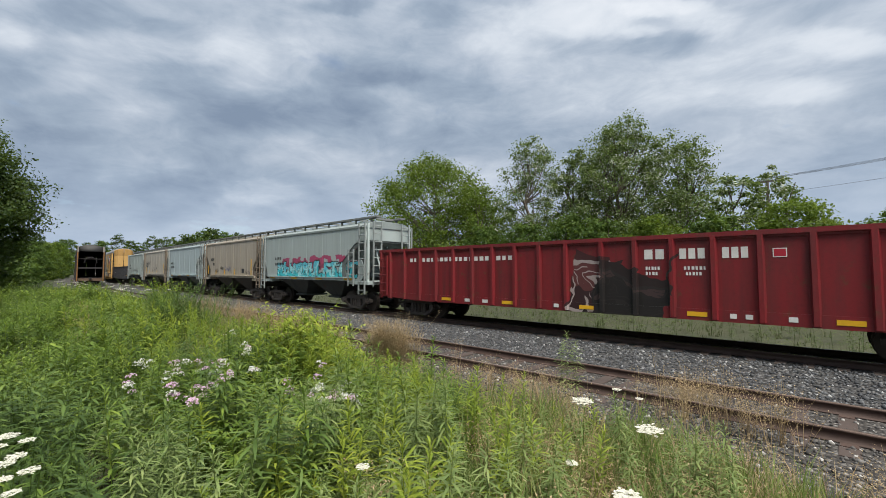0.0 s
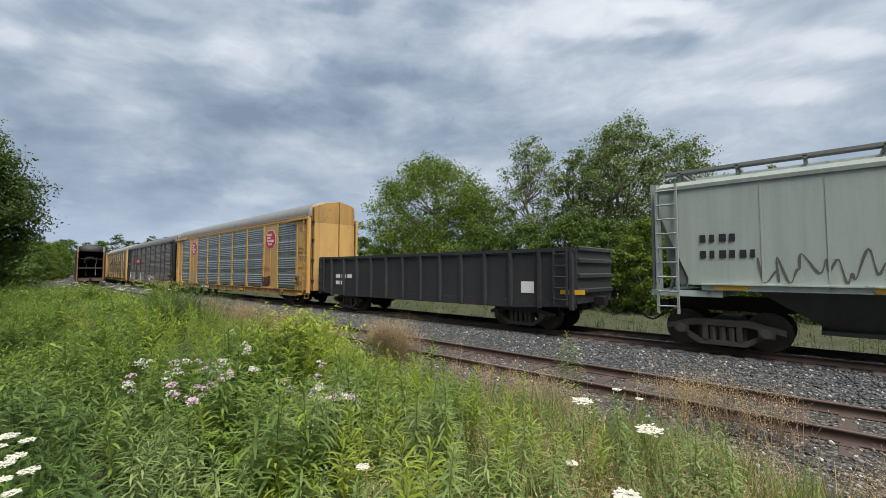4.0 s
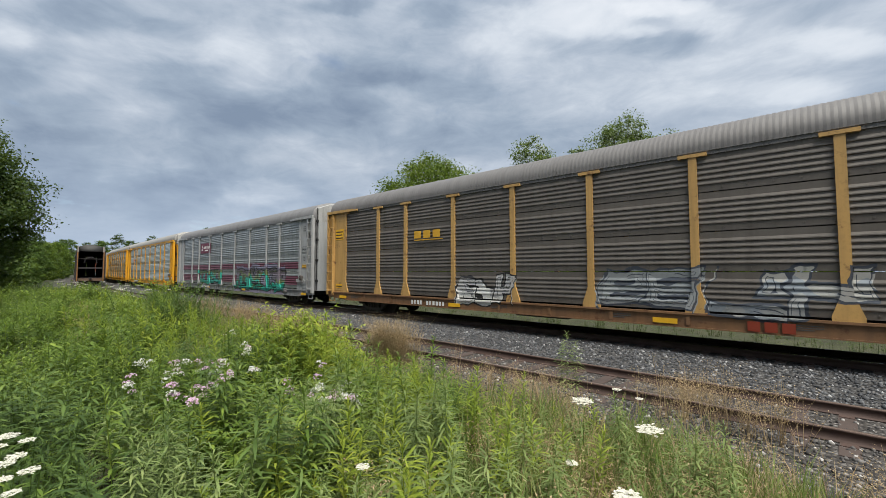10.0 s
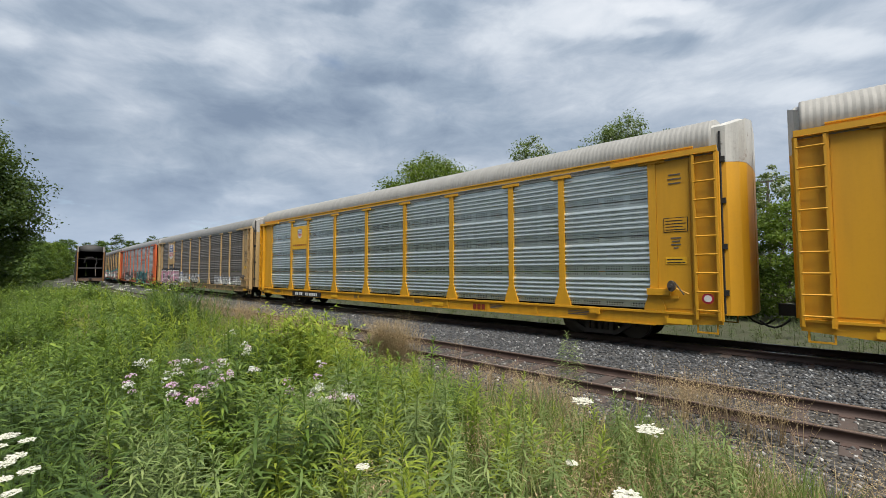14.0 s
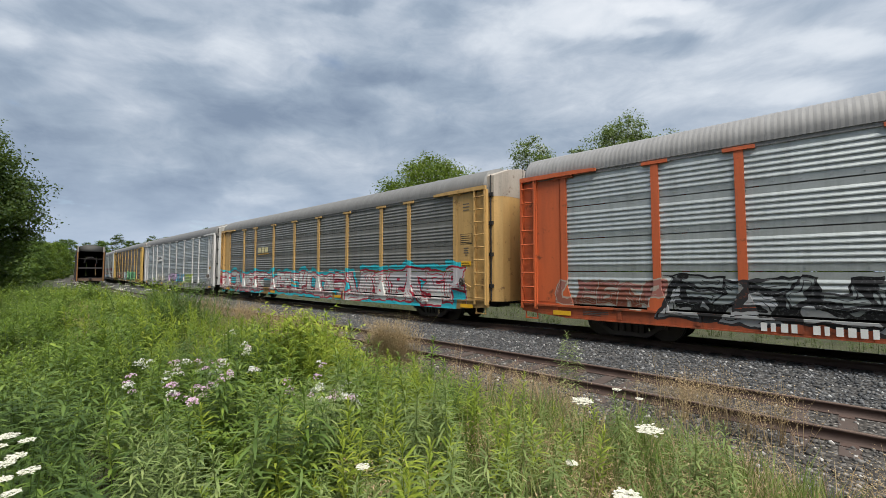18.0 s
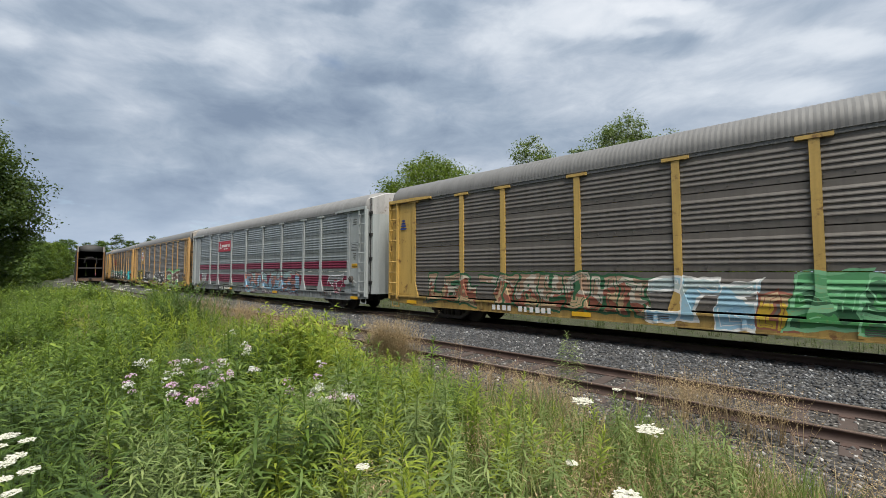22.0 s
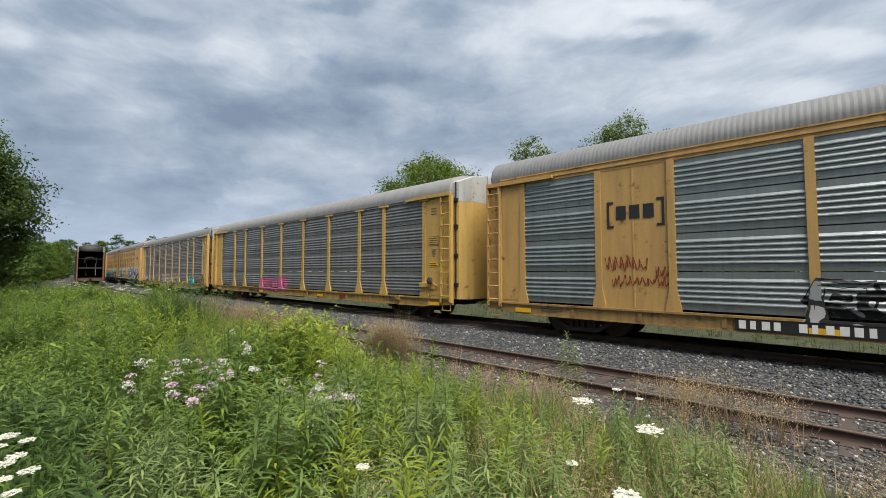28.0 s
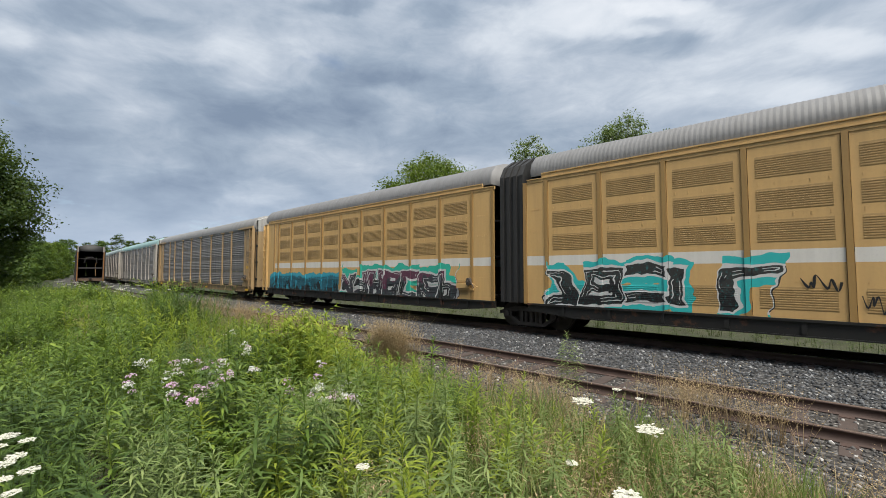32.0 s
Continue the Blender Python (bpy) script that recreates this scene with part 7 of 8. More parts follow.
    (carrier, -109.40, dict(label="dirty brown car carrier wagon with ochre posts and grey painted patches", frame=(0.50, 0.295, 0.085), panel=(0.125, 0.112, 0.10), roof=(0.238, 0.231, 0.231), head=(0.5, 0.47, 0.45), metal=0.3, gloss=0.55, grime=0.5, rust=0.35, sill=(0.20, 0.105, 0.05), extra=lambda c: (bars(c, "lettering", -6.55, 3.30, 0.32, [0.462] * 3, GOLD, -1.668, 0.51), plate(c, "underline", rect(-6.55, -4.84, 3.20, 3.24), GOLD, -1.668), bars(c, "lettering", -6.71, 0.43, 0.17, [0.157] * 10, WHITE, -1.686, 0.32), bars(c, "lettering", 5.36, 0.40, 0.24, [0.268] * 3, DULLRED, -1.686, 0.39), notice(c, -12.78, 3.55, 0.72, 0.55, SIGNAL, 3, -1.652), notice(c, -12.7, 0.98, 0.62, 0.2, SIGNAL, 1, -1.652)), sprays=[(-4.07, -1.43, 0.6, 1.75, [(0.62, 0.62, 0.6), (0.4, 0.4, 0.4)], (0.015, 0.015, 0.017), None, 0.5), (1.67, 4.29, 0.75, 1.9, [(0.3, 0.32, 0.33), (0.22, 0.24, 0.25)], (0.05, 0.06, 0.08), None, 1.5), (4.58, 7.54, 0.6, 1.95, [(0.3, 0.31, 0.31), (0.24, 0.27, 0.3), (0.35, 0.35, 0.33)], (0.05, 0.06, 0.08), None, 1.6)])),
    (carrier, -80.85, dict(label="grey car carrier wagon with faded maroon bands and green sprayed shapes", frame=(0.34, 0.35, 0.355), panel=(0.30, 0.32, 0.32), roof=(0.277, 0.277, 0.284), head=(0.5, 0.5, 0.49), metal=0.55, gloss=0.42, grime=0.35, pale_ladder=True, bands=[(1.02, 1.58, (0.17, 0.04, 0.065)), (2.0, 2.42, (0.17, 0.04, 0.065))], extra=lambda c: (plate(c, "maroon_plate", rect(-6.59, -3.96, 3.45, 4.35), MAROON, -1.668), bars(c, "lettering", -5.77, 3.85, 0.22, [0.150] * 8, WHITE, -1.676, 0.24), bars(c, "lettering", -5.42, 3.65, 0.10, [0.059] * 11, WHITE, -1.676, 0.21), swirl(c, -6.13, 3.9), bars(c, "lettering", -6.24, 0.45, 0.19, [0.169] * 10, WHITE, -1.686, 0.31), scrawl(c, 12.67, 13.31, 3.70, 4.30, BLACK, -1.652, 16, 3, 0.050)), sprays=[(-7.64, -1.27, 0.8, 1.95, [(0.02, 0.3, 0.24), (0.03, 0.36, 0.28), (0.16, 0.2, 0.08)], (0.015, 0.015, 0.017), None, 0.6), (1.78, 9.97, 0.5, 2.05, [(0.02, 0.3, 0.24), (0.03, 0.4, 0.3), (0.16, 0.2, 0.08), (0.2, 0.17, 0.2)], (0.015, 0.015, 0.017), (0.22, 0.2, 0.27), 0.7)])),
    (carrier, -51.95, dict(lift=0.15, label="new yellow car carrier wagon with clean silver screens", frame=(0.60, 0.30, 0.012), panel=(0.62, 0.68, 0.675), roof=(0.462, 0.449, 0.422), head=(0.66, 0.65, 0.62), metal=0.85, gloss=0.32, pgrime=0.15, grime=0.15, holes=True, extra=lambda c: (shield(c, -8.56, 3.05, 0.5, 0.95), bars(c, "lettering", -8.09, 3.35, 0.10, [0.088] * 7, BLACK, -1.668, 0.31), bars(c, "lettering", -8.09, 3.15, 0.10, [0.103] * 6, BLACK, -1.668, 0.36), plate(c, "number_board", rect(-8.20, -5.23, 0.38, 0.65), BLACK, -1.680), bars(c, "reporting_mark", -7.97, 0.43, 0.17, [0.194] * 10, WHITE, -1.688, 0.40), bars(c, "lettering", 4.72, 0.42, 0.20, [0.168] * 3, DULLRED, -1.668, 0.29), forbid_sign(c, 13.2, 1.15)))),
    (carrier, -23.45, dict(lift=0.15, label="yellow car carrier wagon with silver screens and yellow name plate", frame=(0.60, 0.30, 0.012), panel=(0.60, 0.66, 0.655), roof=(0.436, 0.429, 0.409), head=(0.64, 0.63, 0.6), metal=0.85, gloss=0.34, pgrime=0.2, grime=0.2, holes=True, extra=lambda c: (plate(c, "yellow_plate", rect(-9.16, -7.05, 3.20, 4.60), SIGNAL, -1.668), shield(c, -8.07, 3.85, 0.5, 0.6, -1.676), bars(c, "lettering", -8.83, 3.40, 0.10, [0.176] * 7, DULLRED, -1.676, 0.62), plate(c, "number_board", rect(-8.83, -5.54, 0.38, 0.65), BLACK, -1.680), bars(c, "reporting_mark", -8.45, 0.43, 0.17, [0.197] * 10, WHITE, -1.688, 0.41), bars(c, "lettering", 5.41, 0.42, 0.20, [0.165] * 3, DULLRED, -1.668, 0.29), forbid_sign(c, 13.2, 1.15)))),
    (carrier, 5.05, dict(label="brown car carrier wagon with large shield and pink sprayed shapes", frame=(0.47, 0.31, 0.13), panel=(0.15, 0.135, 0.12), roof=(0.330, 0.330, 0.323), metal=0.3, gloss=0.55, grime=0.45, rust=0.35, head=(0.55, 0.52, 0.5), extra=lambda c: (plate(c, "tan_plate", rect(-9.17, -7.09, 2.60, 4.90), TANP, -1.668), shield(c, -8.12, 3.1, 1.5, 1.65, -1.676), bars(c, "lettering", -6.79, 0.43, 0.18, [0.182] * 10, WHITE, -1.686, 0.35)), sprays=[(-12.03, -5.27, 0.45, 1.95, [(0.36, 0.17, 0.22), (0.42, 0.2, 0.27)], (0.62, 0.62, 0.6), (0.015, 0.015, 0.017), 0.8), (-4.65, -3.82, 0.6, 1.8, [(0.2, 0.22, 0.35), (0.12, 0.13, 0.25)], (0.62, 0.62, 0.6), None, 0.6), (-5.12, 1.54, 0.8, 1.6, [(0.62, 0.62, 0.6), (0.4, 0.4, 0.42)], (0.25, 0.25, 0.25), None, 0.6), (5.61, 11.64, 0.8, 1.5, [(0.62, 0.62, 0.6), (0.35, 0.35, 0.36)], (0.25, 0.25, 0.25), None, 0.6)])),
    (carrier, 33.54, dict(label="orange-red and silver car carrier wagon covered low with sprayed shapes", frame=(0.54, 0.10, 0.02), panel=(0.46, 0.49, 0.49), roof=(0.330, 0.330, 0.337), metal=0.6, gloss=0.42, grime=0.4, rust=0.2, head=(0.5, 0.5, 0.5), extra=lambda c: (slash_emblem(c, 4.35, 6.83, 3.15, DULLORANGE), bars(c, "lettering", -6.83, 0.43, 0.20, [0.157] * 10, WHITE, -1.686, 0.28), plate(c, "white_plate", rect(12.29, 12.53, 2.80, 2.90), WHITE, -1.660)), sprays=[(-12.16, -8.9, 0.8, 1.6, [(0.25, 0.09, 0.06), (0.3, 0.12, 0.1)], (0.35, 0.3, 0.25), None, 0.6), (-8.96, -2.13, 0.55, 1.75, [(0.3, 0.31, 0.32), (0.015, 0.015, 0.017), (0.18, 0.2, 0.2)], (0.015, 0.015, 0.017), None, 0.8), (-2.13, 1.2, 0.7, 1.8, [(0.42, 0.3, 0.18), (0.25, 0.09, 0.06), (0.3, 0.25, 0.2)], (0.3, 0.12, 0.08), None, 0.6), (1.2, 8.14, 0.4, 1.8, [(0.015, 0.015, 0.017), (0.02, 0.05, 0.06), (0.03, 0.09, 0.1)], (0.02, 0.35, 0.32), None, 0.75), (8.19, 11.78, 0.55, 1.75, [(0.25, 0.09, 0.06), (0.42, 0.3, 0.18), (0.35, 0.2, 0.15)], (0.2, 0.06, 0.05), None, 0.7)])),
    (carrier, 62.04, dict(label="grey-brown car carrier wagon with red and cyan sprayed shapes", frame=(0.52, 0.315, 0.10), panel=(0.20, 0.20, 0.19), roof=(0.251, 0.251, 0.251), metal=0.4, gloss=0.5, grime=0.4, rust=0.2, head=(0.52, 0.46, 0.4), extra=lambda c: (bars(c, "lettering", -6.55, 3.15, 0.36, [0.441] * 3, CREAM, -1.668, 0.43), plate(c, "underline", rect(-6.55, -4.92, 3.02, 3.07), GOLD, -1.668)), sprays=[(-13.44, 3.98, 0.45, 1.8, [(0.55, 0.42, 0.42), (0.62, 0.62, 0.6), (0.5, 0.5, 0.48)], (0.35, 0.02, 0.04), (0.03, 0.42, 0.5), 0.55), (4.21, 12.38, 0.45, 2.0, [(0.62, 0.62, 0.6), (0.55, 0.5, 0.5), (0.4, 0.38, 0.4)], (0.35, 0.02, 0.04), (0.03, 0.42, 0.5), 0.6)])),
    (carrier, 90.80, dict(label="white and grey car carrier wagon with pastel sprayed shapes", frame=(0.56, 0.555, 0.55), panel=(0.34, 0.37, 0.37), roof=(0.238, 0.238, 0.241), metal=0.5, gloss=0.45, grime=0.4, rust=0.2, head=(0.55, 0.53, 0.5), pale_ladder=True, extra=lambda c: (plate(c, "white_plate", rect(-6.69, -4.27, 3.00, 3.60), WHITE, -1.668), slash_emblem(c, -6.50, -4.40, 3.15, BLACK, -1.676), bars(c, "lettering", -6.50, 0.45, 0.16, [0.121] * 8, BLACK, -1.686, 0.26), scrawl(c, 3.55, 5.23, 0.46, 0.66, BLACK, -1.690, 12, 5, 0.030)), sprays=[(-6.83, -2.77, 0.75, 1.65, [(0.55, 0.5, 0.36), (0.4, 0.4, 0.38)], (0.3, 0.3, 0.28), None, 0.5), (-1.34, 1.68, 0.75, 1.6, [(0.42, 0.28, 0.42), (0.5, 0.35, 0.5)], (0.015, 0.015, 0.017), None, 0.45), (1.62, 4.37, 0.75, 1.6, [(0.1, 0.36, 0.5), (0.14, 0.42, 0.58)], (0.015, 0.015, 0.017), None, 0.5), (4.74, 7.18, 0.75, 1.55, [(0.3, 0.4, 0.2), (0.38, 0.5, 0.06)], (0.35, 0.42, 0.1), None, 0.6)])),
    (carrier, 119.55, dict(label="dirty brown car carrier wagon with yellow posts and green sprayed shapes", frame=(0.50, 0.325, 0.075), panel=(0.145, 0.132, 0.12), roof=(0.238, 0.238, 0.238), metal=0.3, gloss=0.55, grime=0.45, rust=0.35, head=(0.55, 0.5, 0.45), extra=lambda c: (bars(c, "lettering", -7.62, 0.45, 0.18, [0.189] * 10, WHITE, -1.686, 0.37), swirl(c, -12.55, 3.95, BLUE)), sprays=[(-11.0, -2.21, 0.55, 1.8, [(0.42, 0.3, 0.18), (0.25, 0.09, 0.06), (0.4, 0.36, 0.3), (0.3, 0.2, 0.14)], (0.03, 0.11, 0.05), None, 0.55), (-2.21, 0.24, 0.45, 1.7, [(0.25, 0.42, 0.55), (0.28, 0.45, 0.55), (0.35, 0.42, 0.42)], (0.62, 0.62, 0.6), None, 0.5), (0.24, 1.09, 0.45, 1.4, [(0.5, 0.35, 0.04), (0.42, 0.3, 0.18)], (0.25, 0.09, 0.06), None, 0.45), (0.94, 8.23, 0.45, 1.8, [(0.05, 0.22, 0.07), (0.03, 0.11, 0.05), (0.1, 0.32, 0.14)], (0.2, 0.45, 0.25), None, 0.7)])),
    (carrier, 148.30, dict(label="grey car carrier wagon with crimson bands and a red name plate", frame=(0.33, 0.36, 0.365), panel=(0.29, 0.315, 0.315), roof=(0.343, 0.343, 0.343), head=(0.56, 0.55, 0.54), metal=0.55, gloss=0.42, grime=0.3, bands=[(1.02, 1.62, (0.24, 0.015, 0.05)), (2.0, 2.42, (0.24, 0.015, 0.05))], extra=lambda c: (plate(c, "red_plate", rect(-7.05, -4.25, 3.45, 4.30), RED, -1.668), bars(c, "lettering", -6.21, 3.80, 0.22, [0.161] * 8, WHITE, -1.676, 0.26), bars(c, "lettering", -5.85, 3.62, 0.09, [0.072] * 10, WHITE, -1.676, 0.28), swirl(c, -6.57, 3.9), plate(c, "number_board", rect(-6.86, -3.97, 0.40, 0.67), BLACK, -1.680), bars(c, "reporting_mark", -6.57, 0.45, 0.17, [0.179] * 10, WHITE, -1.688, 0.37)), sprays=[(-1.48, 6.56, 0.4, 1.85, [(0.45, 0.42, 0.42), (0.25, 0.42, 0.55), (0.45, 0.2, 0.15), (0.3, 0.42, 0.42)], (0.12, 0.08, 0.1), None, 0.55), (9.83, 11.3, 0.6, 1.7, [(0.3, 0.08, 0.12), (0.25, 0.25, 0.25)], (0.6, 0.6, 0.6), None, 0.9), (-11.56, -10.05, 1.0, 1.6, [(0.62, 0.62, 0.6), (0.25, 0.25, 0.25)], (0.62, 0.62, 0.6), None, 0.3)])),
    (carrier, 176.80, dict(lift=0.08, label="brown car carrier wagon with shield plate and dark sprayed shapes", frame=(0.47, 0.285, 0.10), panel=(0.19, 0.185, 0.178), roof=(0.264, 0.264, 0.261), metal=0.3, gloss=0.55, grime=0.45, rust=0.35, head=(0.55, 0.5, 0.45), extra=lambda c: (plate(c, "tan_plate", rect(-8.98, -7.57, 2.80, 4.60), TANP, -1.668), shield(c, -8.25, 3.2, 1.0, 1.25, -1.676), bars(c, "lettering", -6.55, 0.44, 0.16, [0.152] * 12, WHITE, -1.686, 0.33), scrawl(c, 10.44, 11.50, 1.75, 2.00, BLACK, -1.668, 13, 8, 0.030), scrawl(c, 9.89, 10.44, 1.10, 1.60, BLACK, -1.668, 14, 5, 0.030), scrawl(c, 12.32, 12.87, 3.70, 4.10, FADED, -1.650, 15, 5, 0.030)), sprays=[(-11.62, -7.23, 0.5, 1.95, [(0.015, 0.015, 0.017), (0.03, 0.03, 0.03)], (0.5, 0.45, 0.03), None, 0.7), (-7.81, -3.67, 0.5, 1.9, [(0.015, 0.015, 0.017), (0.02, 0.02, 0.02)], (0.45, 0.45, 0.45), None, 0.7), (-1.27, 3.97, 0.45, 1.85, [(0.015, 0.015, 0.017), (0.03, 0.03, 0.03)], (0.6, 0.6, 0.6), None, 0.8), (4.51, 9.96, 0.45, 1.8, [(0.11, 0.045, 0.035), (0.14, 0.06, 0.045)], (0.6, 0.62, 0.58), (0.2, 0.5, 0.2), 0.8)])),
    (carrier, 205.30, dict(label="tan and grey-brown car carrier wagon with black and teal sprayed shapes", frame=(0.50, 0.30, 0.10), panel=(0.185, 0.18, 0.172), roof=(0.264, 0.264, 0.264), metal=0.3, gloss=0.55, grime=0.45, rust=0.4, head=(0.5, 0.4, 0.3), extra=lambda c: (bars(c, "lettering", -7.61, 3.00, 0.18, [0.517] * 5, RED, -1.668, 1.01), bars(c, "lettering", -7.61, 3.30, 0.18, [0.517] * 5, RED, -1.668, 1.01), bars(c, "lettering", -7.61, 3.60, 0.18, [0.517] * 5, RED, -1.668, 1.01)), sprays=[(-11.63, 9.44, 0.5, 1.95, [(0.015, 0.015, 0.017), (0.025, 0.027, 0.03), (0.05, 0.35, 0.32)], (0.55, 0.57, 0.57), None, 1.1), (8.86, 11.35, 0.5, 1.9, [(0.02, 0.4, 0.36), (0.03, 0.42, 0.5)], (0.02, 0.3, 0.3), None, 0.6)])),
    (carrier, 233.60, dict(label="ochre and silver car carrier wagon with a boxed black emblem", style="B", lift=0.15, frame=(0.50, 0.295, 0.085), panel=(0.31, 0.34, 0.345), roof=(0.290, 0.297, 0.304), grime=0.4, rust=0.15, head=(0.5, 0.29, 0.085), metal=0.75, gloss=0.4, extra=lambda c: (boxed_emblem(c, -9.02, -7.42, 3.2), plate(c, "number_board", rect(-5.88, -3.25, 0.40, 0.70), BLACK, -1.680), bars(c, "reporting_mark", -5.80, 0.45, 0.20, [0.190] * 10, WHITE, -1.688, 0.33), scrawl(c, -9.1, -7.9, 1.85, 2.3, DULLRED, -1.650, 21, 7, 0.035), scrawl(c, -8.9, -7.3, 1.40, 1.75, DULLRED, -1.650, 22, 9, 0.035), scrawl(c, -7.7, -7.2, 1.65, 2.0, DULLRED, -1.650, 23, 4, 0.03)), sprays=[(-4.51, 3.69, 0.4, 1.7, [(0.4, 0.4, 0.4), (0.015, 0.015, 0.017), (0.25, 0.27, 0.27)], (0.015, 0.015, 0.017), None, 0.6)])),
    (carrier, 262.40, dict(label="yellow-posted grey car carrier wagon with a pink sprayed patch", frame=(0.54, 0.335, 0.075), panel=(0.185, 0.19, 0.19), roof=(0.370, 0.370, 0.370), metal=0.35, gloss=0.5, grime=0.35, rust=0.2, head=(0.6, 0.59, 0.57), extra=lambda c: (bars(c, "lettering", -6.20, 3.30, 0.10, [0.166] * 8, BLACK, -1.668, 0.58), bars(c, "lettering", 5.47, 0.45, 0.20, [0.157] * 3, DULLRED, -1.686, 0.27), bars(c, "lettering", -6.20, 0.45, 0.16, [0.147] * 9, BLACK, -1.686, 0.32)), sprays=[(-4.36, -0.55, 0.5, 1.45, [(0.55, 0.2, 0.3), (0.5, 0.12, 0.25)], (0.3, 0.04, 0.1), None, 0.45)])),
    (carrier, 291.00, dict(label="tan-posted grey-brown car carrier wagon with teal and white sprayed patches", frame=(0.54, 0.34, 0.11), panel=(0.175, 0.172, 0.168), roof=(0.277, 0.277, 0.277), metal=0.3, gloss=0.52, grime=0.35, rust=0.25, head=(0.56, 0.54, 0.52), extra=lambda c: (horse_emblem(c, -6.00, -4.75, 3.2), bars(c, "lettering", -12.44, 1.55, 0.12, [0.075] * 7, DULLRED, -1.654, 0.22)), sprays=[(-2.96, 4.41, 0.55, 1.55, [(0.45, 0.44, 0.42), (0.42, 0.3, 0.18)], (0.25, 0.2, 0.18), None, 0.5), (7.74, 9.62, 0.45, 1.5, [(0.05, 0.42, 0.36), (0.1, 0.5, 0.42)], (0.03, 0.2, 0.2), None, 0.6), (-11.35, -10.41, 0.75, 1.85, [(0.5, 0.52, 0.55), (0.22, 0.26, 0.38)], (0.04, 0.05, 0.08), None, 0.7)])),
    (carrier, 316.00, dict(lift=0.15, label="ochre smooth-sided articulated car carrier unit with a white waist stripe", half=10.2, ends=(1,), closed=1, bare=(0, 9, 10, 11), posts=[-10.3, -9.47, -7.65, -5.82, -3.98, -2.15, -0.33, 1.50, 3.33, 5.16, 6.68, 8.2, 8.72], flat_panels=True, frame=(0.55, 0.35, 0.13), post=(0.33, 0.2, 0.07), panel=(0.57, 0.365, 0.15), metal=0, gloss=0.5, pgrime=0.2, roof=(0.290, 0.290, 0.297), head=(0.55, 0.55, 0.54), grime=0.25, sill=(0.010, 0.010, 0.010), bands=[(2.06, 2.38, (0.66, 0.64, 0.60))], reflectors=(), truck_at=(-10.4, 6.8), extra=lambda c: (bellows(c), scrawl(c, -2.0, -1.1, 0.95, 1.5, BLACK, -1.64, 41, 4, 0.035), scrawl(c, -3.0, -2.3, 1.4, 1.8, BLACK, -1.64, 42, 2, 0.05), bars(c, "lettering", 6.70, 3.55, 0.30, [0.297] * 3, DULLRED, -1.656, 0.35), plate(c, "reflector", rect(8.76, 9.34, 1.30, 1.45), SIGNAL, -1.660)), sprays=[(-0.35, 7.4, 0.78, 2.1, [(0.02, 0.014, 0.02), (0.03, 0.02, 0.03)], (0.66, 0.66, 0.66), (0.02, 0.16, 0.40), 0.75), (-9.45, -3.4, 0.78, 2.05, [(0.015, 0.015, 0.017), (0.03, 0.03, 0.03)], (0.55, 0.55, 0.55), (0.03, 0.42, 0.42), 0.7)])),
    (carrier, 337.30, dict(lift=0.15, label="ochre smooth-sided articulated car carrier unit with a white waist stripe", half=9.7, ends=(-1,), closed=-1, bare=(0, 10), posts=[-8.22, -7.65, -5.9, -4.15, -2.35, -0.5, 1.35, 3.2, 5.05, 6.88, 8.6, 9.6], flat_panels=True, frame=(0.55, 0.35, 0.13), post=(0.33, 0.2, 0.07), panel=(0.57, 0.365, 0.15), metal=0, gloss=0.5, pgrime=0.2, roof=(0.290, 0.290, 0.297), head=(0.55, 0.55, 0.54), grime=0.25, sill=(0.010, 0.010, 0.010), bands=[(2.06, 2.38, (0.66, 0.64, 0.60))], reflectors=(), truck_at=(-6.3,), extra=lambda c: None, sprays=[(-0.36, 7.83, 0.4, 1.9, [(0.015, 0.015, 0.017), (0.04, 0.04, 0.05), (0.1, 0.03, 0.06)], (0.5, 0.5, 0.5), (0.03, 0.4, 0.3), 0.6), (-8.75, -0.63, 0.5, 1.6, [(0.015, 0.015, 0.017), (0.02, 0.1, 0.14)], (0.02, 0.25, 0.35), (0.04, 0.3, 0.4), 0.4)])),
    (carrier, 362.20, dict(label="dull grey car carrier wagon with weathered screens", frame=(0.38, 0.255, 0.12), panel=(0.19, 0.18, 0.17), roof=(0.34, 0.34, 0.34), metal=0.35, gloss=0.5, grime=0.4, rust=0.2, head=(0.56, 0.55, 0.53))),
    (carrier, 390.80, dict(label="dull grey car carrier wagon with weathered screens", frame=(0.36, 0.335, 0.30), panel=(0.22, 0.205, 0.19), roof=(0.35, 0.55, 0.55), metal=0.35, gloss=0.5, grime=0.4, rust=0.2, head=(0.56, 0.55, 0.53))),
    (carrier, 419.40, dict(label="dull grey car carrier wagon with weathered screens", frame=(0.40, 0.36, 0.31), panel=(0.26, 0.25, 0.24), roof=(0.4, 0.5, 0.5), metal=0.35, gloss=0.5, grime=0.4, rust=0.2, head=(0.56, 0.55, 0.53))),
    (carrier, 448.00, dict(label="dull grey car carrier wagon with weathered screens", frame=(0.48, 0.30, 0.11), panel=(0.28, 0.28, 0.28), roof=(0.6, 0.6, 0.6), metal=0.35, gloss=0.5, grime=0.4, rust=0.2, head=(0.56, 0.55, 0.53))),
    (carrier, 476.60, dict(label="dull grey car carrier wagon with weathered screens", frame=(0.48, 0.30, 0.11), panel=(0.2, 0.19, 0.18), roof=(0.5, 0.5, 0.5), metal=0.35, gloss=0.5, grime=0.4, rust=0.2, head=(0.56, 0.55, 0.53))),
]
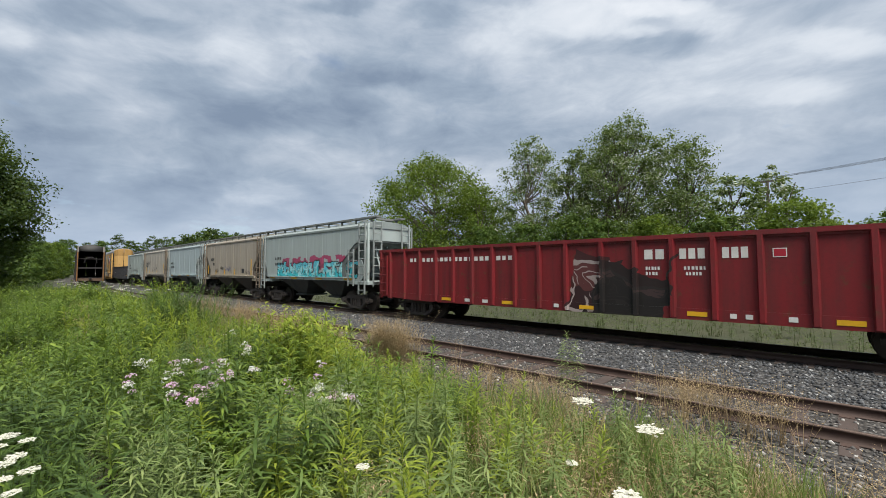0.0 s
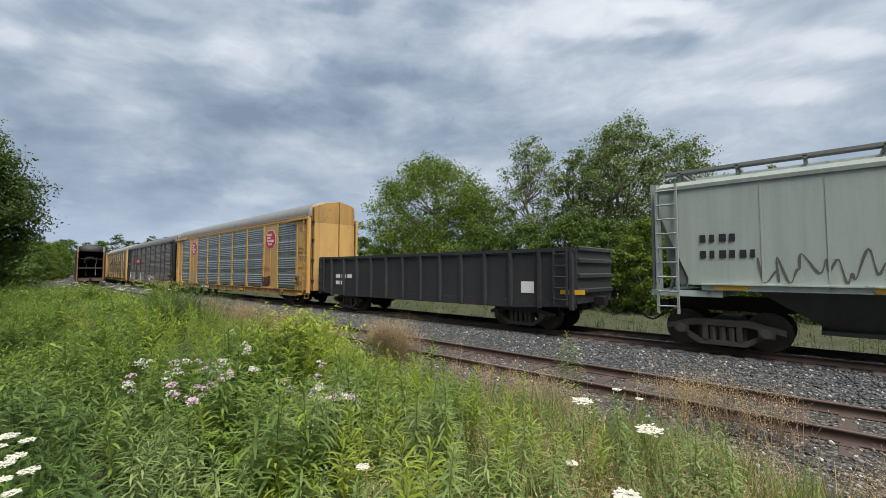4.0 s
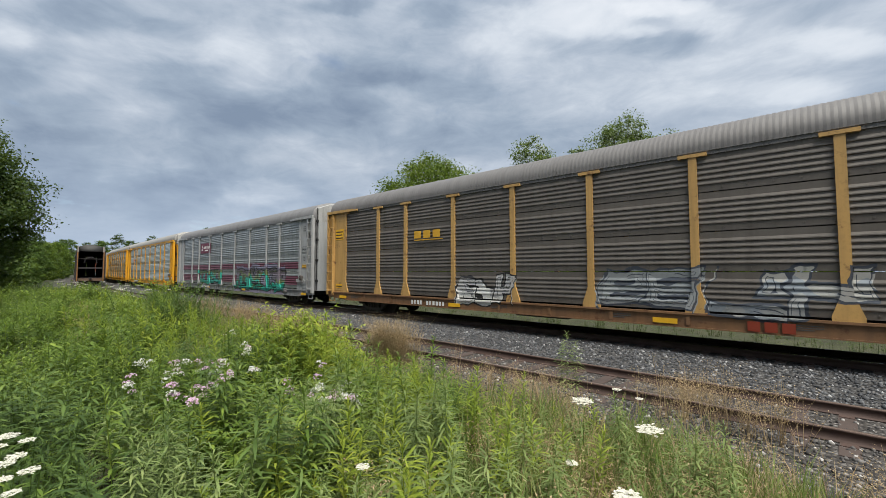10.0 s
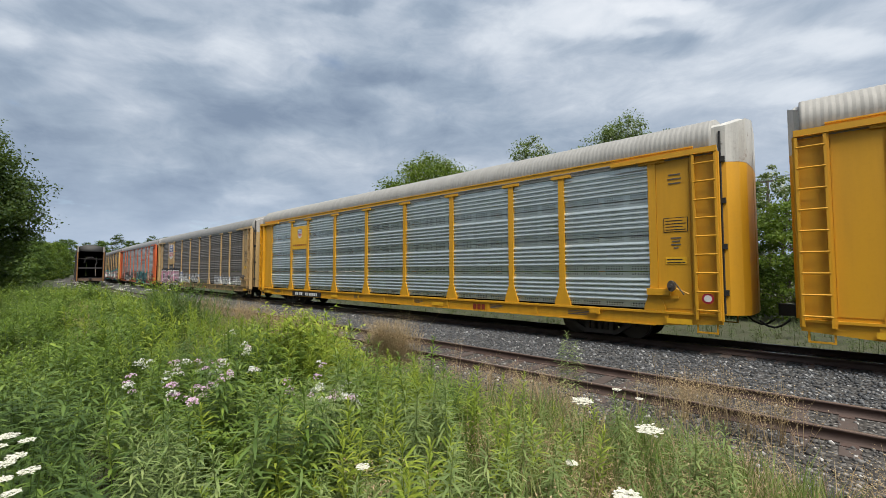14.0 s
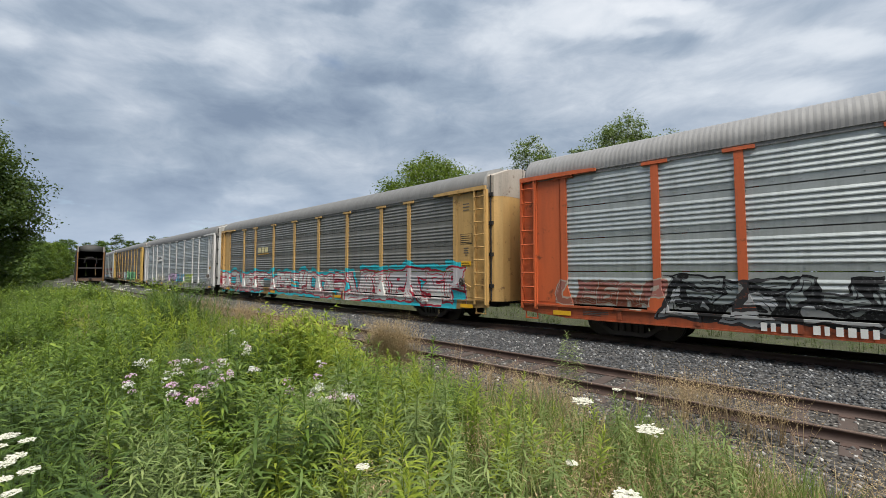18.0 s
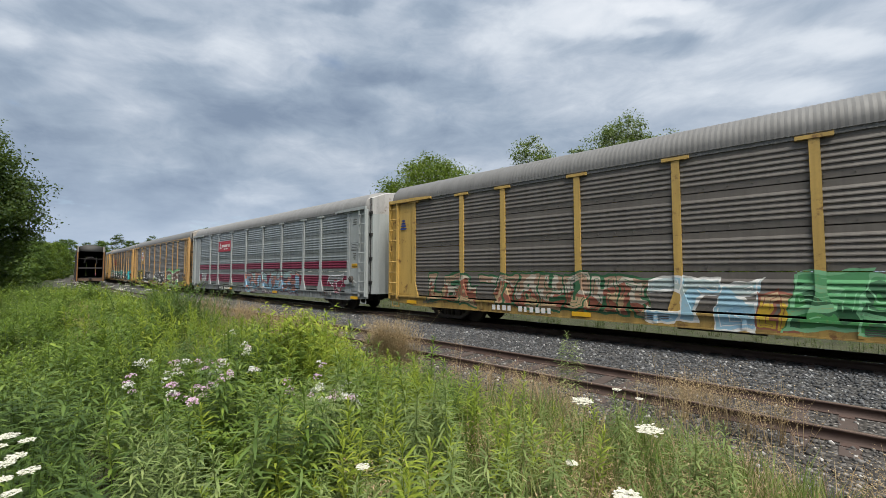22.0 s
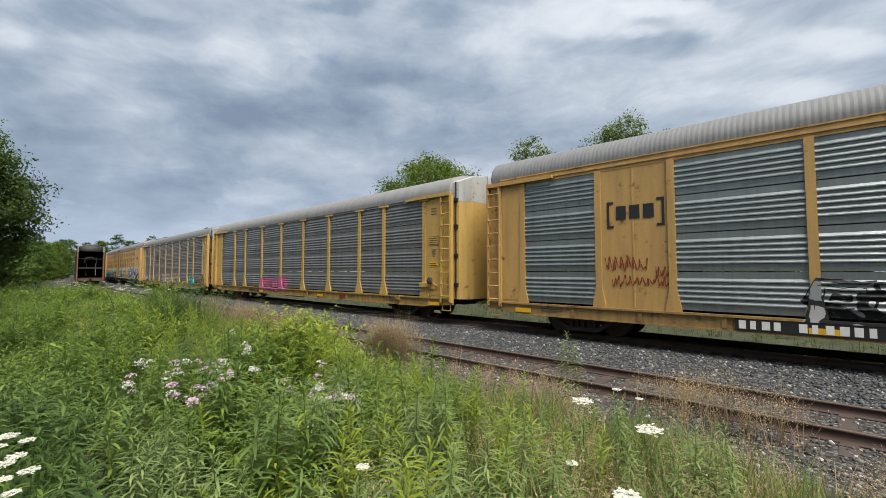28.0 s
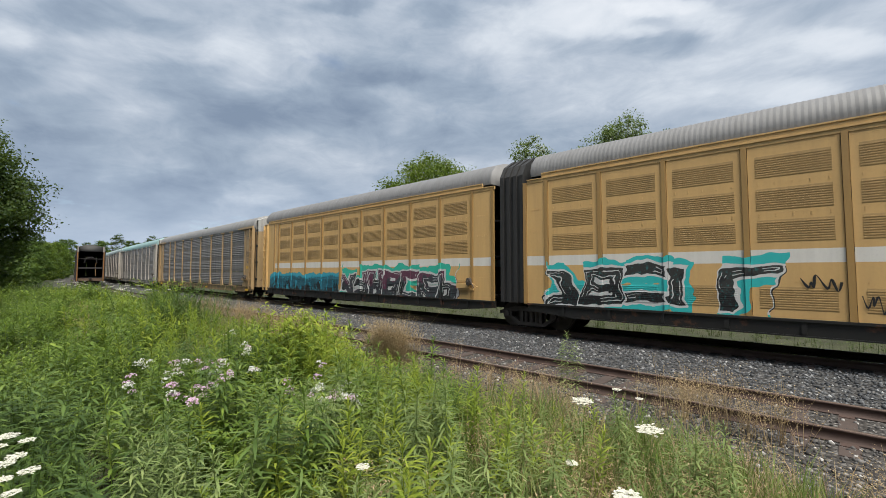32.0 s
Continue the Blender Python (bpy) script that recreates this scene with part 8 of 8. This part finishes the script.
CARS = [(build(spec), at, {gondola: 5.6, hopper: 4.5, carrier: 9.5}[build]) for build, at, spec in TRAIN]


# ---- the wagon standing on the siding, its end doors open ----
def standing_wagon():
    # roof near black: the open end's darkness is put into its colour
    spec = dict(label="black car carrier wagon with open end doors standing on the siding", frame=(0.016, 0.014, 0.014), panel=(0.1, 0.09, 0.08), roof=(0.018, 0.018, 0.018), ends=(-1,), reflectors=())
    car = carrier(spec)
    edge = plain("orange_door_edge", (0.22, 0.10, 0.025), 0.6)
    pale = plain("pale_door_head", (0.22, 0.2, 0.18), 0.6)
    for sgn in (-1, 1):
        part("open_door", Shape().box(12.9, 13.75, min(sgn * 1.48, sgn * 1.60), max(sgn * 1.48, sgn * 1.60), 0.45, 4.9), edge, car, label="orange door folded back")
        part("open_door_head", Shape().box(12.9, 13.75, min(sgn * 1.42, sgn * 1.60), max(sgn * 1.42, sgn * 1.60), 4.905, 5.75), pale, car)
        # added sheet that stops light coming through the slat gaps
        part("inner_lining", Shape().box(-13.0, 13.0, sgn * 1.52 - 0.01, sgn * 1.52 + 0.01, 0.95, 5.4), DECK, car)
        part("end_post", Shape().box(13.3, 13.5, sgn * 1.5 - 0.06, sgn * 1.5 + 0.06, 0.7, 5.2), DECK, car)
    arch = Shape()
    for k in range(8):
        a, b = math.pi * k / 8, math.pi * (k + 1) / 8
        arch.tube((13.3, 0.75 * math.cos(a), 3.2 + 0.9 * math.sin(a)), (13.3, 0.75 * math.cos(b), 3.2 + 0.9 * math.sin(b)), 0.05, 6)
    dim = plain("dark_gate_iron", (0.035, 0.032, 0.034), 0.6, 0.2, 0.4)
    part("end_header", Shape().prism([(-1.5, 4.75), (-1.5, 5.35), (-1.2, 5.72), (-0.7, 5.93), (0, 6.0), (0.7, 5.93), (1.2, 5.72), (1.5, 5.35), (1.5, 4.75), (1.2, 5.15), (0.7, 5.4), (0, 5.48), (-0.7, 5.4), (-1.2, 5.15)], 12.97, 13.2, "x"), dim, car)
    part("deck_gate", arch, dim, car)
    part("deck_edge", Shape().box(13.2, 13.45, -1.4, 1.4, 2.35, 2.55), dim, car)
    part("buffer_beam", Shape().box(13.35, 13.6, -1.4, 1.4, 0.45, 0.85), plain("rusty_beam", (0.10, 0.06, 0.04), 0.8, 0, 0.5), car)
    s = 83.0 + 13.5
    x, y, th = line(s, SIDING + 0.45)
    car.location, car.rotation_euler = (x, y, -0.09), (0, 0, -radians(5.6))
    car["group"] = ""


standing_wagon()


# ---- overhead wires and the pole that carries them ----
def wires():
    pole = new("utility_pole")
    tagged(pole, "weathered timber utility pole with a crossarm", "utility pole")
    wood = plain("pole_timber", (0.13, 0.105, 0.085), 0.9, 0, 0.5)
    px, py = -3.4, 43.0
    pole.location = (px, py, float(ground_z(px, py)))
    part("pole", Shape().tube((0, 0, 0), (0, 0, 10.6), 0.15, 10, 0.1), wood, pole)
    part("crossarm", Shape().box(-1.1, 1.1, -0.06, 0.06, 10.0, 10.14), wood, pole)
    for a in (-1.0, -0.35, 0.35, 1.0):
        part("insulator", Shape().tube((a, 0, 10.14), (a, 0, 10.32), 0.05, 8), GALV, pole)
    m = plain("dark_wire", (0.05, 0.05, 0.055), 0.6, 0, 0.2, bump=0)
    for i, (a, dz) in enumerate(((-1.0, 10.3), (-0.35, 10.3), (0.35, 10.3), (1.0, 10.3), (0.0, 9.0))):
        s = Shape()
        p0, p1 = Vector((px + a, py, pole.location.z + dz)), Vector((34 + 2 * a, 33, dz + 1.6))
        prev = p0
        for k in range(1, 21):
            t = k / 20
            q = p0.lerp(p1, t) - Vector((0, 0, 4 * 0.6 * t * (1 - t)))
            s.tube(prev, q, 0.010, 5)
            prev = q
        w = tagged(new("overhead_wire", s.mesh("overhead_wire")), "thin dark overhead wire strung from the pole", "wire", "overhead wires")
        w.data.materials.append(m)


wires()


# ---- a white-roofed building beyond the field ----
def far_building():
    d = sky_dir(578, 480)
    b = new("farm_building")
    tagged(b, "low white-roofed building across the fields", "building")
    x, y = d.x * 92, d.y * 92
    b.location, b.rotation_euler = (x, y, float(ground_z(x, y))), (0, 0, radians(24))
    wall, roof, glass = plain("cream_wall", (0.5, 0.48, 0.44), 0.8), plain("white_metal_roof", (0.72, 0.73, 0.74), 0.5), plain("dark_glass", (0.03, 0.035, 0.04), 0.15)
    part("wall", Shape().box(-7, 7, -4, 4, 0, 3.8), wall, b)
    part("roof", Shape().prism([(-4.5, 3.78), (4.5, 3.78), (0, 6.0)], -7.4, 7.4, "x"), roof, b)
    for i in range(5):
        w = part("window", Shape().box(-5.6 + 2.5 * i, -4.3 + 2.5 * i, -4.06, -3.98, 1.2, 2.6), glass, b)


far_building()


def travel(t):
    """How far the train has gone since the half of the clip."""
    return 19.5207 * (t - 16) + 0.0484 * (t - 16) ** 2 / 2


def motions():
    for car, at, base in CARS:
        rows = []
        for i in range(33):
            s = at - travel(float(i))
            ax, ay, _ = line(s - base)
            bx, by, _ = line(s + base)
            rows.append((float(i), pose((ax + bx) / 2, (ay + by) / 2, 0, 0, 0, math.degrees(math.atan2(ay - by, ax - bx)))))
        walk(car, rows)


motions()
